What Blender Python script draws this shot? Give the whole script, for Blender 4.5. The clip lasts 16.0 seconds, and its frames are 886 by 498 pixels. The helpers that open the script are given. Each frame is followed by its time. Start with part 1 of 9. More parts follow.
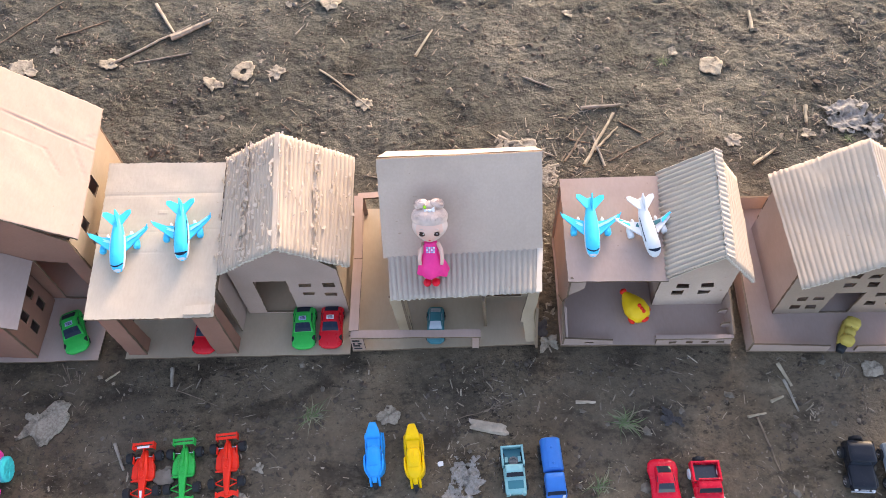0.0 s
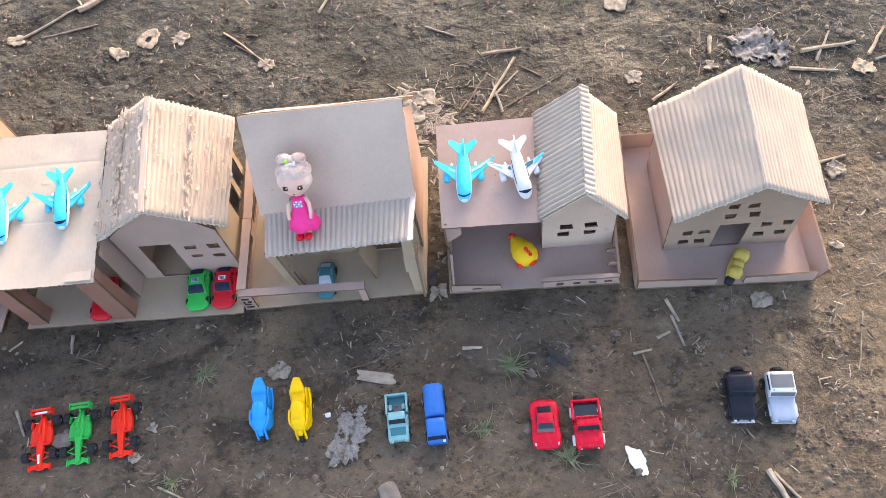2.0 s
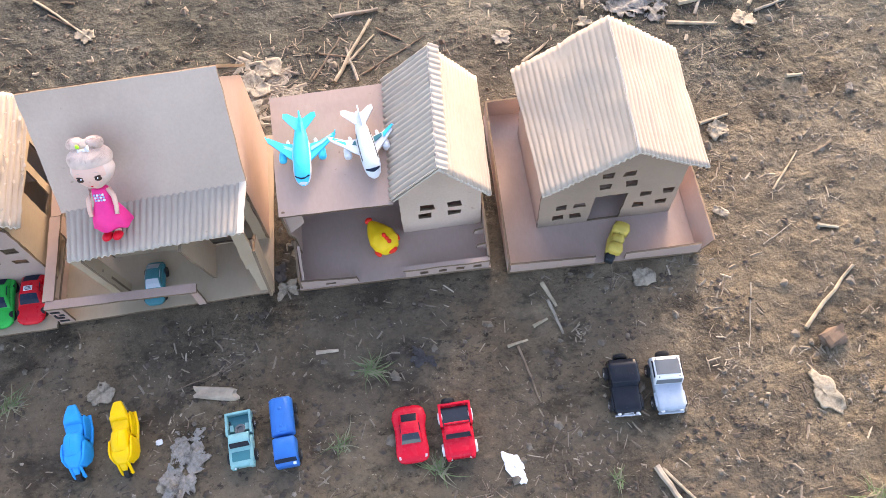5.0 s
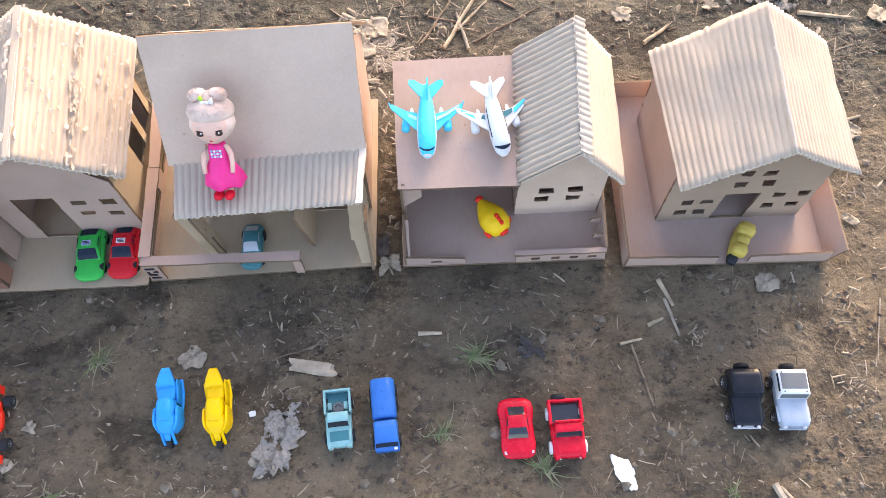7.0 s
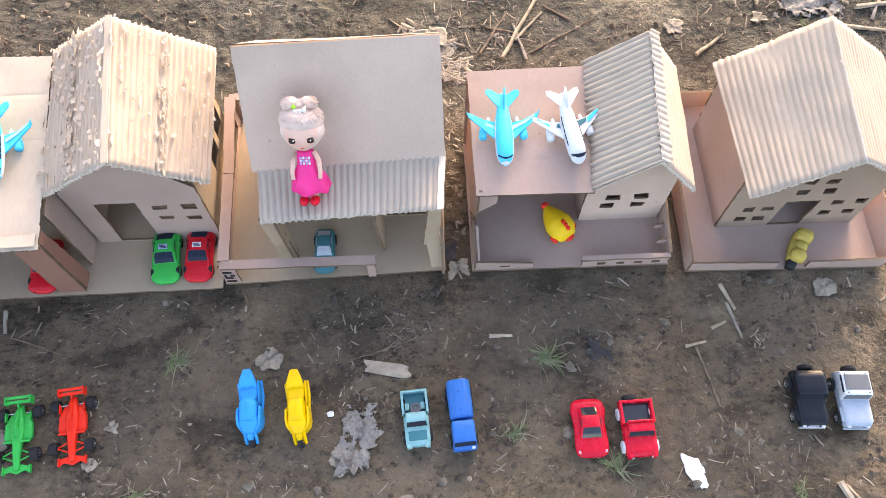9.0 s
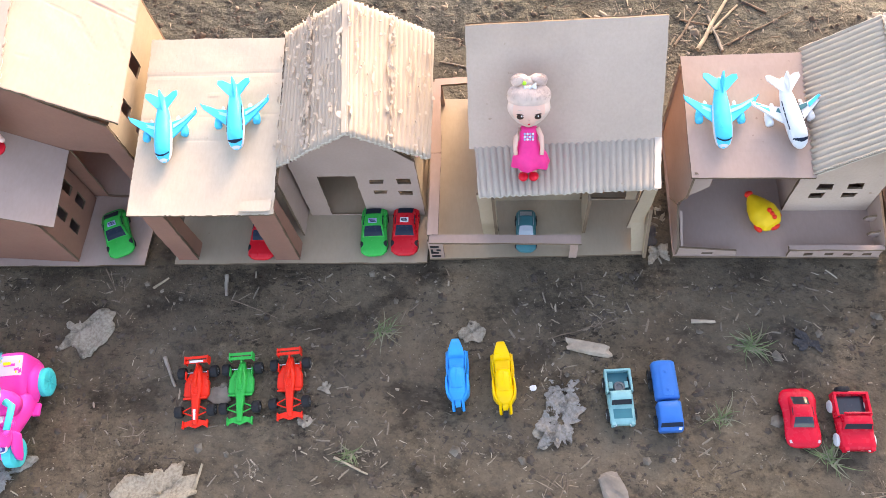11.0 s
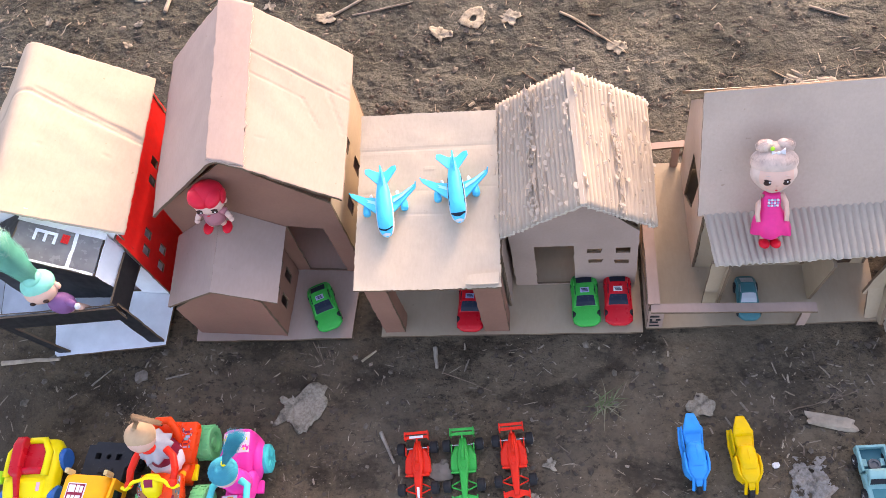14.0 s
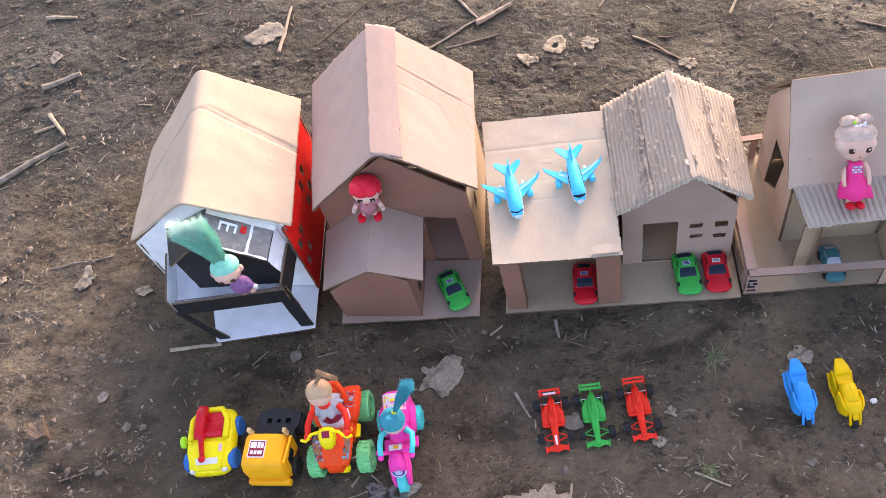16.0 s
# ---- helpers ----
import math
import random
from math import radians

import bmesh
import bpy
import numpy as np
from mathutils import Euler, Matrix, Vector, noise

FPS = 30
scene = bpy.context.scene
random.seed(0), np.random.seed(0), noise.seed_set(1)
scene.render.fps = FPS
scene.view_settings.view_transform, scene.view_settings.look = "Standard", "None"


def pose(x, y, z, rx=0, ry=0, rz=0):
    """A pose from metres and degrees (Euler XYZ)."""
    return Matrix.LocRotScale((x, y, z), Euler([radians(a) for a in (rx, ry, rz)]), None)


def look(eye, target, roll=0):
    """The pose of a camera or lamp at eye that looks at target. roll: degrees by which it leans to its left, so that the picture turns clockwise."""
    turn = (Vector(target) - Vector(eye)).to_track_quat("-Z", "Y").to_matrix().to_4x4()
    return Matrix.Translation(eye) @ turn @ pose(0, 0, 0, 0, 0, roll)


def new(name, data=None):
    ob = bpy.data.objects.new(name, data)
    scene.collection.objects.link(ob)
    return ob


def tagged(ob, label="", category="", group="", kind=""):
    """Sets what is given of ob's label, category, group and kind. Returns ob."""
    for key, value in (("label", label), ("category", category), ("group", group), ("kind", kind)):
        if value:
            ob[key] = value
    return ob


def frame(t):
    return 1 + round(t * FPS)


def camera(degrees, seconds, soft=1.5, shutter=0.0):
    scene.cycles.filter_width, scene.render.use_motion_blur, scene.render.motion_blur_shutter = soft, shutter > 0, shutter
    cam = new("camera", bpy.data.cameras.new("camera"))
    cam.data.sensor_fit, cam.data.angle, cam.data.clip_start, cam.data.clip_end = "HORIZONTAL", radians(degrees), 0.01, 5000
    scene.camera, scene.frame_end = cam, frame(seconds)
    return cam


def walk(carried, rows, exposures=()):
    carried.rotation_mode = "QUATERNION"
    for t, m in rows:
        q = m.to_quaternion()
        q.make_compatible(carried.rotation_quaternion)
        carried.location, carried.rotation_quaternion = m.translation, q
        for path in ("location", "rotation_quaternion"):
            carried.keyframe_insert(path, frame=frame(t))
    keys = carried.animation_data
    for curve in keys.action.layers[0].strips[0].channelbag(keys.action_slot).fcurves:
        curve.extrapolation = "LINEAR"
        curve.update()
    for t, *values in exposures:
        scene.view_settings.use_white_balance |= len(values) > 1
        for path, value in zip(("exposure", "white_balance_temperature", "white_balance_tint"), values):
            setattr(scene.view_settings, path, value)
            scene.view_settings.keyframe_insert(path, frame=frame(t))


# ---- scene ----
cam = camera(59.3, 16.0, soft=0.5)
PATH = [
    (0, (0.188, 0.079, 1.176), (0.115, 1.122, -0.529), -4.5),
    (0.5, (0.264, 0.068, 1.173), (0.099, 1.076, -0.546), -9.2),
    (1, (0.328, 0.072, 1.151), (0.161, 1.028, -0.597), -12.2),
    (1.5, (0.375, 0.06, 1.156), (0.204, 1.007, -0.597), -12.7),
    (2, (0.417, 0.058, 1.15), (0.271, 1.022, -0.596), -11.7),
    (2.5, (0.435, 0.07, 1.117), (0.368, 1.001, -0.651), -6.9),
    (3, (0.456, 0.071, 1.104), (0.409, 1.06, -0.633), -6.3),
    (3.5, (0.481, 0.084, 1.071), (0.464, 1.026, -0.693), -6.3),
    (4, (0.499, 0.106, 1.044), (0.523, 1.003, -0.744), -5.0),
    (4.2, (0.514, 0.113, 1.035), (0.551, 1.018, -0.749), -5.5),
    (6.3, (0.445, 0.173, 0.999), (0.521, 1.013, -0.815), -1.3),
    (6.5, (0.425, 0.181, 0.993), (0.485, 1.005, -0.829), -1.8),
    (7, (0.372, 0.186, 0.974), (0.396, 1.019, -0.844), -1.1),
    (7.5, (0.337, 0.189, 0.994), (0.384, 1.0, -0.834), 0.9),
    (8, (0.316, 0.193, 0.997), (0.392, 1.015, -0.825), 2.4),
    (8.2, (0.306, 0.19, 0.998), (0.383, 1.015, -0.822), 2.3),
    (10.3, (0.168, 0.141, 1.0), (0.07, 1.021, -0.793), -6.5),
    (10.5, (0.15, 0.13, 1.001), (0.018, 1.012, -0.789), -8.0),
    (11, (0.113, 0.121, 1.003), (-0.074, 1.009, -0.779), -10.7),
    (11.5, (0.079, 0.119, 1.008), (-0.166, 1.003, -0.769), -13.5),
    (12, (0.056, 0.114, 1.018), (-0.228, 1.065, -0.718), -15.5),
    (12.5, (0.023, 0.117, 1.024), (-0.333, 1.113, -0.674), -16.4),
    (13, (-0.013, 0.099, 1.01), (-0.372, 1.054, -0.711), -15.2),
    (13.5, (-0.059, 0.109, 1.013), (-0.424, 1.077, -0.698), -16.7),
    (14, (-0.097, 0.137, 1.024), (-0.443, 1.141, -0.671), -18.0),
    (14.5, (-0.143, 0.132, 1.043), (-0.538, 1.101, -0.662), -20.3),
    (15, (-0.176, 0.106, 1.068), (-0.573, 1.13, -0.604), -21.9),
    (15.5, (-0.21, 0.047, 1.075), (-0.515, 1.122, -0.583), -21.2),
    (16, (-0.244, -0.058, 1.127), (-0.611, 1.077, -0.478), -19.1),
]
walk(cam, [(t, look(eye, target, roll)) for t, eye, target, roll in PATH], exposures=[(0.0, 2.27, 7050, 19), (1.5, 2.40, 7050, 19), (2.5, 2.46, 7050, 19), (4.0, 2.54, 7050, 19), (7.5, 2.59, 7350, 19), (11.0, 2.64, 7500, 19), (12.5, 2.42, 7500, 22), (14.0, 2.33, 7450, 26), (15.0, 2.23, 7400, 27), (16.0, 2.18, 7250, 26)])

# the sun stands low behind the houses, to the right; the sky is hazy
SUN_AZ, SUN_EL = 19.0, 19.5
world = bpy.data.worlds.new("hazy_sky")
scene.world = world
world.use_nodes = True
wn = world.node_tree.nodes
sky = wn.new("ShaderNodeTexSky")
sky.sky_type = "NISHITA"
sky.sun_disc = False
sky.sun_elevation, sky.sun_rotation = radians(SUN_EL), radians(SUN_AZ)
sky.air_density, sky.dust_density, sky.ozone_density = 1.0, 3.0, 1.0
wn["Background"].inputs[1].default_value = 0.150
world.node_tree.links.new(sky.outputs[0], wn["Background"].inputs[0])
sun = new("sun", bpy.data.lights.new("sun", "SUN"))
sun.data.energy, sun.data.angle, sun.data.color = 0.33, radians(1.9), (1.0, 0.955, 0.92)
sun_way = Vector((math.sin(radians(SUN_AZ)) * math.cos(radians(SUN_EL)), math.cos(radians(SUN_AZ)) * math.cos(radians(SUN_EL)), math.sin(radians(SUN_EL))))
sun.matrix_world = look(sun_way * 6, (0, 0, 0))


# ---------------------------------------------------------------- materials
def nodes_of(name):
    m = bpy.data.materials.new(name)
    m.use_nodes = True
    return m, m.node_tree.nodes, m.node_tree.links, m.node_tree.nodes["Principled BSDF"]


def noise_tex(n, l, scale, detail=4.0, rough=0.55, stretch=None):
    co = n.new("ShaderNodeTexCoord")
    mp = n.new("ShaderNodeMapping")
    mp.inputs["Scale"].default_value = stretch or (1, 1, 1)
    l.new(co.outputs["Object"], mp.inputs[0])
    t = n.new("ShaderNodeTexNoise")
    t.inputs["Scale"].default_value, t.inputs["Detail"].default_value, t.inputs["Roughness"].default_value = scale, detail, rough
    l.new(mp.outputs[0], t.inputs["Vector"])
    return t.outputs["Fac"]


def ramp(n, l, fac, *stops):
    r = n.new("ShaderNodeValToRGB")
    while len(r.color_ramp.elements) < len(stops):
        r.color_ramp.elements.new(0.5)
    for e, (p, c) in zip(r.color_ramp.elements, stops):
        e.position, e.color = p, (*c, 1) if len(c) == 3 else c
    l.new(fac, r.inputs[0])
    return r.outputs[0]


def blend(n, l, kind, fac, a, b):
    m = n.new("ShaderNodeMix")
    m.data_type, m.blend_type = "RGBA", kind
    for s, v in ((0, fac), (6, a), (7, b)):
        if isinstance(v, (int, float)):
            m.inputs[s].default_value = v
        elif isinstance(v, tuple):
            m.inputs[s].default_value = (*v, 1)
        else:
            l.new(v, m.inputs[s])
    return m.outputs[2]


def bump(n, l, bsdf, fac, strength, dist, under=None):
    b = n.new("ShaderNodeBump")
    b.inputs["Strength"].default_value, b.inputs["Distance"].default_value = strength, dist
    l.new(fac, b.inputs["Height"])
    if under:
        l.new(under, b.inputs["Normal"])
    l.new(b.outputs[0], bsdf.inputs["Normal"])
    return b.outputs[0]


def tint(c, f):
    return tuple(min(1.0, v * f) for v in c)


def cardboard(name, c, stain=0.12, along=(1, 1, 14)):
    """Kraft board: soft blotches, paper fibres, faint flute lines, a few dark specks."""
    m, n, l, b = nodes_of(name)
    big = ramp(n, l, noise_tex(n, l, 9, 3), (0.3, tint(c, 1 - stain)), (0.7, tint(c, 1 + stain * 0.6)))
    fib = noise_tex(n, l, 260, 3, 0.6, (1, 0.35, 1))
    col = blend(n, l, "MULTIPLY", 0.32, big, ramp(n, l, fib, (0.25, (0.8, 0.78, 0.75)), (0.65, (1, 1, 1))))
    spk = ramp(n, l, noise_tex(n, l, 120, 2, 0.5), (0.74, (1, 1, 1)), (0.8, (0.62, 0.55, 0.48)))
    col = blend(n, l, "MULTIPLY", 0.6, col, spk)
    l.new(col, b.inputs["Base Color"])
    b.inputs["Roughness"].default_value = 0.82
    b.inputs["Specular IOR Level"].default_value = 0.25
    n1 = bump(n, l, b, noise_tex(n, l, 35, 3), 0.25, 0.002)
    bump(n, l, b, fib, 0.2, 0.0004, n1)
    return m


def paint(name, c, rough=0.4, grain=0.06, spec=0.22, metal=0.0, wear=0.0):
    """Moulded plastic or paint with slight tone drift, dust and fine unevenness."""
    m, n, l, b = nodes_of(name)
    col = ramp(n, l, noise_tex(n, l, 60, 3), (0.3, tint(c, 1 - grain)), (0.7, tint(c, 1 + grain)))
    dust = ramp(n, l, noise_tex(n, l, 220, 4, 0.65), (0.6, (0, 0, 0)), (0.8, (1, 1, 1)))
    col = blend(n, l, "MIX", dust, col, tuple(0.90 * v + 0.10 * d * (1 + wear) for v, d in zip(c, (0.35, 0.31, 0.27))))
    l.new(col, b.inputs["Base Color"])
    rr = ramp(n, l, noise_tex(n, l, 90, 3), (0.3, (rough * 0.8,) * 3), (0.7, (min(1, rough * 1.25),) * 3))
    l.new(rr, b.inputs["Roughness"])
    b.inputs["Specular IOR Level"].default_value, b.inputs["Metallic"].default_value = spec, metal
    bump(n, l, b, noise_tex(n, l, 140, 2), 0.06, 0.0006)
    return m


CARD = cardboard("cardboard_pale", (0.425, 0.335, 0.278))
CARD_LIGHT = cardboard("cardboard_bleached", (0.50, 0.415, 0.325))
CARD_WARM = cardboard("cardboard_warm", (0.395, 0.275, 0.23))
CARD_PINK = cardboard("cardboard_pinkish", (0.385, 0.282, 0.240))
CARD_GREY = cardboard("cardboard_greyed", (0.515, 0.395, 0.32))
# red-brown board, darkened to hold the shade on the front walls
CARD_DULL_SHADED = cardboard("cardboard_brown", (0.27, 0.138, 0.10), 0.16)
CARD_FLUTE = cardboard("cardboard_fluted", (0.42, 0.345, 0.275), 0.1)
CARD_FLUTE_GREY = cardboard("cardboard_fluted_grey", (0.44, 0.375, 0.31), 0.12)
TORN = cardboard("cardboard_torn_scraps", (0.50, 0.42, 0.345), 0.12)
CARD_ROOF = cardboard("cardboard_rosy", (0.43, 0.308, 0.258), 0.07)
CARD_CREAM = cardboard("cardboard_cream", (0.44, 0.35, 0.272), 0.07)
CARD_TAN = cardboard("cardboard_tan_inside", (0.38, 0.295, 0.21), 0.14)
# cut edges: darker by nature, with shade of joints and window holes added in
EDGE = cardboard("cardboard_cut_edge", (0.17, 0.118, 0.080), 0.3)
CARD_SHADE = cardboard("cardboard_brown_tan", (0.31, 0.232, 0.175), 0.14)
EDGE_PALE = cardboard("cardboard_torn_edge", (0.60, 0.52, 0.44), 0.12)
WHITE_CARD = paint("white_coated_card", (0.80, 0.84, 0.89), 0.45, 0.05)
BLACK_CARD = paint("black_printed_card", (0.022, 0.022, 0.024), 0.42, 0.15)
# varnished black card; the sky's reflection is put into its grey base colour
BLACK_SKY_SHEEN = paint("black_card_sky_sheen", (0.17, 0.163, 0.156), 0.24, 0.2, 0.9)
RED_CARD = paint("red_printed_card", (0.74, 0.02, 0.016), 0.38, 0.08)
FOIL = paint("silver_tape", (0.88, 0.88, 0.88), 0.3, 0.06, 0.6, 0.0)


# ---------------------------------------------------------------- building helpers
def part(name, bm, mats, parent=None, label="", smooth=False, org=None):
    """Links a bmesh as one mesh object under a thing or a part."""
    if org is not None:
        bmesh.ops.translate(bm, verts=bm.verts, vec=-Vector(org))
    bmesh.ops.recalc_face_normals(bm, faces=bm.faces)
    me = bpy.data.meshes.new(name)
    bm.to_mesh(me)
    bm.free()
    for m in mats if isinstance(mats, (list, tuple)) else [mats]:
        me.materials.append(m)
    if smooth:
        me.polygons.foreach_set("use_smooth", [True] * len(me.polygons))
    ob = new(name, me)
    if parent is not None:
        ob.parent = parent
    return tagged(ob, label) if label else ob


def thing(name, at, label, category, group="", rz=0.0, rx=0.0, ry=0.0, size=1.0):
    ob = new(name)
    ob.empty_display_size = 0.02
    ob.matrix_world = pose(*at, rx, ry, rz) @ Matrix.Diagonal((size, size, size, 1))
    return tagged(ob, label, category, group)


def slab(outer, holes=(), th=0.004, bm=None, rough=0.0):
    """A flat sheet of 3D outline and openings, th thick towards its back; the cut edges take the second material."""
    bm = bm or bmesh.new()
    pts = [Vector(p) for p in outer]
    nrm = Vector((0, 0, 0))
    for a, b in zip(pts, pts[1:] + pts[:1]):
        nrm += a.cross(b)
    nrm.normalize()
    edges = []
    for ring in (pts, *[[Vector(p) for p in h] for h in holes]):
        if rough:
            # hand-cut: the edge wanders a little
            cut = []
            for a, b in zip(ring, ring[1:] + ring[:1]):
                side, k = (b - a).cross(nrm).normalized(), max(1, int((b - a).length / 0.009))
                cut += [a] + [a.lerp(b, j / k) + side * rough * random.uniform(-1, 1) for j in range(1, k)]
            ring = cut
        vs = [bm.verts.new(p) for p in ring]
        edges += [bm.edges.new((a, b)) for a, b in zip(vs, vs[1:] + vs[:1])]
    fill = bmesh.ops.triangle_fill(bm, use_beauty=True, edges=edges, normal=nrm)
    front = [f for f in fill["geom"] if isinstance(f, bmesh.types.BMFace)]
    ext = bmesh.ops.extrude_face_region(bm, geom=front)
    back = [v for v in ext["geom"] if isinstance(v, bmesh.types.BMVert)]
    bmesh.ops.translate(bm, verts=back, vec=-nrm * th)
    bm.normal_update()
    for f in bm.faces:
        if abs(f.normal.dot(nrm)) < 0.5:
            f.material_index = 1
    return bm


def rect_xz(y, x0, z0, x1, z1, j=0.0008):
    r = lambda: random.uniform(-j, j)
    return [(x0 + r(), y, z0 + r()), (x1 + r(), y, z0 + r()), (x1 + r(), y, z1 + r()), (x0 + r(), y, z1 + r())]


def rect_yz(x, y0, z0, y1, z1, j=0.0008):
    r = lambda: random.uniform(-j, j)
    return [(x, y0 + r(), z0 + r()), (x, y1 + r(), z0 + r()), (x, y1 + r(), z1 + r()), (x, y0 + r(), z1 + r())]


def board(p00, p10, p11, p01, th=0.004, nu=10, nv=10, warp=0.0012, wave=0.0, pitch=0.0079, fray=0.0013, seed=0, dents=0.0, creases=()):
    """A sheet over four corners, slightly bowed, with worn edges. wave: height of flutes that run along v, pitch apart along u."""
    bm = bmesh.new()
    p00, p10, p11, p01 = map(Vector, (p00, p10, p11, p01))
    nrm = (p10 - p00).cross(p01 - p00).normalized()
    lu, lv = (p10 - p00).length, (p01 - p00).length
    if wave:
        nu = max(4, round(lu / pitch)) * 8
    off = Vector((seed * 7.3, seed * 3.1, seed))
    top, low = [], []
    for i in range(nu + 1):
        for k in range(nv + 1):
            u, v = i / nu, k / nv
            p = (p00 * (1 - u) + p10 * u) * (1 - v) + (p01 * (1 - u) + p11 * u) * v
            d = warp * noise.noise(p * 9 + off) + warp * 0.5 * noise.noise(p * 30 + off)
            w = 0.0
            if wave:
                h = 0.75 + 0.25 * noise.noise(Vector((i / 8 * 0.9, v * 4, seed)))
                if dents:
                    h *= 1 - dents * max(0.0, noise.noise(Vector((u * 3.0, v * 2.4, seed + 5.0))) * 2.0)
                w = wave * h * abs(math.cos(math.pi * (i / 8 + 0.10 * noise.noise(p * 20 + off)))) ** 0.8
            for u0, v0, u1, v1, deep, wide in creases:
                q, a, s = Vector((u * lu, v * lv)), Vector((u0 * lu, v0 * lv)), Vector(((u1 - u0) * lu, (v1 - v0) * lv))
                t = max(0.0, min(1.0, (q - a).dot(s) / s.length_squared))
                d -= deep * math.exp(-(((q - a - s * t).length / wide) ** 2))
            e = Vector((0, 0, 0))
            if k in (0, nv):
                e += (p01 - p00).normalized() * fray * noise.noise(p * 300 + off) * (1.6 if wave else 1)
            if i in (0, nu):
                e += (p10 - p00).normalized() * fray * noise.noise(p * 300 + off)
            top.append(bm.verts.new(p + e + nrm * (d + w)))
            low.append(bm.verts.new(p + e + nrm * (d + w * 0.8 - th)))
    at = lambda g, i, k: g[i * (nv + 1) + k]
    for i in range(nu):
        for k in range(nv):
            bm.faces.new((at(top, i, k), at(top, i + 1, k), at(top, i + 1, k + 1), at(top, i, k + 1)))
            bm.faces.new((at(low, i, k), at(low, i, k + 1), at(low, i + 1, k + 1), at(low, i + 1, k)))
    rim = [(i, 0, i + 1, 0) for i in range(nu)] + [(nu, k, nu, k + 1) for k in range(nv)] + [(i + 1, nv, i, nv) for i in range(nu)] + [(0, k + 1, 0, k) for k in range(nv)]
    for a, b, c, d in rim:
        bm.faces.new((at(top, a, b), at(low, a, b), at(low, c, d), at(top, c, d))).material_index = 1
    return bm


def folded(lines, th=0.004, nv=120, passes=14, warp=0.002, seed=0, creases=(), fray=0.0012):
    """One sheet bent over soft folds: lines are its front and back points from one edge to the other, across the folds."""
    fronts, backs = [Vector(a) for a, _ in lines], [Vector(b) for _, b in lines]
    across = lambda pts, k: [pts[j].lerp(pts[j + 1], i / k) for j in range(len(pts) - 1) for i in range(k)] + [pts[-1]]
    per = 44
    a, b = across(fronts, per), across(backs, per)
    for row in (a, b):
        for _ in range(passes):
            row[1:-1] = [(row[i - 1] + row[i] * 2 + row[i + 1]) / 4 for i in range(1, len(row) - 1)]
    n, off = len(a), Vector((seed * 5.1, seed * 2.3, seed))
    lu, lv = sum((p - q).length for p, q in zip(a, a[1:])), (backs[0] - fronts[0]).length
    bm = bmesh.new()
    top, low = [], []
    for i in range(n):
        i0, i1 = max(0, i - 1), min(n - 1, i + 1)
        nrm = (a[i1] - a[i0]).cross(b[i] - a[i]).normalized()
        for k in range(nv + 1):
            u, v = i / (n - 1), k / nv
            p = a[i].lerp(b[i], v)
            d = warp * noise.noise(p * 9 + off) + warp * 0.5 * noise.noise(p * 26 + off)
            q = Vector((u * lu, v * lv))
            for u0, v0, u1, v1, deep, wide in creases:
                o, s = Vector((u0 * lu, v0 * lv)), Vector(((u1 - u0) * lu, (v1 - v0) * lv))
                t = max(0.0, min(1.0, (q - o).dot(s) / s.length_squared))
                near_by = (q - o - s * t).length + 0.0012 * noise.noise(Vector((q.x * 90, q.y * 90, seed)))
                d -= deep * (0.7 + 0.6 * noise.noise(Vector((t * 9, seed, v0)))) * math.exp(-((near_by / wide) ** 2))
            e = (b[i] - a[i]).normalized() * fray * noise.noise(p * 120 + off) if k in (0, nv) else Vector((0, 0, 0))
            if i in (0, n - 1):
                e += (a[i1] - a[i0]).normalized() * fray * noise.noise(p * 120 + off)
            top.append(bm.verts.new(p + e + nrm * d))
            low.append(bm.verts.new(p + e + nrm * (d - th)))
    at = lambda g, i, k: g[i * (nv + 1) + k]
    for i in range(n - 1):
        for k in range(nv):
            bm.faces.new((at(top, i, k), at(top, i + 1, k), at(top, i + 1, k + 1), at(top, i, k + 1))).smooth = True
            bm.faces.new((at(low, i, k), at(low, i, k + 1), at(low, i + 1, k + 1), at(low, i + 1, k))).smooth = True
    rim = [(i, 0, i + 1, 0) for i in range(n - 1)] + [(n - 1, k, n - 1, k + 1) for k in range(nv)] + [(i + 1, nv, i, nv) for i in range(n - 1)] + [(0, k + 1, 0, k) for k in range(nv)]
    for p, q, r, t in rim:
        bm.faces.new((at(top, p, q), at(low, p, q), at(low, r, t), at(top, r, t))).material_index = 1
    return bm


def box(x0, y0, z0, x1, y1, z1, bevel=0.0, bm=None):
    bm = bm or bmesh.new()
    g = bmesh.ops.create_cube(bm, size=1)
    vs = g["verts"]
    bmesh.ops.scale(bm, verts=vs, vec=(x1 - x0, y1 - y0, z1 - z0))
    bmesh.ops.translate(bm, verts=vs, vec=((x0 + x1) / 2, (y0 + y1) / 2, (z0 + z1) / 2))
    if bevel:
        bmesh.ops.bevel(bm, geom=list({e for v in vs for e in v.link_edges}), offset=bevel, segments=2, affect="EDGES", profile=0.5)
    return bm


# ---------------------------------------------------------------- ground
def lattice(lo, hi, step, far):
    """Even steps between lo and hi, then ever wider ones out to far."""
    mid = list(np.arange(lo, hi + step / 2, step))
    out, s, v = [], step * 1.6, hi
    while v + s < far:
        v, s = v + s, s * 1.6
        out.append(v)
    grown = [hi + lo - w for w in out][::-1]
    return np.array(grown + mid + out)


NOISE_TABLES = {}


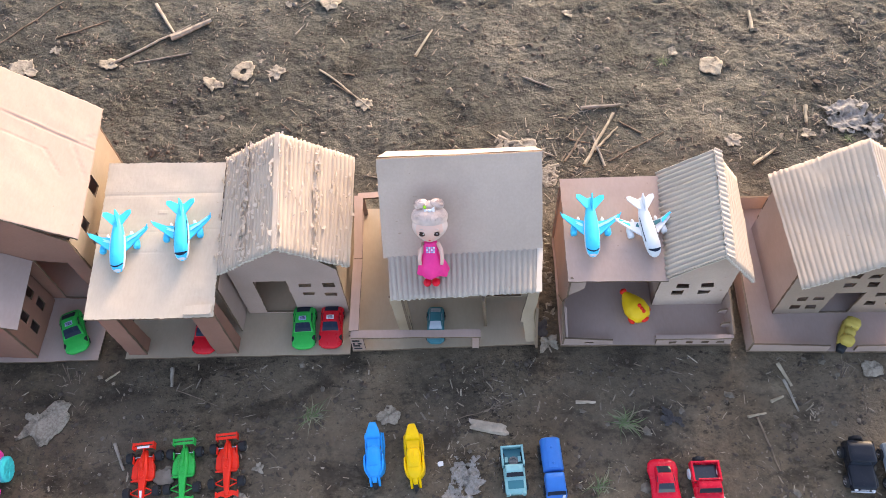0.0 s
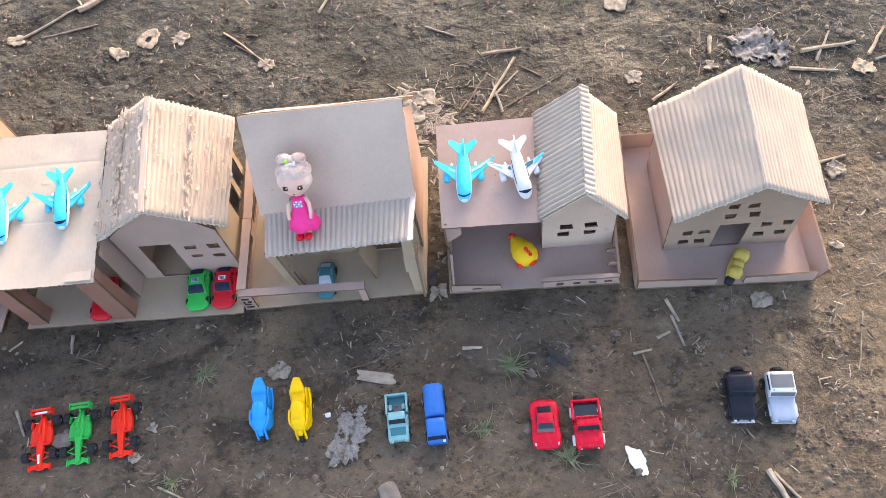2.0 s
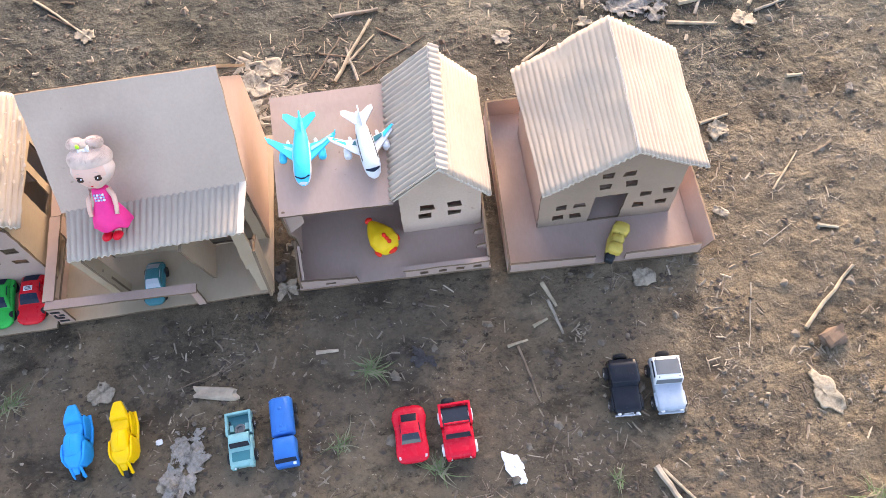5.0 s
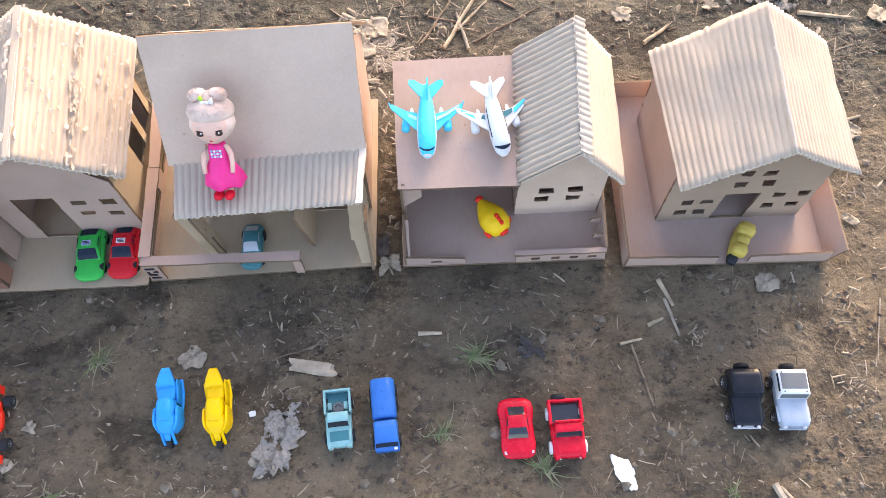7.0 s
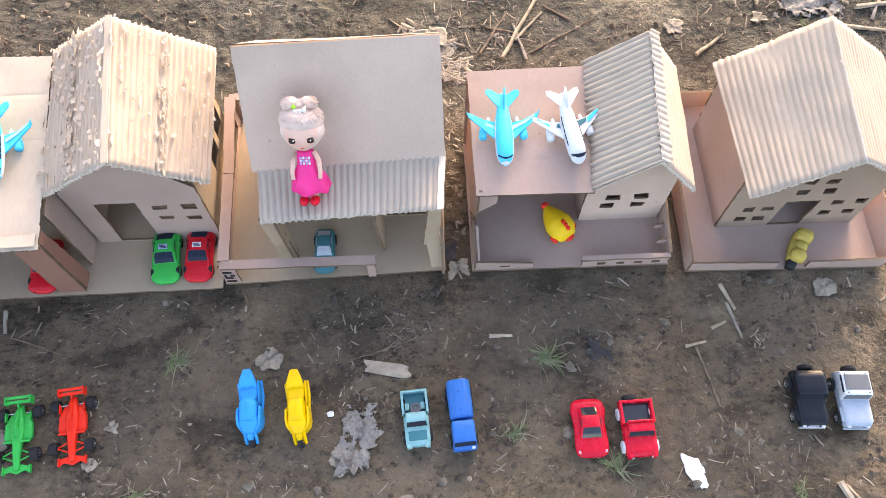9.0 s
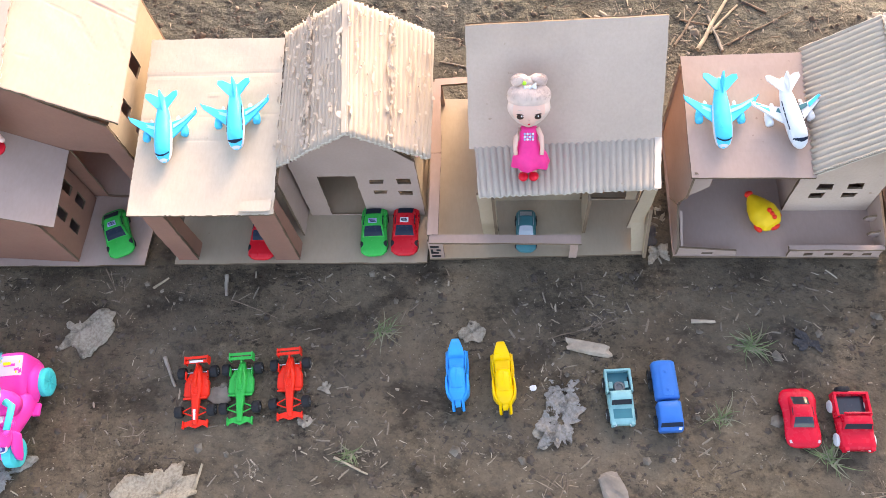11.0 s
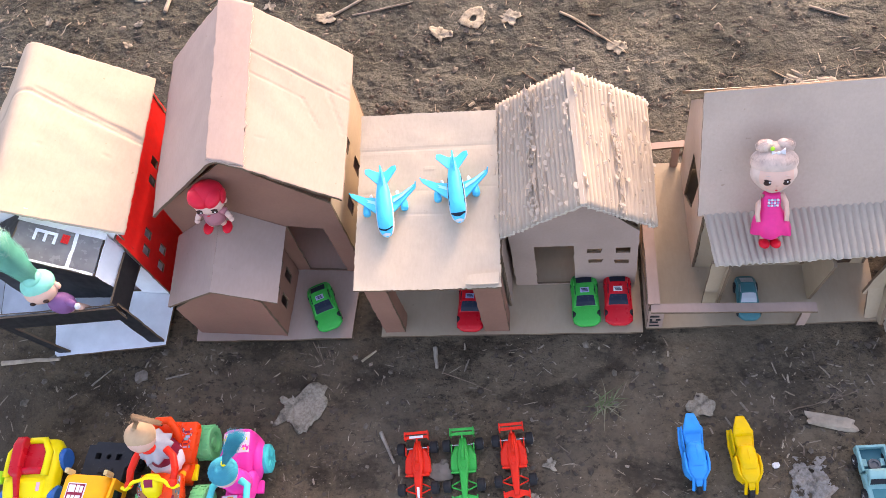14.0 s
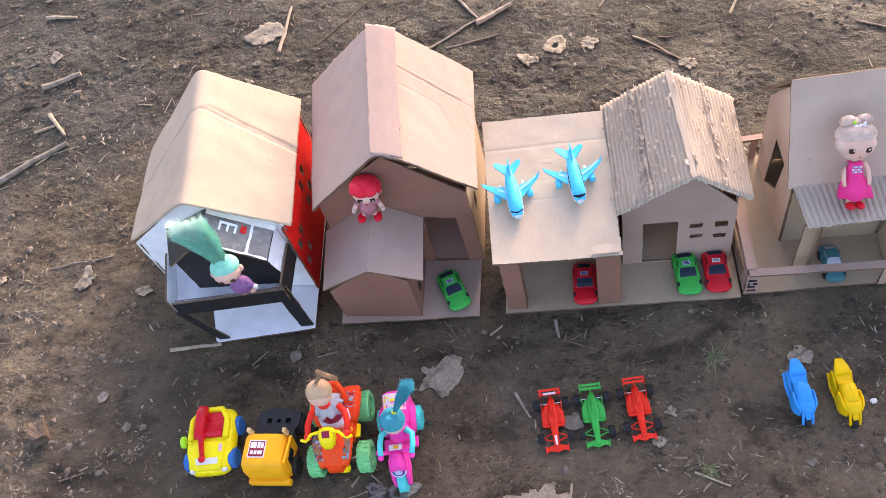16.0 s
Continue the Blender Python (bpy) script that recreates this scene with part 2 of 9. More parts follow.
def value_noise(x, y, cell, seed):
    """Smooth noise from 0 to 1 on numpy arrays."""
    if seed not in NOISE_TABLES:
        NOISE_TABLES[seed] = np.random.RandomState(seed).rand(257, 257)
    g = NOISE_TABLES[seed]
    fx, fy = x / cell + 1000, y / cell + 1000
    ix, iy = np.floor(fx).astype(int), np.floor(fy).astype(int)
    tx, ty = fx - ix, fy - iy
    tx, ty = tx * tx * (3 - 2 * tx), ty * ty * (3 - 2 * ty)
    at = lambda a, b: g[a % 257, b % 257]
    return (at(ix, iy) * (1 - tx) + at(ix + 1, iy) * tx) * (1 - ty) + (at(ix, iy + 1) * (1 - tx) + at(ix + 1, iy + 1) * tx) * ty


def plates(x, y, cell, seed):
    """Cracked cells: how far inside its own cell a place lies (0 at the crack), and a chance value for each cell."""
    if seed not in NOISE_TABLES:
        NOISE_TABLES[seed] = np.random.RandomState(seed).rand(257, 257, 3)
    g = NOISE_TABLES[seed]
    fx, fy = x / cell + 1000, y / cell + 1000
    ix, iy = np.floor(fx).astype(int), np.floor(fy).astype(int)
    f1, f2, val = np.full(fx.shape, 9.0), np.full(fx.shape, 9.0), np.zeros(fx.shape)
    for dx in (-1, 0, 1):
        for dy in (-1, 0, 1):
            c = g[(ix + dx) % 257, (iy + dy) % 257]
            d = np.hypot(ix + dx + c[..., 0] - fx, iy + dy + c[..., 1] - fy)
            closer = d < f1
            f2 = np.where(closer, f1, np.minimum(f2, d))
            val = np.where(closer, c[..., 2], val)
            f1 = np.where(closer, d, f1)
    return f2 - f1, val


def rise(x):
    """The soil climbs gently beyond the third house, and falls off again far away."""
    t = np.clip(-0.41 - np.asarray(x, float), 0, None)
    up = np.minimum(0.105 * t * t / (t + 0.03), 0.062)
    return up * np.clip((9.0 - t) / 7.5, 0, 1)


def ground_height(x, y):
    x, y = np.asarray(x, float), np.asarray(y, float)
    h = 0.010 * (value_noise(x, y, 0.33, 1) - 0.5) + 0.006 * (value_noise(x, y, 0.11, 2) - 0.5)
    fine = 0.0045 * (value_noise(x, y, 0.043, 3) - 0.5) + 0.0032 * (value_noise(x, y, 0.021, 4) - 0.5) + 0.0022 * (value_noise(x, y, 0.011, 5) - 0.5)
    # crumbled, trampled patches behind the houses and out to both sides
    away = np.clip(0.22 + 0.8 * np.clip((y - 0.86) * 6, 0, 1) + 0.7 * np.clip((np.abs(x + 0.08) - 0.97) * 7, 0, 1), 0, 1)
    rough = np.clip(0.7 * value_noise(x, y, 0.31, 6) + 1.0 * value_noise(x, y, 0.09, 16) - 0.42, 0, 1) * away
    wx = x + 0.012 * (value_noise(x, y, 0.018, 17) - 0.5)
    wy = y + 0.012 * (value_noise(x, y, 0.018, 18) - 0.5)
    gap, val = plates(wx, wy, 0.026, 7)
    clod = np.clip(val - 0.25, 0, 1) * 0.016 * np.clip(gap * 5, 0, 1)
    gap, val = plates(wx, wy, 0.012, 8)
    clod = clod + val * 0.0085 * np.clip(gap * 3, 0, 1)
    clod = clod + np.clip(value_noise(x, y, 0.008, 9) - 0.4, 0, 1) * 0.006
    # shallow scars torn out of the mud
    gap, val = plates(wx * 0.75, wy * 1.5, 0.017, 19)
    scar = np.clip(val - 0.72, 0, 1) * 0.016 * np.clip(gap * 4, 0, 1) * np.clip(value_noise(x, y, 0.12, 20) * 2.2 - 0.7, 0, 1)
    h = h + fine * (0.55 + 0.7 * rough) + clod * rough * 0.26 - scar * (0.35 + 0.2 * away)
    # level under the houses and the toys
    flat = np.clip((np.abs(y - 0.74) - 0.17) / 0.12, 0, 1) * 0.8 + 0.2
    flat = np.maximum(flat, np.clip((np.abs(x + 0.06) - 1.0) * 8, 0, 1))
    toys = 0.35 + 0.65 * np.clip(np.maximum(np.abs(y - 0.40) / 0.09 - 0.7, (np.abs(x + 0.06) - 1.0) * 8), 0, 1)
    return h * np.minimum(flat, toys) - 0.001 + rise(x)


def build_ground():
    xs, ys = lattice(-1.75, 1.55, 0.0034, 60.0), lattice(-0.15, 2.05, 0.0034, 60.0)
    gx, gy = np.meshgrid(xs, ys, indexing="ij")
    outside = np.maximum(np.maximum(-1.72 - gx, gx - 1.52), np.maximum(-0.12 - gy, gy - 2.02))
    lift = rise(gx)
    gz = (ground_height(gx, gy) - lift) * np.clip(1 - outside / 0.03, 0, 1) + lift
    co = np.stack([gx, gy, gz], -1).reshape(-1, 3)
    nx, ny = len(xs), len(ys)
    i = (np.arange(nx - 1)[:, None] * ny + np.arange(ny - 1)[None]).ravel()
    faces = np.stack([i, i + ny, i + ny + 1, i + 1], 1)
    me = bpy.data.meshes.new("ground")
    me.vertices.add(len(co))
    me.vertices.foreach_set("co", co.ravel())
    me.loops.add(faces.size)
    me.loops.foreach_set("vertex_index", faces.ravel())
    me.polygons.add(len(faces))
    me.polygons.foreach_set("loop_start", np.arange(0, faces.size, 4))
    me.polygons.foreach_set("loop_total", np.full(len(faces), 4))
    me.update(calc_edges=True)
    me.polygons.foreach_set("use_smooth", [True] * len(faces))
    me.materials.append(SOIL)
    tagged(new("ground", me), "damp trodden brown soil with clods and scattered chaff", "ground", kind="structure")


def soil():
    m, n, l, b = nodes_of("trodden_damp_soil")
    co = n.new("ShaderNodeTexCoord")
    sep = n.new("ShaderNodeSeparateXYZ")
    l.new(co.outputs["Object"], sep.inputs[0])

    def sums(kind, a, v):
        k = n.new("ShaderNodeMath")
        k.operation = kind
        l.new(a, k.inputs[0])
        if isinstance(v, float):
            k.inputs[1].default_value = v
        else:
            l.new(v, k.inputs[1])
        return k.outputs[0]

    def span(a, lo, hi):
        k = n.new("ShaderNodeMapRange")
        k.inputs["From Min"].default_value, k.inputs["From Max"].default_value = lo, hi
        l.new(a, k.inputs["Value"])
        return k.outputs[0]

    def flakes(scale, soft):
        v = n.new("ShaderNodeTexVoronoi")
        v.inputs["Scale"].default_value = scale
        mixv = n.new("ShaderNodeVectorMath")
        mixv.operation = "MULTIPLY_ADD"
        wob = n.new("ShaderNodeTexNoise")
        wob.inputs["Scale"].default_value = scale * 0.9
        wob.inputs["Detail"].default_value = 4
        l.new(co.outputs["Object"], wob.inputs["Vector"])
        l.new(wob.outputs["Color"], mixv.inputs[0])
        mixv.inputs[1].default_value = (soft / scale,) * 3
        l.new(co.outputs["Object"], mixv.inputs[2])
        l.new(mixv.outputs[0], v.inputs["Vector"])
        tone = n.new("ShaderNodeSeparateColor")
        l.new(v.outputs["Color"], tone.inputs[0])
        return tone.outputs[0]
    # trodden smooth where people knelt before the houses, crumbled behind and beside them
    wob = sums("MULTIPLY", noise_tex(n, l, 7, 4, 0.6), 0.5)
    back = span(sums("ADD", sep.outputs[1], wob), 1.02, 1.30)
    side = span(sums("ADD", sums("ABSOLUTE", sums("ADD", sep.outputs[0], 0.12), 0.0), wob), 1.16, 1.38)
    fore = span(sums("ADD", sep.outputs[1], wob), 0.18, -0.25)
    side = sums("MAXIMUM", side, fore)
    crumbly = sums("MAXIMUM", back, side)
    patchy = span(noise_tex(n, l, 5.5, 5, 0.6), 0.46, 0.66)
    loose = sums("MINIMUM", sums("ADD", sums("MULTIPLY", crumbly, 0.34), sums("ADD", sums("MULTIPLY", patchy, 0.42), 0.06)), 1.0)
    damp = ramp(n, l, noise_tex(n, l, 2.6, 4, 0.6), (0.34, (0.092, 0.072, 0.0505)), (0.52, (0.124, 0.097, 0.067)), (0.70, (0.155, 0.122, 0.084)))
    mid = ramp(n, l, noise_tex(n, l, 14, 6, 0.62), (0.3, (0.62, 0.6, 0.58)), (0.7, (1.22, 1.2, 1.16)))
    col = blend(n, l, "MULTIPLY", 0.9, damp, mid)
    tone, tone2 = flakes(75, 1.6), flakes(190, 1.8)
    crumb, fine = noise_tex(n, l, 95, 5, 0.68), noise_tex(n, l, 300, 6, 0.75)
    col = blend(n, l, "MULTIPLY", sums("MULTIPLY", loose, 0.6), col, ramp(n, l, tone, (0.0, (0.50, 0.48, 0.46)), (0.3, (0.9, 0.9, 0.9)), (1.0, (1.3, 1.28, 1.24))))
    col = blend(n, l, "MULTIPLY", sums("MULTIPLY", loose, 0.65), col, ramp(n, l, tone2, (0.0, (0.35, 0.33, 0.31)), (0.25, (0.88, 0.87, 0.86)), (1.0, (1.35, 1.32, 1.27))))
    col = blend(n, l, "MULTIPLY", sums("ADD", sums("MULTIPLY", loose, 0.6), 0.16), col, ramp(n, l, crumb, (0.36, (0.34, 0.32, 0.30)), (0.47, (0.95, 0.94, 0.92)), (0.68, (1.3, 1.27, 1.22))))
    col = blend(n, l, "MULTIPLY", sums("ADD", sums("MULTIPLY", loose, 0.60), 0.12), col, ramp(n, l, fine, (0.36, (0.34, 0.32, 0.30)), (0.5, (1.0, 0.99, 0.98)), (0.64, (1.36, 1.34, 1.30))))
    # dark specks and small cracks; shade of tiny pits and clods put into the colour
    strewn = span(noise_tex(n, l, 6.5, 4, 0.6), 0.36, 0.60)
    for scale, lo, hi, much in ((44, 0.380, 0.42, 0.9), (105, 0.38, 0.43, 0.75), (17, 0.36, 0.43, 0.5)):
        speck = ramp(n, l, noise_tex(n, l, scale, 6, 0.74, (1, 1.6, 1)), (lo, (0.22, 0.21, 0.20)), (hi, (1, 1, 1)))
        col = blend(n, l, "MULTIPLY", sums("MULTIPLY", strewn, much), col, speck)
    # darker ground before the first houses
    left_dark = sums("MULTIPLY", sums("ADD", sums("MULTIPLY", crumbly, -1.0), 1.0), span(sums("ADD", sep.outputs[0], wob), -0.10, -0.55))
    col = blend(n, l, "MIX", left_dark, col, blend(n, l, "MULTIPLY", 1.0, col, (0.76, 0.74, 0.70)))
    # the tones of the two sides run together a few steps away
    away = n.new("ShaderNodeVectorMath")
    away.operation = "DISTANCE"
    l.new(co.outputs["Object"], away.inputs[0])
    away.inputs[1].default_value = (-0.1, 0.9, 0.0)
    here = span(sums("ADD", away.outputs["Value"], wob), 3.4, 1.9)
    dry = sums("MULTIPLY", side, sums("ADD", sums("MULTIPLY", back, -0.85), 1.0))
    back, dry = sums("MULTIPLY", back, here), sums("MULTIPLY", dry, here)
    col = blend(n, l, "MIX", back, col, blend(n, l, "MULTIPLY", 1.0, col, (0.54, 0.68, 0.80)))
    # paler open sides: dry soil, plus lost sunlit contrast put into the colour
    col = blend(n, l, "MIX", dry, col, blend(n, l, "MULTIPLY", 1.0, col, (1.12, 1.16, 1.18)))
    # smeared dark wet blotches with ragged rims, and pale dried skins of mud
    blot = ramp(n, l, noise_tex(n, l, 9.5, 8, 0.70, (1, 1.5, 1)), (0.40, (0.42, 0.41, 0.40)), (0.455, (0.80, 0.80, 0.80)), (0.50, (1, 1, 1)))
    col = blend(n, l, "MULTIPLY", 0.9, col, blot)
    pale = ramp(n, l, noise_tex(n, l, 24, 7, 0.70, (1, 1.3, 1)), (0.56, (1, 1, 1)), (0.62, (1.24, 1.23, 1.21)), (0.70, (1.34, 1.32, 1.28)))
    col = blend(n, l, "MULTIPLY", 0.85, col, pale)
    bits = ramp(n, l, noise_tex(n, l, 330, 2, 0.5), (0.70, (0, 0, 0)), (0.75, (1, 1, 1)))
    col = blend(n, l, "MIX", bits, col, (0.30, 0.25, 0.185))
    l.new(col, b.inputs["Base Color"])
    rr = ramp(n, l, noise_tex(n, l, 5, 3), (0.35, (0.52,) * 3), (0.6, (0.85,) * 3))
    l.new(rr, b.inputs["Roughness"])
    b.inputs["Specular IOR Level"].default_value = 0.22
    n0 = bump(n, l, b, noise_tex(n, l, 30, 5, 0.55), 0.9, 0.010)
    n1 = bump(n, l, b, sums("MULTIPLY", crumb, loose), 1.0, 0.010, n0)
    n2 = bump(n, l, b, sums("MULTIPLY", tone, loose), 0.5, 0.004, n1)
    n3 = bump(n, l, b, sums("MULTIPLY", tone2, loose), 0.7, 0.003, n2)
    n4 = bump(n, l, b, noise_tex(n, l, 40, 5, 0.6), 0.5, 0.005, n3)
    bump(n, l, b, fine, 0.4, 0.002, n4)
    return m


SOIL = soil()
build_ground()


# ---------------------------------------------------------------- cardboard houses, from the blue-lined one on the left to the walled one on the right
def sheet(name, root, pts, mats, holes=(), th=0.003, label=""):
    return part(name, slab(pts, holes, th, rough=0.0007), mats, root, label, org=root.location)


def panel(name, root, corners, mats, label="", **how):
    return part(name, board(*corners, **how), mats, root, label, org=root.location, smooth=bool(how.get("wave")))


def strip(name, root, a, b, wide, mats, th=0.004, up=(0, 0, 1), label=""):
    """A narrow cut strip from a to b; wide across, th thick along up."""
    a, b, up = Vector(a), Vector(b), Vector(up)
    side = (b - a).cross(up).normalized() * wide / 2
    return panel(name, root, (a - side, a + side, b + side, b - side), mats, label, th=th, nu=2, nv=8, warp=0.0006)


def tears(name, root, corners, count, seed, lift=0.006):
    """Scraps of torn paper left on the bared flutes."""
    rng = random.Random(seed)
    bm = bmesh.new()
    p00, p10, p11, p01 = map(Vector, corners)
    nrm = (p10 - p00).cross(p01 - p00).normalized()
    du, dv = (p10 - p00).normalized(), (p01 - p00).normalized()
    for _ in range(count):
        u, v = rng.random(), rng.random()
        if rng.random() < 0.35:
            u = 0.45 + 0.08 * rng.random()
        p = (p00 * (1 - u) + p10 * u) * (1 - v) + (p01 * (1 - u) + p11 * u) * v + nrm * 0.0022
        w, h = rng.uniform(0.0010, 0.0026), rng.uniform(0.0018, 0.0055) * (1.8 if rng.random() < 0.15 else 1)
        ring = []
        turn = rng.choice((-1, 1))
        for k in range(6):
            a = k / 6 * 2 * math.pi
            ring.append(bm.verts.new(p + du * w * math.cos(a) * rng.uniform(0.6, 1.2) + dv * h * math.sin(a) * rng.uniform(0.5, 1.3) + nrm * (0.003 + rng.uniform(0.2, 1) * lift * (1 if math.cos(a) * turn > 0 else 0.1))))
        f = bm.faces.new(ring)
        ex = bmesh.ops.extrude_face_region(bm, geom=[f])
        bmesh.ops.translate(bm, verts=[q for q in ex["geom"] if isinstance(q, bmesh.types.BMVert)], vec=nrm * 0.0005)
    return tagged(part(name, bm, TORN, root, "curled scraps of torn paper", org=root.location), kind="stuff")


def lettering(root, body, where, size, mat, label, align="CENTER"):
    """Flat printed letters on a board; where: the pose of their baseline in the world."""
    txt = bpy.data.curves.new("letter", "FONT")
    txt.body, txt.size, txt.extrude = body, size, 0.0004
    txt.align_x, txt.align_y = align, "CENTER"
    tmp = bpy.data.objects.new("letter", txt)
    scene.collection.objects.link(tmp)
    bpy.context.view_layer.update()
    me = bpy.data.meshes.new_from_object(tmp.evaluated_get(bpy.context.evaluated_depsgraph_get()))
    bpy.data.objects.remove(tmp)
    me.transform(Matrix.Translation(-root.location) @ where)
    me.materials.clear()
    me.materials.append(mat)
    ob = new("letter", me)
    ob.parent = root
    return tagged(ob, label)


def house_walled():
    """The last house: fluted gable roof, dotted windows, in a low-walled yard."""
    h = thing("cardboard_house", (0.77, 0.75, 0), "pinkish cardboard house with pale fluted gable roof in a walled yard", "cardboard house", "row of cardboard houses")
    m = [CARD_PINK, EDGE]
    x0, x1, y0, y1 = 0.626, 0.905, 0.592, 0.868
    panel("floor", h, ((x0, y0, 0.007), (x1, y0 - 0.006, 0.007), (x1 + 0.004, y1, 0.007), (x0 + 0.006, y1, 0.007)), m, seed=1, th=0.005)
    sheet("yard_wall", h, [(x0, y0, 0.007), (x0, y0, 0.04), (x0 + 0.008, y1, 0.044), (x0 + 0.008, y1, 0.007)], m)
    sheet("yard_wall", h, [(x0 + 0.008, y1, 0.007), (x0 + 0.008, y1, 0.044), (x1, y1, 0.044), (x1, y1, 0.007)], m)
    sheet("yard_wall", h, [(x1, y1, 0.007), (x1 + 0.012, y1, 0.045), (x1 + 0.012, y0 - 0.006, 0.040), (x1 - 0.003, y0 - 0.006, 0.007)], [CARD_WARM, EDGE])
    sheet("yard_wall", h, [(x0 + 0.004, y0, 0.007), (x0 + 0.125, y0 - 0.003, 0.007), (x0 + 0.125, y0 - 0.003, 0.026), (x0 + 0.004, y0, 0.03)], m)
    sheet("yard_wall", h, [(x0 + 0.168, y0 - 0.003, 0.007), (x1 - 0.005, y0 - 0.006, 0.007), (x1 - 0.005, y0 - 0.006, 0.032), (x0 + 0.168, y0 - 0.003, 0.024)], m)
    # body
    yf, yb, xl, xr, e, r, xm = 0.657, 0.825, 0.680, 0.876, 0.141, 0.205, 0.784
    wins = []
    for cx, cz in ((0.711, 0.0585), (0.7375, 0.059), (0.708, 0.03), (0.734, 0.0305), (0.829, 0.069), (0.862, 0.07), (0.824, 0.041), (0.856, 0.0415), (0.768, 0.129), (0.797, 0.128), (0.768, 0.101), (0.804, 0.1025)):
        wins.append(rect_xz(yf, cx - 0.008, cz - 0.006, cx + 0.008, cz + 0.006, 0.0018))
    door = [(0.754, yf, 0.009), (0.80, yf, 0.009), (0.804, yf, 0.077), (0.757, yf, 0.076)]
    front = [CARD_SHADE, EDGE]
    sheet("front_wall", h, [(xl, yf, 0.0075), (xr, yf, 0.0075), (xr, yf, e + 0.008), (xm, yf, r), (xl, yf, e)], front, wins + [door])
    sheet("back_wall", h, [(xr, yb, 0.0075), (xl, yb, 0.0075), (xl, yb, e + 0.010), (xm, yb, r + 0.022), (xr, yb, e + 0.012)], m)
    sheet("side_wall", h, [(xl, yb, 0.0075), (xl, yf + 0.004, 0.0075), (xl, yf + 0.004, e + 0.002), (xl, yb, e + 0.008)], m)
    sheet("side_wall", h, [(xr, yf + 0.004, 0.0075), (xr, yb, 0.0075), (xr, yb, e + 0.012), (xr, yf + 0.004, e + 0.010)], [CARD_WARM, EDGE])
    rl = ((0.672, 0.625, 0.150), (0.784, 0.630, 0.220), (0.788, 0.831, 0.241), (0.664, 0.830, 0.156))
    rr = ((0.784, 0.630, 0.221), (0.892, 0.638, 0.151), (0.896, 0.835, 0.154), (0.788, 0.831, 0.242))
    panel("roof_sheet", h, rl, [CARD_FLUTE, EDGE_PALE], "pale fluted sheet with crushed flutes", wave=0.0036, pitch=0.0078, nv=22, seed=2, dents=0.9, warp=0.004)
    panel("roof_sheet", h, rr, [CARD_FLUTE, EDGE_PALE], "pale fluted sheet", wave=0.0036, pitch=0.0078, nv=22, seed=3, dents=0.25, warp=0.003)
    # remains of red lettering on the inside of the right yard wall, lying on its side
    ink = paint("faded_red_print", (0.36, 0.055, 0.025), 0.7, 0.2)
    for body, y, z, size in (("Co", 0.642, 0.012, 0.023), ("F", 0.612, 0.018, 0.022)):
        lettering(h, body, Matrix(((0.40, 0, -0.917, x1 - 0.003 + (z - 0.007) * 0.45 - 0.0006), (0, 1, 0, y), (0.917, 0, 0.40, z), (0, 0, 0, 1))), size, ink, "faded red printed letters", "LEFT")


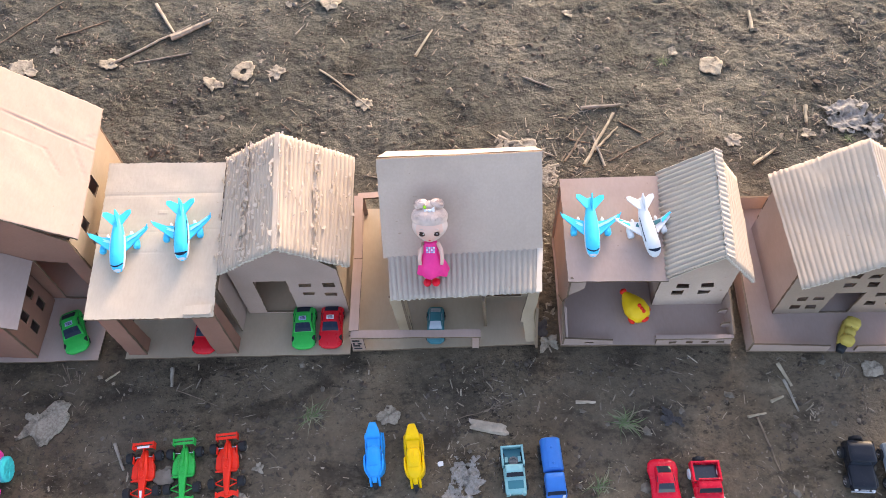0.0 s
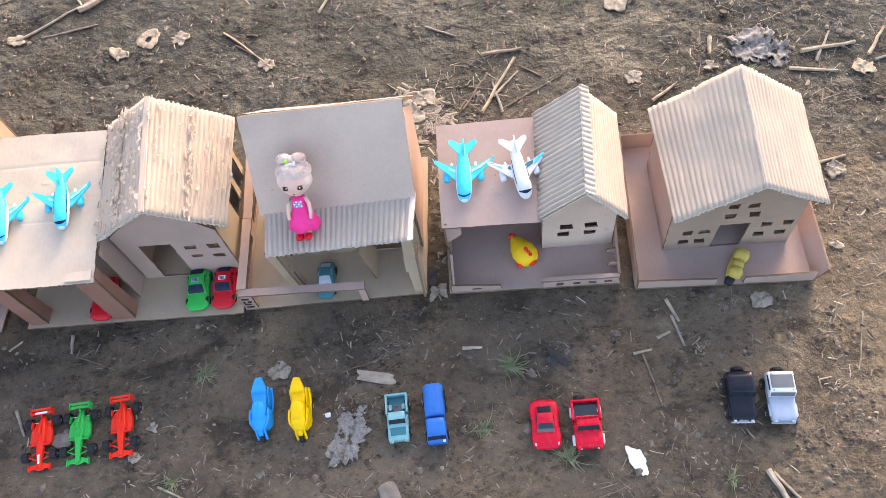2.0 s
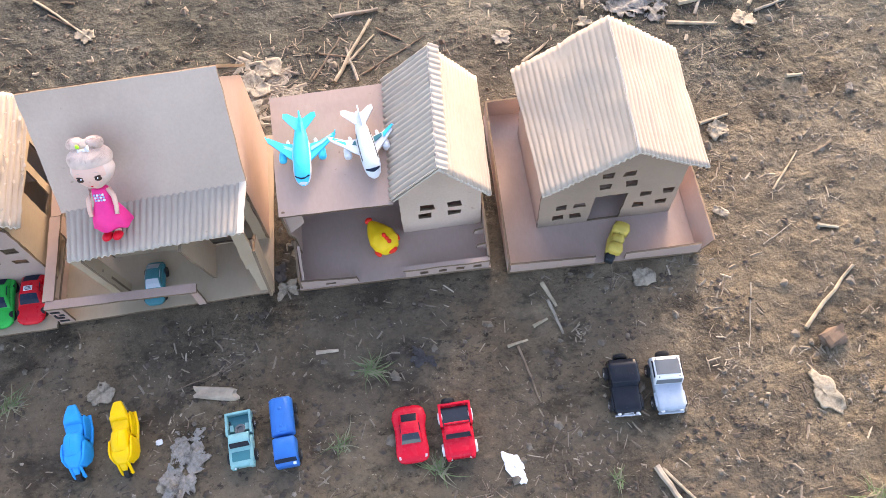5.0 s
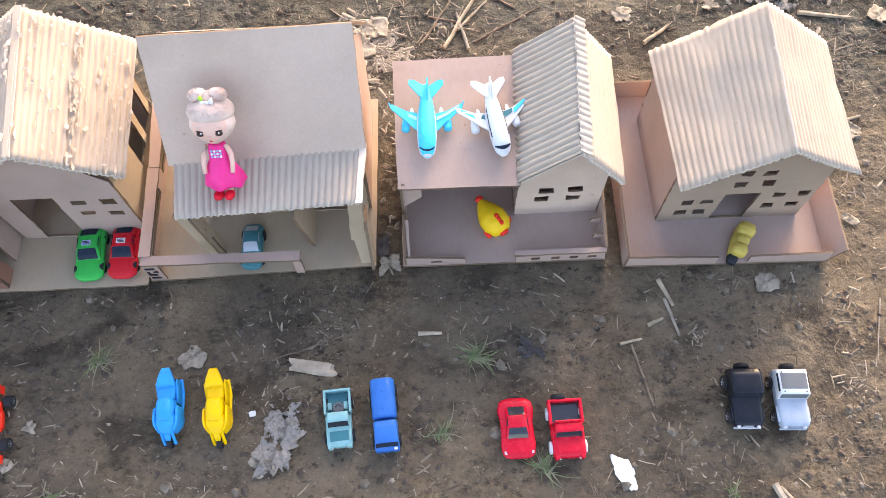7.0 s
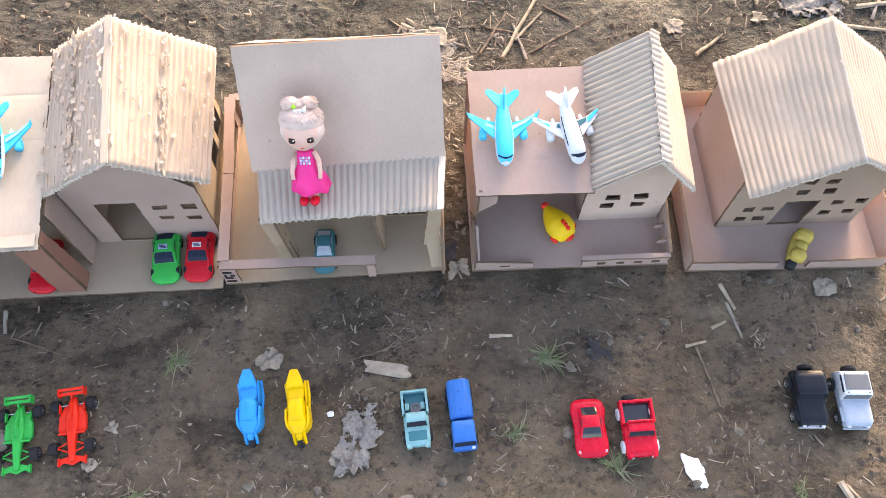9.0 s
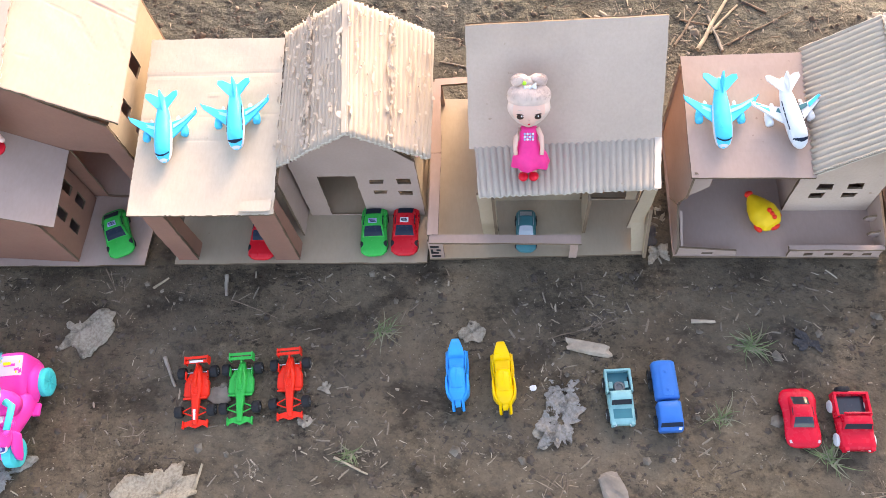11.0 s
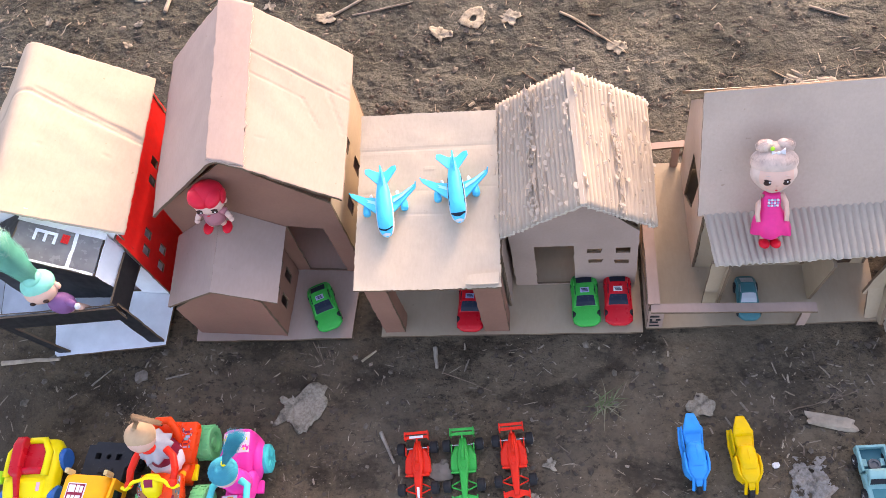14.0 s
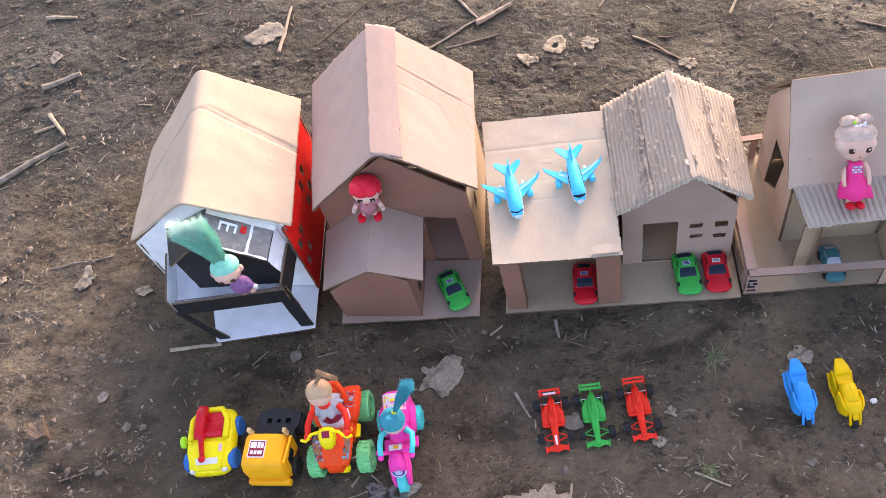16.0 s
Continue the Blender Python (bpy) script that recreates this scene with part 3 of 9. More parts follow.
def house_terrace():
    """Fifth house: flat-roofed porch beside a gabled body with fluted roof, behind a low fence."""
    h = thing("cardboard_house", (0.466, 0.73, 0), "pinkish cardboard house with flat porch roof and grey fluted gable", "cardboard house", "row of cardboard houses")
    m = [CARD_PINK, EDGE]
    x0, x1, y0, y1 = 0.330, 0.604, 0.606, 0.816
    panel("floor", h, ((x0, y0, 0.007), (x1, y0 - 0.002, 0.007), (x1 + 0.004, y1, 0.007), (x0, y1, 0.007)), m, seed=4, th=0.005)
    # porch: a side wall, a back wall, a flat roof
    sheet("side_wall", h, [(x0 + 0.004, y1, 0.007), (x0 + 0.004, 0.664, 0.007), (x0 + 0.004, 0.664, 0.055), (x0 + 0.004, 0.646, 0.10), (x0 + 0.004, 0.646, 0.146), (x0 + 0.004, y1, 0.160)], m)
    sheet("back_wall", h, [(0.60, y1, 0.0075), (x0, y1, 0.0075), (x0, y1, 0.160), (0.484, y1, 0.160), (0.60, y1, 0.145)], m)
    sheet("porch_bracket", h, [(x0 + 0.006, 0.650, 0.095), (x0 + 0.03, 0.650, 0.12), (x0 + 0.03, 0.650, 0.15), (x0 + 0.006, 0.650, 0.15)], m)
    panel("porch_roof", h, ((0.332, 0.646, 0.149), (0.480, 0.641, 0.155), (0.485, 0.820, 0.174), (0.330, 0.820, 0.172)), m, "flat brown cardboard porch roof", seed=5, warp=0.0015)
    # body
    yf, yb, xl, xr, e, r, xm = 0.677, 0.812, 0.486, 0.600, 0.128, 0.216, 0.546
    wins = [rect_xz(yf, a, b, c, d, 0.0015) for a, b, c, d in ((0.515, 0.064, 0.534, 0.079), (0.553, 0.065, 0.572, 0.079), (0.510, 0.043, 0.530, 0.056), (0.552, 0.044, 0.571, 0.055))]
    sheet("front_wall", h, [(xl, yf, 0.0075), (xr, yf, 0.0075), (xr, yf, e), (xm, yf, r), (xl, yf, e)], [CARD_GREY, EDGE], wins)
    sheet("side_wall", h, [(xl, yb, 0.0075), (xl, yf + 0.004, 0.0075), (xl, yf + 0.004, e), (xl, yb, e)], m)
    sheet("side_wall", h, [(xr, yf + 0.004, 0.0075), (xr, yb, 0.0075), (xr, yb, e + 0.016), (xr, yf + 0.004, e + 0.016)], m)
    # unseen back gable, added to keep the sun out of the room
    sheet("gable", h, [(0.598, 0.800, 0.135), (0.490, 0.800, 0.150), (0.490, 0.800, 0.166), (0.549, 0.800, 0.242), (0.598, 0.800, 0.160)], m)
    # left slope with flutes down the slope, right slope with flutes along the ridge
    panel("roof_sheet", h, ((0.478, 0.645, 0.152), (0.484, 0.828, 0.168), (0.550, 0.806, 0.252), (0.540, 0.630, 0.238))[::-1], [CARD_FLUTE_GREY, EDGE_PALE], "grey fluted sheet", wave=0.0, nv=4, th=0.002, seed=6)
    part("fluted_sheet", board((0.540, 0.630, 0.240), (0.550, 0.806, 0.254), (0.484, 0.828, 0.170), (0.478, 0.645, 0.154), wave=0.0046, pitch=0.0082, nv=12, seed=7, th=0.001)
         , [CARD_FLUTE_GREY, EDGE_PALE], h, "grey fluted sheet, flutes running down the slope", org=h.location, smooth=True)
    part("ridge_cap", board((0.552, 0.628, 0.236), (0.562, 0.808, 0.248), (0.548, 0.806, 0.2585), (0.538, 0.630, 0.2445), wave=0.0030, pitch=0.0085, nv=4, seed=8, th=0.0015)
         , [CARD_FLUTE_GREY, EDGE_PALE], h, "fluted strip folded over the ridge", org=h.location, smooth=True)
    panel("roof_sheet", h, ((0.541, 0.630, 0.238), (0.606, 0.640, 0.146), (0.614, 0.832, 0.150), (0.551, 0.806, 0.252)), [CARD_FLUTE, EDGE_PALE], "pale fluted sheet, flutes running along the ridge", wave=0.0026, pitch=0.0075, nv=16, seed=9)
    # low fence: left return, two front lengths with cut slots, right return with two brackets
    sheet("fence_board", h, [(x0 + 0.003, y0 + 0.002, 0.007), (x0 + 0.085, y0 + 0.001, 0.007), (x0 + 0.083, y0 + 0.001, 0.020), (x0 + 0.005, y0 + 0.002, 0.028)], m, [rect_xz(y0 + 0.0015, x0 + 0.038, 0.010, x0 + 0.052, 0.015)])
    slots = [rect_xz(y0 - 0.0012, a, 0.011, a + 0.012, 0.019) for a in (0.503, 0.529, 0.554, 0.579)]
    sheet("fence_board", h, [(0.482, y0 - 0.0012, 0.007), (0.602, y0 - 0.0012, 0.007), (0.602, y0 - 0.0012, 0.027), (0.482, y0 - 0.0012, 0.024)], m, slots)
    strip("fence_rail", h, (0.480, y0 + 0.002, 0.029), (0.602, y0 + 0.001, 0.031), 0.007, m)
    sheet("fence_board", h, [(x1 - 0.001, y0 + 0.002, 0.007), (x1 + 0.002, y1 - 0.1, 0.007), (x1 + 0.002, y1 - 0.1, 0.055), (x1 - 0.001, y0 + 0.002, 0.038)], m)
    for yy in (0.628, 0.652):
        sheet("bracket", h, [(x1 - 0.018, yy, 0.024), (x1 - 0.004, yy, 0.020), (x1 - 0.004, yy, 0.034), (x1 - 0.016, yy, 0.031)], m)
    sheet("fence_board", h, [(x0 + 0.002, 0.70, 0.007), (x0 + 0.002, y0 + 0.002, 0.007), (x0 + 0.002, y0 + 0.002, 0.03), (x0 + 0.002, 0.66, 0.055)], m)
    strip("fence_rail", h, (x0 + 0.009, y0 + 0.004, 0.026), (x0 + 0.008, 0.655, 0.05), 0.004, m)


def house_veranda():
    """Fourth house: broad front slope, fluted veranda roof, railed yard."""
    h = thing("cardboard_house", (0.14, 0.74, 0), "grey-tan cardboard house with plain front roof and fluted veranda", "cardboard house", "row of cardboard houses")
    m, g = [CARD_TAN, EDGE], [CARD_GREY, EDGE]
    x0, x1, y0, y1 = -0.010, 0.293, 0.606, 0.872
    panel("floor", h, ((x0, y0 - 0.004, 0.006), (x1, y0 + 0.004, 0.006), (x1 + 0.006, y1 + 0.01, 0.006), (x0, y1 + 0.012, 0.006)), m, seed=11, th=0.004)
    xl, xr, yf, yb = 0.060, 0.289, 0.697, 0.872
    prof = lambda x: [(x, yb, 0.0065), (x, yf, 0.0065), (x, yf, 0.146), (x, 0.778, 0.276), (x, yb, 0.165)]
    hole = [(xl, 0.820, 0.012), (xl, 0.762, 0.062), (xl, 0.747, 0.140), (xl, 0.803, 0.136)]
    sheet("side_wall", h, prof(xl), g, [hole])
    sheet("side_wall", h, prof(xr)[::-1], [CARD_WARM, EDGE])
    door = [(0.205, yf, 0.009), (0.270, yf, 0.009), (0.270, yf, 0.125), (0.205, yf, 0.125)]
    sheet("front_wall", h, [(xl + 0.004, yf, 0.0065), (xr - 0.004, yf, 0.0065), (xr - 0.004, yf, 0.145), (xl + 0.004, yf, 0.145)], m, [door])
    sheet("back_wall", h, [(xr - 0.004, yb, 0.0065), (xl + 0.004, yb, 0.0065), (xl + 0.004, yb, 0.164), (xr - 0.004, yb, 0.164)], m)
    panel("roof_front", h, ((0.052, 0.690, 0.152), (0.296, 0.690, 0.163), (0.292, 0.781, 0.291), (0.053, 0.774, 0.291)), g, "plain grey-tan roof sheet", seed=12, warp=0.0016)
    panel("roof_back", h, ((0.053, 0.780, 0.289), (0.292, 0.786, 0.289), (0.296, 0.892, 0.165), (0.050, 0.888, 0.165)), [CARD, EDGE], seed=13)
    part("veranda_roof", board((0.066, 0.618, 0.150), (0.288, 0.622, 0.160), (0.294, 0.702, 0.166), (0.058, 0.700, 0.152), wave=0.0038, pitch=0.0078, nv=10, seed=14, th=0.0015)
         , [CARD_FLUTE_GREY, EDGE_PALE], h, "pale grey fluted veranda roof", org=h.location, smooth=True)
    part("veranda_roof", board((0.282, 0.622, 0.1635), (0.290, 0.622, 0.1635), (0.296, 0.700, 0.169), (0.288, 0.700, 0.169), nu=2, th=0.002, seed=15), [EDGE_PALE, EDGE_PALE], h, "torn paper edge of the veranda roof", org=h.location)
    # pillars: leaning left one, thin middle one, stepped right one
    strip("pillar", h, (0.078, 0.636, 0.006), (0.074, 0.622, 0.150), 0.022, m, th=0.004, up=(0, -1, 0.1))
    strip("pillar", h, (0.088, 0.640, 0.006), (0.086, 0.626, 0.150), 0.020, m, th=0.004, up=(1, 0, 0))
    strip("pillar", h, (0.207, 0.668, 0.006), (0.203, 0.640, 0.150), 0.05, m, th=0.004, up=(-1, 0, 0))
    strip("pillar", h, (0.283, 0.614, 0.006), (0.275, 0.632, 0.07), 0.018, m, th=0.004, up=(0, -1, 0))
    strip("pillar", h, (0.273, 0.630, 0.045), (0.280, 0.626, 0.155), 0.018, m, th=0.004, up=(0, -1, 0))
    strip("pillar", h, (0.292, 0.616, 0.006), (0.290, 0.640, 0.10), 0.03, m, th=0.004, up=(1, 0, 0))
    # yard rails on short posts
    rail = [CARD_WARM, EDGE]
    strip("rail", h, (-0.006, 0.607, 0.060), (0.200, 0.603, 0.064), 0.013, rail)
    strip("rail", h, (-0.001, 0.612, 0.062), (-0.002, 0.742, 0.066), 0.015, rail)
    strip("rail", h, (-0.002, 0.744, 0.064), (-0.008, 0.870, 0.068), 0.015, rail)
    strip("rail", h, (-0.010, 0.872, 0.064), (0.062, 0.876, 0.064), 0.012, rail)
    for px, py in ((0.192, 0.604), (-0.004, 0.870), (0.05, 0.876)):
        strip("rail_post", h, (px, py, 0.006), (px, py, 0.060), 0.011, rail, up=(0, -1, 0))
    sheet("rail_panel", h, [(-0.008, 0.868, 0.0065), (-0.008, 0.612, 0.0065), (-0.007, 0.612, 0.058), (-0.009, 0.868, 0.06)], rail, [rect_yz(-0.008, 0.76, 0.02, 0.85, 0.05), rect_yz(-0.008, 0.63, 0.02, 0.73, 0.045)], th=0.003)
    sheet("rail_post", h, [(-0.009, 0.6035, 0.0065), (0.012, 0.6035, 0.0065), (0.012, 0.6035, 0.05), (-0.009, 0.6035, 0.058)], rail)
    bm = bmesh.new()
    for a, b, c, d in ((-0.006, 0.012, 0.007, 0.0155), (-0.006, 0.022, 0.005, 0.0255), (-0.006, 0.0255, -0.003, 0.034), (0.002, 0.030, 0.008, 0.034), (-0.006, 0.040, 0.006, 0.044)):
        box(a, 0.6022, b, c, 0.6031, d, bm=bm)
    part("print", bm, BLACK_CARD, h, "black print marks", org=h.location)


def house_carport():
    """Third house: flat carport roof on two pillars, gabled body with a torn fluted roof."""
    h = thing("cardboard_house", (-0.2, 0.74, 0), "pale cardboard house with carport and torn fluted gable roof", "cardboard house", "row of cardboard houses")
    m = [CARD_PINK, EDGE]
    x0, x1, y0, y1 = -0.387, -0.014, 0.594, 0.862
    panel("floor", h, ((x0, y0, 0.006), (x1, y0 + 0.003, 0.006), (x1, y1, 0.006), (x0, y1, 0.006)), [CARD_TAN, EDGE], seed=21, th=0.004, nu=20)
    panel("carport_roof", h, ((-0.387, 0.588, 0.162), (-0.196, 0.593, 0.155), (-0.206, 0.855, 0.190), (-0.404, 0.865, 0.180)), [CARD_LIGHT, EDGE], "flat pale cardboard carport roof with creases", seed=22, warp=0.002, nu=64, nv=90,
          creases=((0, 0.775, 1, 0.79, 0.00045, 0.003), (0, 0.52, 1, 0.545, 0.00035, 0.0025), (0.3, 0.40, 0.72, 0.405, 0.0004, 0.002), (0.62, 0.54, 0.70, 0.52, 0.0010, 0.0018), (0.68, 0.54, 0.70, 0.40, 0.0007, 0.0016), (0.49, 0.66, 0.54, 0.66, -0.0006, 0.0025)))
    sheet("patch", h, [(-0.240, 0.595, 0.1615), (-0.199, 0.596, 0.1605), (-0.199, 0.612, 0.1615), (-0.238, 0.608, 0.1625)], [CARD_LIGHT, EDGE_PALE], th=0.002)
    # pillars as folded angles
    for px, w in ((-0.366, 0.030), (-0.217, 0.036)):
        sheet("pillar", h, [(px - w / 2, 0.600, 0.0065), (px + w / 2, 0.600, 0.0065), (px + w / 2, 0.600, 0.153), (px - w / 2, 0.600, 0.155)], [CARD_DULL_SHADED, EDGE])
        sheet("pillar", h, [(px + w / 2, 0.6045, 0.0065), (px + w / 2, 0.628, 0.0065), (px + w / 2, 0.622, 0.154), (px + w / 2, 0.6045, 0.154)], [CARD_DULL_SHADED, EDGE])
    # two more angled boards beside the body
    sheet("side_wall", h, [(-0.199, 0.84, 0.0065), (-0.199, 0.640, 0.0065), (-0.199, 0.640, 0.155), (-0.199, 0.84, 0.18)], m)
    sheet("back_wall", h, [(-0.200, 0.845, 0.0065), (-0.385, 0.845, 0.0065), (-0.385, 0.845, 0.178), (-0.200, 0.845, 0.18)], m)
    sheet("side_wall", h, [(-0.383, 0.843, 0.0065), (-0.383, 0.70, 0.0065), (-0.383, 0.70, 0.165), (-0.383, 0.843, 0.175)], m)
    # body
    yf, yb, xl, xr, e, r, xm = 0.674, 0.852, -0.190, -0.020, 0.148, 0.232, -0.096
    wins = [rect_xz(yf, a, b, c, d, 0.0016) for a, b, c, d in ((-0.087, 0.094, -0.068, 0.107), (-0.050, 0.093, -0.031, 0.106), (-0.085, 0.069, -0.067, 0.077), (-0.051, 0.065, -0.031, 0.075))]
    door = [(-0.159, yf, 0.009), (-0.105, yf, 0.009), (-0.105, yf, 0.115), (-0.158, yf, 0.115)]
    sheet("front_wall", h, [(xl, yf, 0.0065), (xr, yf, 0.0065), (xr, yf, e), (xm, yf, r), (xl, yf, e)], m, wins + [door])
    sheet("back_wall", h, [(xr, yb, 0.0065), (xl, yb, 0.0065), (xl, yb, e + 0.024), (xm, yb, r + 0.016), (xr, yb, e + 0.014)], m)
    side = [rect_yz(xr, 0.752, 0.055, 0.788, 0.121), rect_yz(xr, 0.802, 0.058, 0.835, 0.123)]
    sheet("side_wall", h, [(xr, yf + 0.004, 0.0065), (xr, yb - 0.004, 0.0065), (xr, yb - 0.004, e + 0.016), (xr, yf + 0.004, e + 0.012)], [CARD_TAN, EDGE], side)
    sheet("side_wall", h, [(xl, yb - 0.004, 0.0065), (xl, yf + 0.004, 0.0065), (xl, yf + 0.004, e + 0.014), (xl, yb - 0.004, e + 0.026)], m)
    rl = ((-0.202, 0.660, 0.160), (-0.092, 0.652, 0.244), (-0.106, 0.853, 0.260), (-0.206, 0.868, 0.184))
    rr = ((-0.092, 0.652, 0.245), (0.000, 0.676, 0.152), (-0.002, 0.874, 0.170), (-0.106, 0.853, 0.261))
    panel("roof_sheet", h, rl, [CARD_FLUTE, EDGE_PALE], "pale torn fluted sheet", wave=0.0046, pitch=0.0076, nv=24, seed=23, dents=0.4)
    panel("roof_sheet", h, rr, [CARD_FLUTE, EDGE_PALE], "pale torn fluted sheet", wave=0.0046, pitch=0.0076, nv=24, seed=24, dents=0.4)
    tears("torn_paper", h, rl, 260, 5, 0.0045)
    tears("torn_paper", h, rr, 150, 6, 0.0035)
    strip("ridge_strip", h, (-0.091, 0.653, 0.2475), (-0.106, 0.853, 0.2635), 0.008, [CARD_FLUTE, EDGE_PALE], th=0.002)


def house_tall():
    """Second house: tall gable roof with a small gabled front room and an open doorway."""
    h = thing("cardboard_house", (-0.55, 0.76, 0), "tall brown cardboard house with steep roof and small front room", "cardboard house", "row of cardboard houses")
    m, w = [CARD_DULL_SHADED, EDGE], [CARD_WARM, EDGE]
    panel("floor", h, ((-0.661, 0.576, 0.036), (-0.431, 0.591, 0.009), (-0.425, 0.92, 0.009), (-0.690, 0.915, 0.038)), [CARD_PINK, EDGE], seed=31, th=0.004, nu=16)
    # main body
    yf, yb = 0.702, 0.925
    e, r = 0.205, 0.300
    door = [(-0.508, yf, 0.021), (-0.450, yf, 0.014), (-0.452, yf, 0.136), (-0.504, yf, 0.147)]
    sheet("front_wall", h, [(-0.664, yf, 0.037), (-0.424, yf, 0.009), (-0.424, yf, 0.198), (-0.536, yf, r), (-0.664, yf, 0.205)], m, [door])
    sheet("back_wall", h, [(-0.424, yb, 0.009), (-0.690, yb, 0.039), (-0.690, yb, e), (-0.552, yb, 0.325), (-0.424, yb, e)], m)
    wr = [rect_yz(-0.424, 0.812, 0.160, 0.836, 0.194), rect_yz(-0.424, 0.744, 0.155, 0.764, 0.186), rect_yz(-0.424, 0.814, 0.10, 0.836, 0.13), rect_yz(-0.424, 0.744, 0.10, 0.764, 0.13)]
    sheet("side_wall", h, [(-0.424, yf + 0.004, 0.009), (-0.424, yb - 0.004, 0.009), (-0.424, yb - 0.004, 0.204), (-0.424, yf + 0.004, 0.196)], [CARD_TAN, EDGE], wr)
    sheet("side_wall", h, [(-0.690, yb - 0.004, 0.039), (-0.664, yf + 0.004, 0.037), (-0.664, yf + 0.004, 0.205), (-0.690, yb - 0.004, e)], m)
    roof = folded((((-0.668, 0.682, 0.214), (-0.708, 0.966, 0.220)), ((-0.540, 0.689, 0.3195), (-0.563, 0.936, 0.3545)), ((-0.500, 0.682, 0.3110), (-0.522, 0.928, 0.3460)), ((-0.404, 0.702, 0.205), (-0.414, 0.943, 0.225))), seed=33, warp=0.0022, nv=150, passes=60,
                  creases=((0.50, 0.73, 1, 0.66, 0.0015, 0.0022), (0.50, 0.745, 1, 0.675, -0.0007, 0.003), (0.5, 0.60, 0.84, 0.55, 0.0008, 0.0024), (0.84, 0.55, 0.90, 0.40, 0.0013, 0.0016), (0.94, 0.67, 1, 0.80, 0.0013, 0.0018), (0.92, 0.66, 0.985, 0.42, 0.0012, 0.0018), (0.455, 0.0, 0.455, 1.0, 0.0006, 0.0016), (0.36, 0.0, 0.36, 1.0, 0.0008, 0.006), (0.43, 0.16, 0.47, 0.14, 0.0012, 0.0016), (0.44, 0.30, 0.47, 0.33, 0.0010, 0.0014), (0.70, 0.2, 0.73, 0.21, 0.0006, 0.0016)))
    part("roof_sheet", roof, [CARD_ROOF, EDGE], h, "pinkish brown roof sheet folded over the ridge, with old box creases", org=h.location)
    flap = folded((((-0.543, 0.6885, 0.3205), (-0.566, 0.937, 0.3555)), ((-0.520, 0.6865, 0.3172), (-0.542, 0.933, 0.3522)), ((-0.497, 0.6815, 0.3110), (-0.519, 0.928, 0.3460))), th=0.0012, seed=35, warp=0.0012, nv=60, passes=160, fray=0.004)
    for v in flap.verts:
        v.co.z += 0.0018
    part("ridge_tape", flap, [CARD_ROOF, EDGE_PALE], h, "paper flap glued along the ridge with a torn edge", org=h.location)
    # front room: its ridge climbs to the wall behind
    pf = 0.590
    sheet("front_wall", h, [(-0.655, pf, 0.036), (-0.526, pf, 0.021), (-0.526, pf, 0.132), (-0.582, pf, 0.172), (-0.658, pf, 0.116)], m)
    wp = [rect_yz(-0.526, 0.664, 0.084, 0.680, 0.110), rect_yz(-0.526, 0.664, 0.046, 0.680, 0.070), rect_yz(-0.526, 0.624, 0.078, 0.640, 0.104), rect_yz(-0.526, 0.624, 0.042, 0.640, 0.066)]
    sheet("side_wall", h, [(-0.526, pf + 0.004, 0.021), (-0.526, yf - 0.004, 0.021), (-0.526, yf - 0.004, 0.14), (-0.526, pf + 0.004, 0.132)], m, wp)
    sheet("side_wall", h, [(-0.660, yf - 0.004, 0.037), (-0.655, pf + 0.004, 0.036), (-0.658, pf + 0.004, 0.116), (-0.660, yf - 0.004, 0.126)], m)
    panel("porch_roof", h, ((-0.670, 0.592, 0.119), (-0.579, 0.584, 0.176), (-0.580, 0.702, 0.198), (-0.674, 0.701, 0.132)), [CARD_PINK, EDGE], "brown cardboard roof of the front room", seed=35, fray=0.0002, warp=0.0006)
    panel("porch_roof", h, ((-0.579, 0.584, 0.176), (-0.500, 0.586, 0.136), (-0.504, 0.701, 0.146), (-0.580, 0.702, 0.198)), [CARD_PINK, EDGE], "brown cardboard roof of the front room", seed=35, fray=0.0002, warp=0.0006)


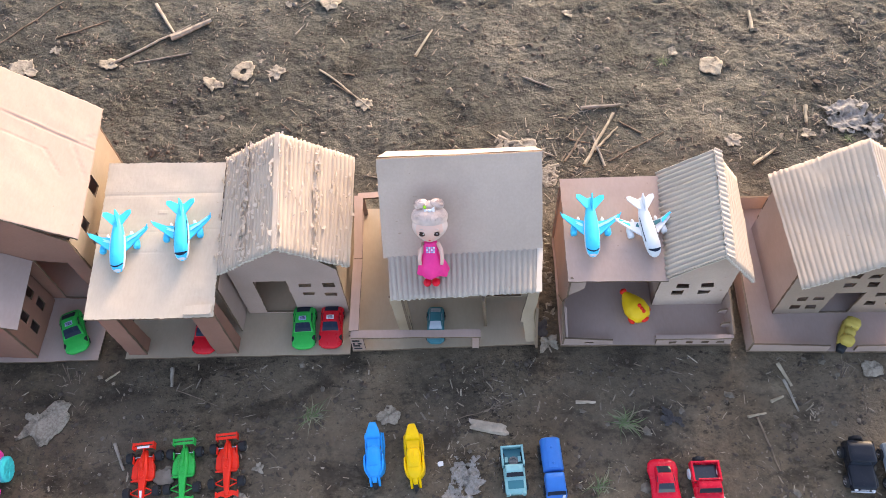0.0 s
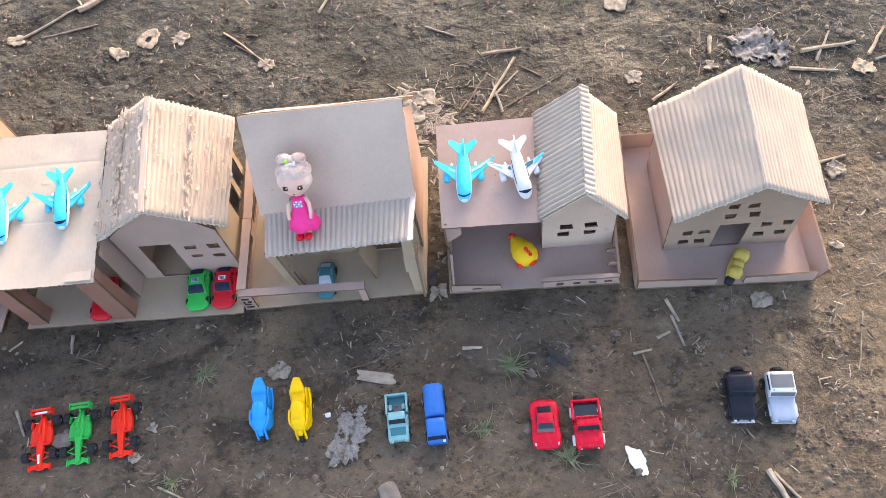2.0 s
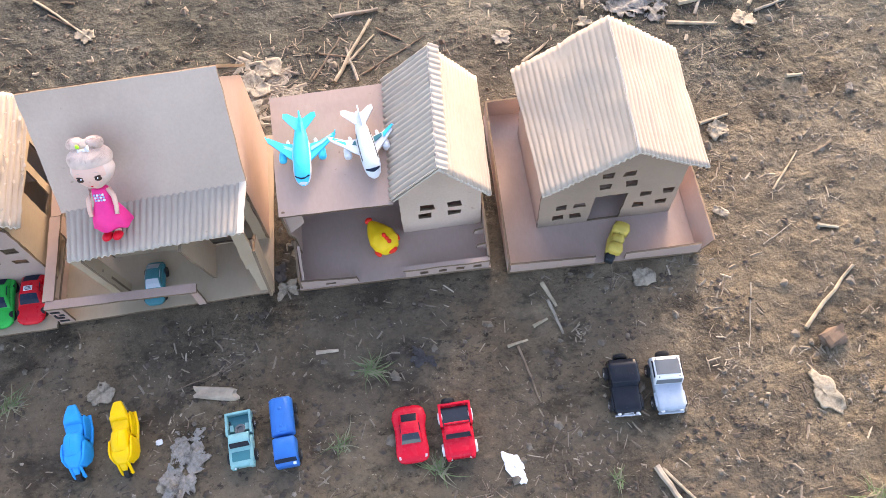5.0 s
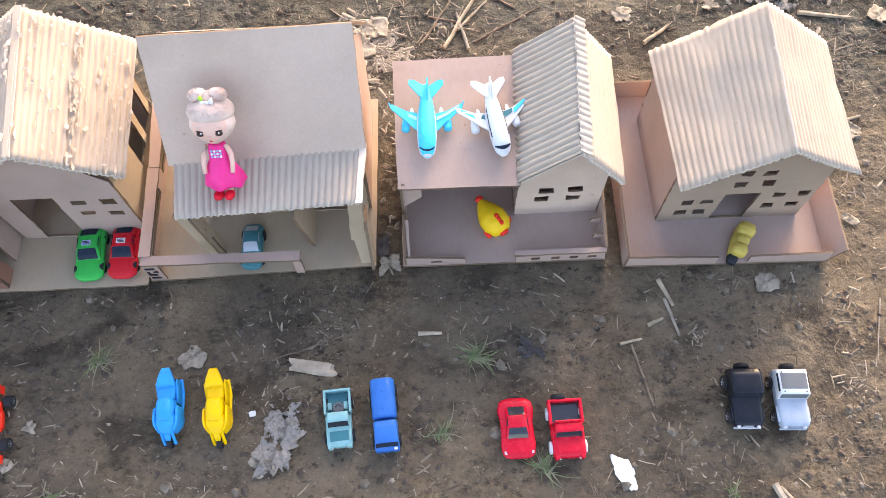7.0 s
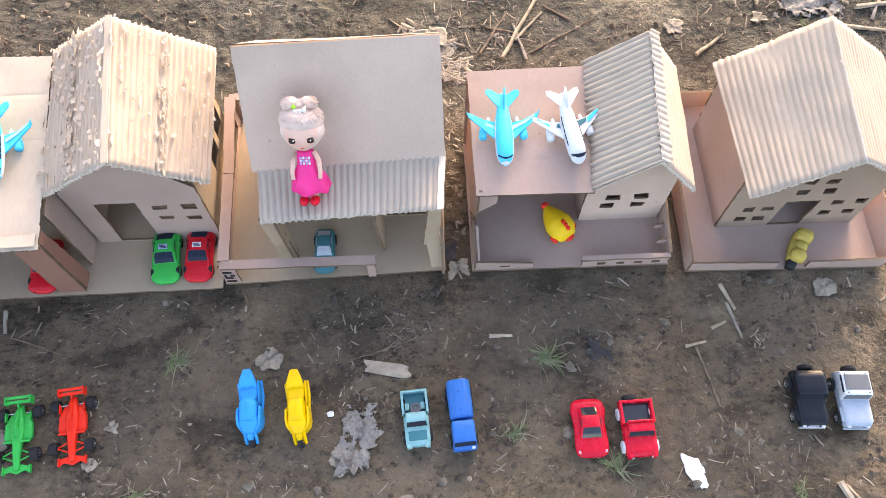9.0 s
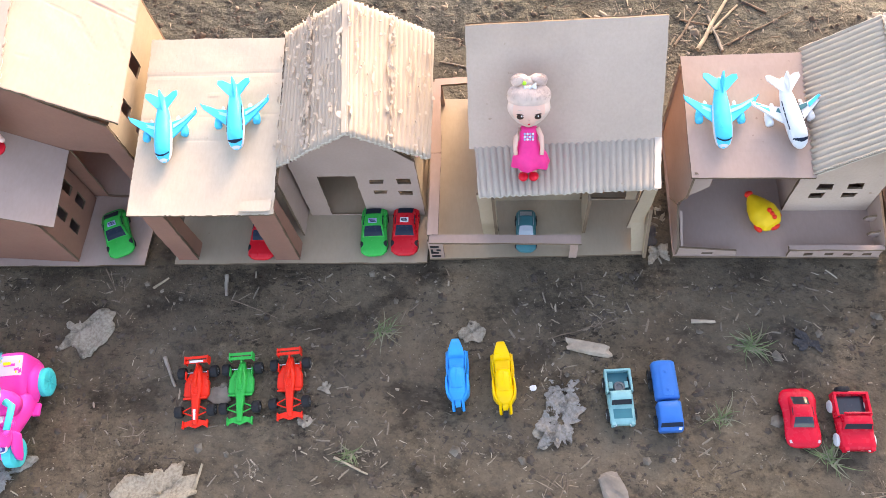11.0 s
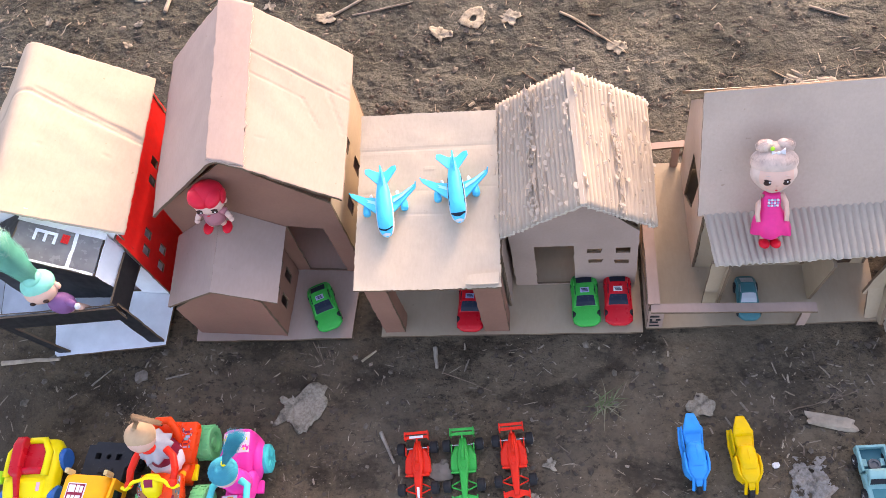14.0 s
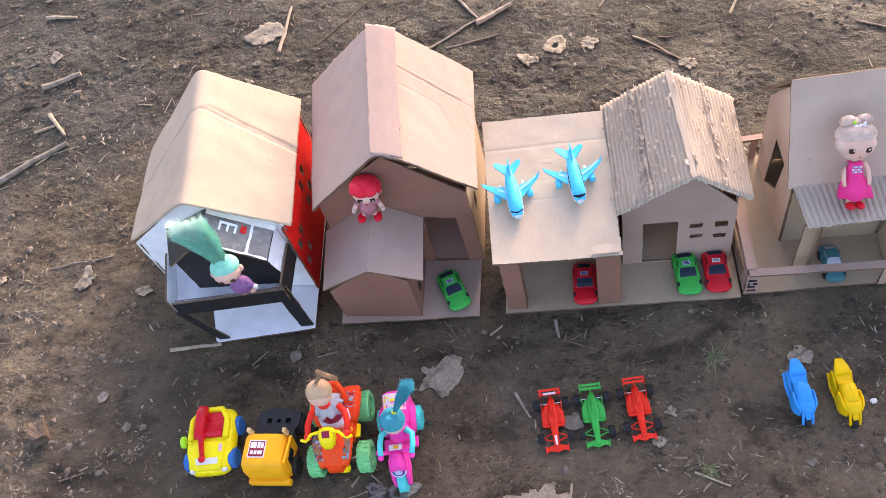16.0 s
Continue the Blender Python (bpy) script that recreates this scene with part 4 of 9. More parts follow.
def house_lined():
    """First house: pale folded roof, white-lined rooms, black balcony, red side wall."""
    h = thing("cardboard_house", (-0.82, 0.74, 0), "cardboard house with pale roof, white-lined balcony and red side wall", "cardboard house", "row of cardboard houses")
    wh, bk = [WHITE_CARD, EDGE], [BLACK_CARD, EDGE]
    panel("floor", h, ((-0.878, 0.548, 0.047), (-0.706, 0.568, 0.042), (-0.722, 0.90, 0.042), (-0.980, 0.885, 0.052)), wh, "white-lined floor", seed=41, th=0.004)
    roof = folded((((-1.012, 0.690, 0.168), (-1.030, 0.899, 0.170)), ((-0.828, 0.632, 0.3245), (-0.861, 0.914, 0.3325)), ((-0.692, 0.648, 0.226), (-0.715, 0.916, 0.234))), seed=42, warp=0.003, nv=170, passes=16,
                  creases=((0.0, 0.50, 0.55, 0.70, 0.0016, 0.0026), (0.55, 0.70, 1.0, 0.545, 0.0026, 0.0026), (0.57, 0.725, 1.0, 0.572, 0.0017, 0.0022), (0.70, 0.665, 1.0, 0.560, 0.0012, 0.003), (0.86, 0.43, 0.88, 0.42, 0.0012, 0.002), (0.62, 0.40, 0.63, 0.40, 0.0008, 0.002)))
    part("roof_sheet", roof, [CARD_CREAM, EDGE_PALE], h, "pale cream roof sheet folded over the ridge, with a crumpled crease", org=h.location)
    # walls: white front gable behind the balcony, red side wall, white left wall
    yf = 0.652
    sheet("front_wall", h, [(-0.985, yf + 0.02, 0.0445), (-0.715, yf, 0.0445), (-0.708, yf, 0.224), (-0.828, yf, 0.312), (-0.992, yf + 0.022, 0.180)], wh, [rect_xz(yf, -0.86, 0.055, -0.76, 0.11)])
    sheet("back_wall", h, [(-0.725, 0.90, 0.0445), (-1.0, 0.885, 0.0445), (-1.0, 0.885, 0.18), (-0.858, 0.895, 0.316), (-0.722, 0.90, 0.226)], [CARD_DULL_SHADED, EDGE])
    wr = []
    for yy, zz in ((0.805, 0.175), (0.775, 0.170), (0.805, 0.135), (0.775, 0.13), (0.695, 0.15), (0.67, 0.145), (0.695, 0.105), (0.67, 0.10)):
        wr.append([(-0.706 - (yy - 0.6) * 0.06 + 0, yy - 0.007, zz - 0.009), (-0.706 - (yy - 0.6) * 0.06, yy + 0.007, zz - 0.009), (-0.706 - (yy - 0.6) * 0.06, yy + 0.007, zz + 0.009), (-0.706 - (yy - 0.6) * 0.06, yy - 0.007, zz + 0.009)])
    xs = lambda y: -0.706 - (y - 0.6) * 0.06
    wr = [[(xs(p[1]), p[1], p[2]) for p in ring] for ring in wr]
    sheet("side_wall", h, [(xs(0.645), 0.645, 0.0445), (xs(0.905), 0.905, 0.0445), (xs(0.905), 0.905, 0.226), (xs(0.645), 0.645, 0.219)], [RED_CARD, EDGE], wr, label="glossy red printed side wall")
    sheet("side_wall", h, [(-1.0, 0.885, 0.0445), (-0.985, 0.672, 0.0445), (-0.985, 0.672, 0.178), (-1.0, 0.885, 0.178)], [CARD_DULL_SHADED, EDGE])
    # corner posts at the open front
    sheet("corner_post", h, [(-0.730, 0.571, 0.0445), (-0.708, 0.572, 0.0445), (-0.710, 0.570, 0.170), (-0.735, 0.568, 0.170)], bk)
    sheet("wing_wall", h, [(-0.872, 0.554, 0.0445), (-0.854, 0.555, 0.0445), (-0.894, 0.556, 0.140), (-0.912, 0.556, 0.140)], bk)
    # balcony: floor, black front board, white inner faces
    panel("balcony_floor", h, ((-0.905, 0.560, 0.143), (-0.716, 0.572, 0.143), (-0.716, 0.648, 0.143), (-0.93, 0.655, 0.143)), wh, seed=44, th=0.004)
    strip("balcony_rail", h, (-0.898, 0.553, 0.157), (-0.712, 0.566, 0.157), 0.032, bk, th=0.003, up=(-0.07, 1, 0))
    strip("balcony_lining", h, (-0.895, 0.5575, 0.157), (-0.714, 0.5705, 0.157), 0.030, wh, th=0.002, up=(-0.07, 1, 0))
    strip("balcony_rail", h, (-0.905, 0.556, 0.160), (-0.930, 0.650, 0.160), 0.034, wh, th=0.003, up=(1, 0, 0))
    strip("balcony_rail", h, (-0.7125, 0.568, 0.162), (-0.7135, 0.645, 0.165), 0.040, bk, th=0.003, up=(1, 0, 0))
    strip("balcony_lining", h, (-0.717, 0.572, 0.160), (-0.718, 0.645, 0.162), 0.034, wh, th=0.002, up=(1, 0, 0))
    # upper room on the balcony: black print with a letter, foil-taped edge
    sheet("room_front", h, [(-0.872, 0.596, 0.147), (-0.724, 0.594, 0.147), (-0.722, 0.594, 0.178), (-0.729, 0.594, 0.211), (-0.812, 0.595, 0.273), (-0.878, 0.597, 0.220)], bk)
    r00, r10, r11, r01 = map(Vector, ((-0.812, 0.588, 0.280), (-0.727, 0.590, 0.217), (-0.722, 0.650, 0.226), (-0.803, 0.650, 0.286)))
    panel("room_roof", h, (r00, r10, r11, r01), [BLACK_SKY_SHEEN, EDGE], "black varnished roof of the upper room", seed=45, warp=0.001)
    panel("room_roof", h, ((-0.886, 0.590, 0.222), r00, r01, (-0.902, 0.655, 0.236)), bk, seed=47, warp=0.001)
    panel("room_flap", h, ((-0.7275, 0.593, 0.211), (-0.7165, 0.593, 0.172), (-0.7165, 0.648, 0.178), (-0.7225, 0.650, 0.221)), wh, "white-lined flap", seed=46, warp=0.001, th=0.002)
    rn = (r10 - r00).cross(r01 - r00).normalized()
    top = lambda u, v, k=0.0015: (r00 * (1 - u) + r10 * u) * (1 - v) + (r01 * (1 - u) + r11 * u) * v + rn * k
    panel("tape", h, (top(-0.02, 0.80), top(1.03, 0.84), top(1.03, 1.0), top(-0.02, 1.0)), [FOIL, FOIL], "silver tape with glossy sheen", th=0.001, nu=10, nv=6, warp=0.002)
    panel("tape", h, (top(-0.02, 0.985, 0.002), top(1.03, 0.985, 0.002), top(1.0, 0.985, 0.012), top(0.0, 0.985, 0.014)), [FOIL, FOIL], "silver tape with glossy sheen", th=0.001, nu=10, nv=3, warp=0.002)
    # clear tape on the front edge: its shine is painted as near-white
    panel("tape", h, (top(0.0, 0.0, 0.002), top(1.0, 0.0, 0.002), top(1.0, 0.05, 0.002), top(0.0, 0.05, 0.002)), [FOIL, FOIL], "glossy tape along the edge, its shine drawn near-white", th=0.0008, nu=10, nv=2, warp=0.002)
    panel("print", h, (top(0.67, 0.05), top(0.71, 0.05), top(0.71, 0.84), top(0.67, 0.84)), [WHITE_CARD, WHITE_CARD], "white printed line", th=0.0008, nu=1, nv=6, warp=0.0)
    ux, uy = (top(1, 0.5) - top(0, 0.5)).normalized(), (top(0.5, 1) - top(0.5, 0)).normalized()
    nz = ux.cross(uy).normalized()
    # the letter lies on its side
    mt = Matrix.Translation(top(0.33, 0.60, 0.002)) @ Matrix((ux, uy, nz)).transposed().to_4x4() @ Matrix.Rotation(radians(-90), 4, "Z")
    lettering(h, "E", mt, 0.040, WHITE_CARD, "white printed letter E")
    bm = bmesh.new()
    for k in range(3):
        a = top(0.53 + k * 0.03, 0.54, 0.0016)
        slab([a, a + ux * 0.003, a + ux * 0.003 + uy * 0.012, a + uy * 0.012], (), 0.0006, bm)
    part("print", bm, RED_CARD, h, "small red print", org=h.location)


house_lined()
house_tall()
house_carport()
house_veranda()
house_terrace()
house_walled()


# ---------------------------------------------------------------- toys: shared shapes
def blend_rows(secs, y):
    """The cross-section (middle, half width, low, high, squareness) at y, eased between rows."""
    if y <= secs[0][0]:
        return secs[0][1:]
    for a, b in zip(secs, secs[1:]):
        if y <= b[0]:
            t = (y - a[0]) / (b[0] - a[0])
            return tuple(p + (q - p) * t for p, q in zip(a[1:], b[1:]))
    return secs[-1][1:]


def skin(secs, y, deg, out=0.0):
    cx, hw, z0, z1, p = blend_rows(secs, y)
    a = radians(deg)
    c, s = math.cos(a), math.sin(a)
    e = 2.0 / p
    return Vector((cx + (hw + out) * math.copysign(abs(c) ** e, c), y, (z0 + z1) / 2 + ((z1 - z0) / 2 + out) * math.copysign(abs(s) ** e, s)))


def loft(secs, n=20, steps=3, bm=None):
    """A closed body through cross-sections along y."""
    bm = bm or bmesh.new()
    secs = sorted(secs)
    ys = []
    for a, b in zip(secs, secs[1:]):
        ys += [a[0] + (b[0] - a[0]) * k / steps for k in range(steps)]
    ys.append(secs[-1][0])
    rings = [[bm.verts.new(skin(secs, y, 360 * k / n + 9)) for k in range(n)] for y in ys]
    for r, s in zip(rings, rings[1:]):
        for k in range(n):
            bm.faces.new((r[k], r[(k + 1) % n], s[(k + 1) % n], s[k]))
    bm.faces.new(rings[0][::-1])
    bm.faces.new(rings[-1])
    return bm


def patch(secs, y0, y1, a0, a1, out=0.0006, nu=6, nv=4, bm=None, taper=0.0):
    """A thin pane, sticker or stripe that follows the body's skin."""
    bm = bm or bmesh.new()
    top, low = [], []
    for i in range(nu + 1):
        for k in range(nv + 1):
            y = y0 + (y1 - y0) * k / nv
            squeeze = taper * (k / nv)
            a = a0 + (a1 - a0) * (i / nu * (1 - squeeze) + squeeze / 2)
            top.append(bm.verts.new(skin(secs, y, a, out)))
            low.append(bm.verts.new(skin(secs, y, a, -0.0004)))
    at = lambda g, i, k: g[i * (nv + 1) + k]
    for i in range(nu):
        for k in range(nv):
            bm.faces.new((at(top, i, k), at(top, i + 1, k), at(top, i + 1, k + 1), at(top, i, k + 1)))
            bm.faces.new((at(low, i, k), at(low, i, k + 1), at(low, i + 1, k + 1), at(low, i + 1, k)))
    rim = [(i, 0, i + 1, 0) for i in range(nu)] + [(nu, k, nu, k + 1) for k in range(nv)] + [(i + 1, nv, i, nv) for i in range(nu)] + [(0, k + 1, 0, k) for k in range(nv)]
    for a, b, c, d in rim:
        bm.faces.new((at(top, a, b), at(low, a, b), at(low, c, d), at(top, c, d)))
    return bm


def lathe(profile, n=20, axis="X", bm=None):
    """Turns rows of (radius, along) about an axis."""
    bm = bm or bmesh.new()
    rings = []
    for r, w in profile:
        ring = []
        for k in range(n):
            a = 2 * math.pi * k / n
            c, s = r * math.cos(a), r * math.sin(a)
            ring.append(bm.verts.new({"X": (w, c, s), "Y": (c, w, s), "Z": (c, s, w)}[axis]))
        rings.append(ring)
    for r, s in zip(rings, rings[1:]):
        for k in range(n):
            bm.faces.new((r[k], r[(k + 1) % n], s[(k + 1) % n], s[k]))
    bm.faces.new(rings[0])
    bm.faces.new(rings[-1][::-1])
    return bm


def tube(points, radius, n=8, bm=None, ends=1.0):
    """A round bar through points; ends: how thick the last point stays."""
    bm = bm or bmesh.new()
    pts = [Vector(p) for p in points]
    rings = []
    for i, p in enumerate(pts):
        d = (pts[min(i + 1, len(pts) - 1)] - pts[max(i - 1, 0)]).normalized()
        u = d.cross(Vector((0, 0, 1)) if abs(d.z) < 0.9 else Vector((1, 0, 0))).normalized()
        v = d.cross(u)
        r = radius * (1 + (ends - 1) * i / max(1, len(pts) - 1))
        rings.append([bm.verts.new(p + (u * math.cos(2 * math.pi * k / n) + v * math.sin(2 * math.pi * k / n)) * r) for k in range(n)])
    for r, s in zip(rings, rings[1:]):
        for k in range(n):
            bm.faces.new((r[k], r[(k + 1) % n], s[(k + 1) % n], s[k]))
    bm.faces.new(rings[0][::-1])
    bm.faces.new(rings[-1])
    return bm


def ball(at, size, bm=None, mat=0, n=16, turn=None):
    """An egg-shaped lump with half axes size, added to a mesh with a material."""
    bm = bm or bmesh.new()
    g = bmesh.ops.create_uvsphere(bm, u_segments=n, v_segments=max(6, n * 2 // 3), radius=1)
    m = Matrix.Translation(at) @ (turn or Matrix()) @ Matrix.Diagonal((*size, 1))
    bmesh.ops.transform(bm, matrix=m, verts=g["verts"])
    for f in {f for v in g["verts"] for f in v.link_faces}:
        f.material_index = mat
    return bm


def marked(bm, before, mat):
    """Gives the faces added since before a material."""
    bm.faces.ensure_lookup_table()
    for f in bm.faces[before:]:
        f.material_index = mat
    return bm


def wheel(root, x, y, z, r, w, tyre, rim, name="wheel", label=""):
    t = part(name, lathe([(r * 0.62, -w / 2), (r * 0.9, -w / 2), (r, -w * 0.32), (r, w * 0.32), (r * 0.9, w / 2), (r * 0.62, w / 2)]), tyre, root, label, smooth=False)
    t.location = (x, y, z)
    sgn = 1 if x > 0 else -1
    part("rim", lathe([(r * 0.6, -w * 0.5), (r * 0.6, w * 0.46), (r * 0.5, w * 0.52), (r * 0.2, w * 0.44), (r * 0.18, w * 0.58), (r * 0.05, w * 0.6)] if sgn > 0 else [(r * 0.05, -w * 0.6), (r * 0.18, -w * 0.58), (r * 0.2, -w * 0.44), (r * 0.5, -w * 0.52), (r * 0.6, -w * 0.46), (r * 0.6, w * 0.5)], 14), rim, t)
    return t


RUBBER = paint("black_rubber", (0.018, 0.018, 0.02), 0.65, 0.2)
GLASS_DARK = paint("dark_toy_glass", (0.02, 0.025, 0.035), 0.12, 0.1, 0.6)
GLASS_BLUE = paint("navy_toy_glass", (0.012, 0.02, 0.04), 0.42, 0.1, 0.15)
CHROME = paint("bright_toy_metal", (0.7, 0.7, 0.72), 0.25, 0.05, 0.5, 0.7)
GREY_PLASTIC = paint("grey_plastic", (0.12, 0.13, 0.14), 0.5)
GREEN = paint("green_plastic", (0.006, 0.38, 0.065), 0.32)
RED = paint("red_plastic", (0.58, 0.012, 0.022), 0.3)
RED_DEEP = paint("red_enamel", (0.60, 0.01, 0.03), 0.25)
ORANGE_RED = paint("orange_red_plastic", (0.80, 0.030, 0.012), 0.32)
SKY = paint("sky_blue_plastic", (0.025, 0.54, 0.84), 0.33)
SKY_PALE = paint("pale_blue_plastic", (0.30, 0.72, 0.86), 0.33)
WHITE = paint("white_plastic", (0.62, 0.64, 0.66), 0.35)
BLUE = paint("blue_plastic", (0.001, 0.29, 0.74), 0.45)
TRUCK_BLUE = paint("truck_blue_plastic", (0.02, 0.14, 0.46), 0.36)
YELLOW = paint("yellow_plastic", (0.84, 0.50, 0.003), 0.33)
TEAL_PAINT = paint("teal_enamel", (0.19, 0.39, 0.40), 0.28, 0.12)
TEAL_DARK = paint("dark_teal_enamel", (0.035, 0.16, 0.19), 0.35)
BLACK_GLOSS = paint("black_enamel", (0.012, 0.014, 0.02), 0.2, 0.15)
SILVER_BLUE = paint("silver_blue_enamel", (0.34, 0.39, 0.46), 0.3)
PALE_PRINT = paint("white_sticker", (0.72, 0.70, 0.72), 0.5)
GLASS_PALE = paint("frosted_toy_lamp", (0.55, 0.42, 0.44), 0.3)
LILAC_PRINT = paint("lilac_sticker", (0.35, 0.38, 0.6), 0.5)


def on_ground(x, y):
    return float(ground_height(x, y))


def toy_car(at, rz, paint_mat, label, glass, L=0.08, W=0.040, hb=0.018, hc=0.028, base=0.004, nose=0.8, boxy=2.7, cab=(-0.17, 0.43), rims=RUBBER, group="toy cars", sticker=None, lights=False, spoiler=False, cabin=0.44, hips=0.5):
    """A small car with rounded body, its front towards -y."""
    c = thing("toy_car", at, label, "toy car", group, rz)
    h = L / 2
    body = [(-h, 0, W * 0.28 * nose, base + 0.003, hb * 0.55, boxy), (-h * 0.95, 0, W * 0.43 * nose, base + 0.001, hb * 0.70, boxy), (-h * 0.84, 0, W * 0.47, base, hb * 0.82, boxy), (-h * 0.58, 0, W * 0.5, base, hb * 0.93, boxy), (-h * 0.2, 0, W * 0.475, base, hb, boxy),
            (h * 0.2, 0, W * 0.47, base, hb, boxy), (h * 0.58, 0, W * hips, base, hb * 1.03, boxy), (h * 0.84, 0, W * (hips - 0.05), base, hb * 0.98, boxy), (h * 0.95, 0, W * 0.38, base + 0.002, hb * 0.86, boxy), (h, 0, W * 0.26, base + 0.004, hb * 0.7, boxy)]
    part("body", loft(body, 24, 4), paint_mat, c, smooth=True)
    y0, y1 = cab[0] * L, cab[1] * L
    wc = W * cabin
    roof = [(y0, 0, wc * 0.96, hb * 0.6, hb * 0.93, 2.8), (y0 + L * 0.07, 0, wc * 0.93, hb * 0.6, hb + (hc - hb) * 0.5, 2.9), (y0 + L * 0.18, 0, wc * 0.86, hb * 0.6, hc * 0.98, 3), (y0 + L * 0.26, 0, wc * 0.84, hb * 0.6, hc, 3), (y1 - L * 0.20, 0, wc * 0.82, hb * 0.6, hc * 0.98, 3), (y1, 0, wc * 0.9, hb * 0.6, hb * 0.98, 2.8)]
    part("cabin", loft(roof, 24, 4), paint_mat, c, smooth=True)
    part("windscreen", patch(roof, y0 + L * 0.015, y0 + L * 0.165, 46, 134, taper=0.12, nu=8, nv=6), glass, c)
    part("rear_window", patch(roof, y1 - L * 0.18, y1 - L * 0.03, 54, 126), glass, c)
    for a0, a1 in ((20, 40), (140, 160)):
        part("side_window", patch(roof, y0 + L * 0.20, y1 - L * 0.22, a0 + 4, a1 - 10, nu=3), glass, c)
    for sx in (-1, 1):
        for yy in (-0.30, 0.29):
            wheel(c, sx * W * (0.37 if lights else 0.385), yy * L * (1.0 if lights else 0.92), 0.0064 if lights else 0.0078, 0.0064 if lights else 0.0078, 0.0075, RUBBER, rims)
    if sticker:
        s = part("sticker", patch(roof, y0 + L * 0.22, y0 + L * 0.31, 77, 105, 0.0009), sticker, c, "small printed sticker")
        bm = bmesh.new()
        for k in range(3):
            patch(roof, y0 + L * (0.23 + 0.024 * k), y0 + L * (0.241 + 0.024 * k), 81 + 2 * k, 96 + 2 * k, 0.0013, 3, 1, bm)
        part("sticker_print", bm, GLASS_BLUE, s)
    if lights:
        for a in ((32, 46), (134, 148)):
            part("headlight", patch(body, -h * 0.86, -h * 0.76, *a, taper=0.3), GLASS_PALE, c)
    if spoiler:
        part("spoiler", box(-W * 0.42, h * 0.74, hb * 1.0, W * 0.42, h * 0.9, hb * 1.12, 0.0008), paint_mat, c)
    return c


def jeep(at, rz, paint_mat, roof_mat, label, roof_glass, L=0.085, W=0.048, hh=0.044, rims=CHROME, grille=None):
    c = thing("toy_jeep", at, label, "toy jeep", "toy cars", rz, size=0.83)
    h = L / 2
    body = [(-h, 0, W * 0.40, 0.010, 0.024, 6), (-h * 0.9, 0, W * 0.44, 0.009, 0.027, 6), (-h * 0.1, 0, W * 0.46, 0.009, 0.029, 6), (h * 0.95, 0, W * 0.46, 0.009, 0.029, 6), (h, 0, W * 0.43, 0.010, 0.026, 6)]
    part("body", loft(body, 24), paint_mat, c, smooth=True)
    cabin = [(-h * 0.06, 0, W * 0.46, 0.022, 0.029, 7), (h * 0.02, 0, W * 0.47, 0.022, hh * 0.97, 7), (h * 0.08, 0, W * 0.47, 0.022, hh, 7), (h * 0.88, 0, W * 0.465, 0.022, hh, 7), (h * 0.95, 0, W * 0.45, 0.022, 0.032, 7)]
    part("cabin", loft(cabin, 24), roof_mat, c, smooth=True)
    part("windscreen", patch(cabin, -h * 0.055, h * 0.012, 50, 130), roof_glass or GLASS_DARK, c)
    for a0, a1 in ((8, 34), (146, 172)):
        part("side_window", patch(cabin, h * 0.12, h * 0.76, a0, a1, nu=3), GLASS_DARK, c)
    if roof_glass:
        part("roof_panel", patch(cabin, h * 0.20, h * 0.76, 60, 120, 0.0008), roof_glass, c, "grey roof panel")
        for x, y in ((-0.016, h * 0.1), (0.016, h * 0.1), (-0.016, h * 0.8), (0.016, h * 0.8)):
            part("rivet", lathe([(0.0012, 0), (0.0012, 0.0008), (0.0004, 0.001)], 8, "Z"), GREY_PLASTIC, c).location = (x, y, hh)
    for sx in (-1, 1):
        part("mudguard", box(sx * W * 0.40 - 0.005, -h * 0.85, 0.019, sx * W * 0.40 + 0.005, -h * 0.3, 0.023, 0.0015), paint_mat, c)
        for yy in (-0.31, 0.30):
            wheel(c, sx * W * 0.46, yy * L, 0.0105, 0.0105, 0.009, RUBBER, rims)
        part("headlight", lathe([(0.003, 0.0), (0.003, -0.002), (0.001, -0.0026)], 10, "Y"), PALE_PRINT, c).location = (sx * W * 0.3, -h, 0.020)
    part("bumper", box(-W * 0.42, -h - 0.003, 0.009, W * 0.42, -h, 0.014, 0.001), grille or paint_mat, c)
    part("grille", box(-W * 0.16, -h - 0.0012, 0.015, W * 0.16, -h, 0.023, 0.0006), grille or GREY_PLASTIC, c)
    sp = part("spare_wheel", lathe([(0.004, 0), (0.0105, 0), (0.0115, 0.002), (0.0115, 0.005), (0.0105, 0.007), (0.003, 0.007)], 18, "Y"), RUBBER, c)
    sp.location = (0, h, 0.026)
    return c


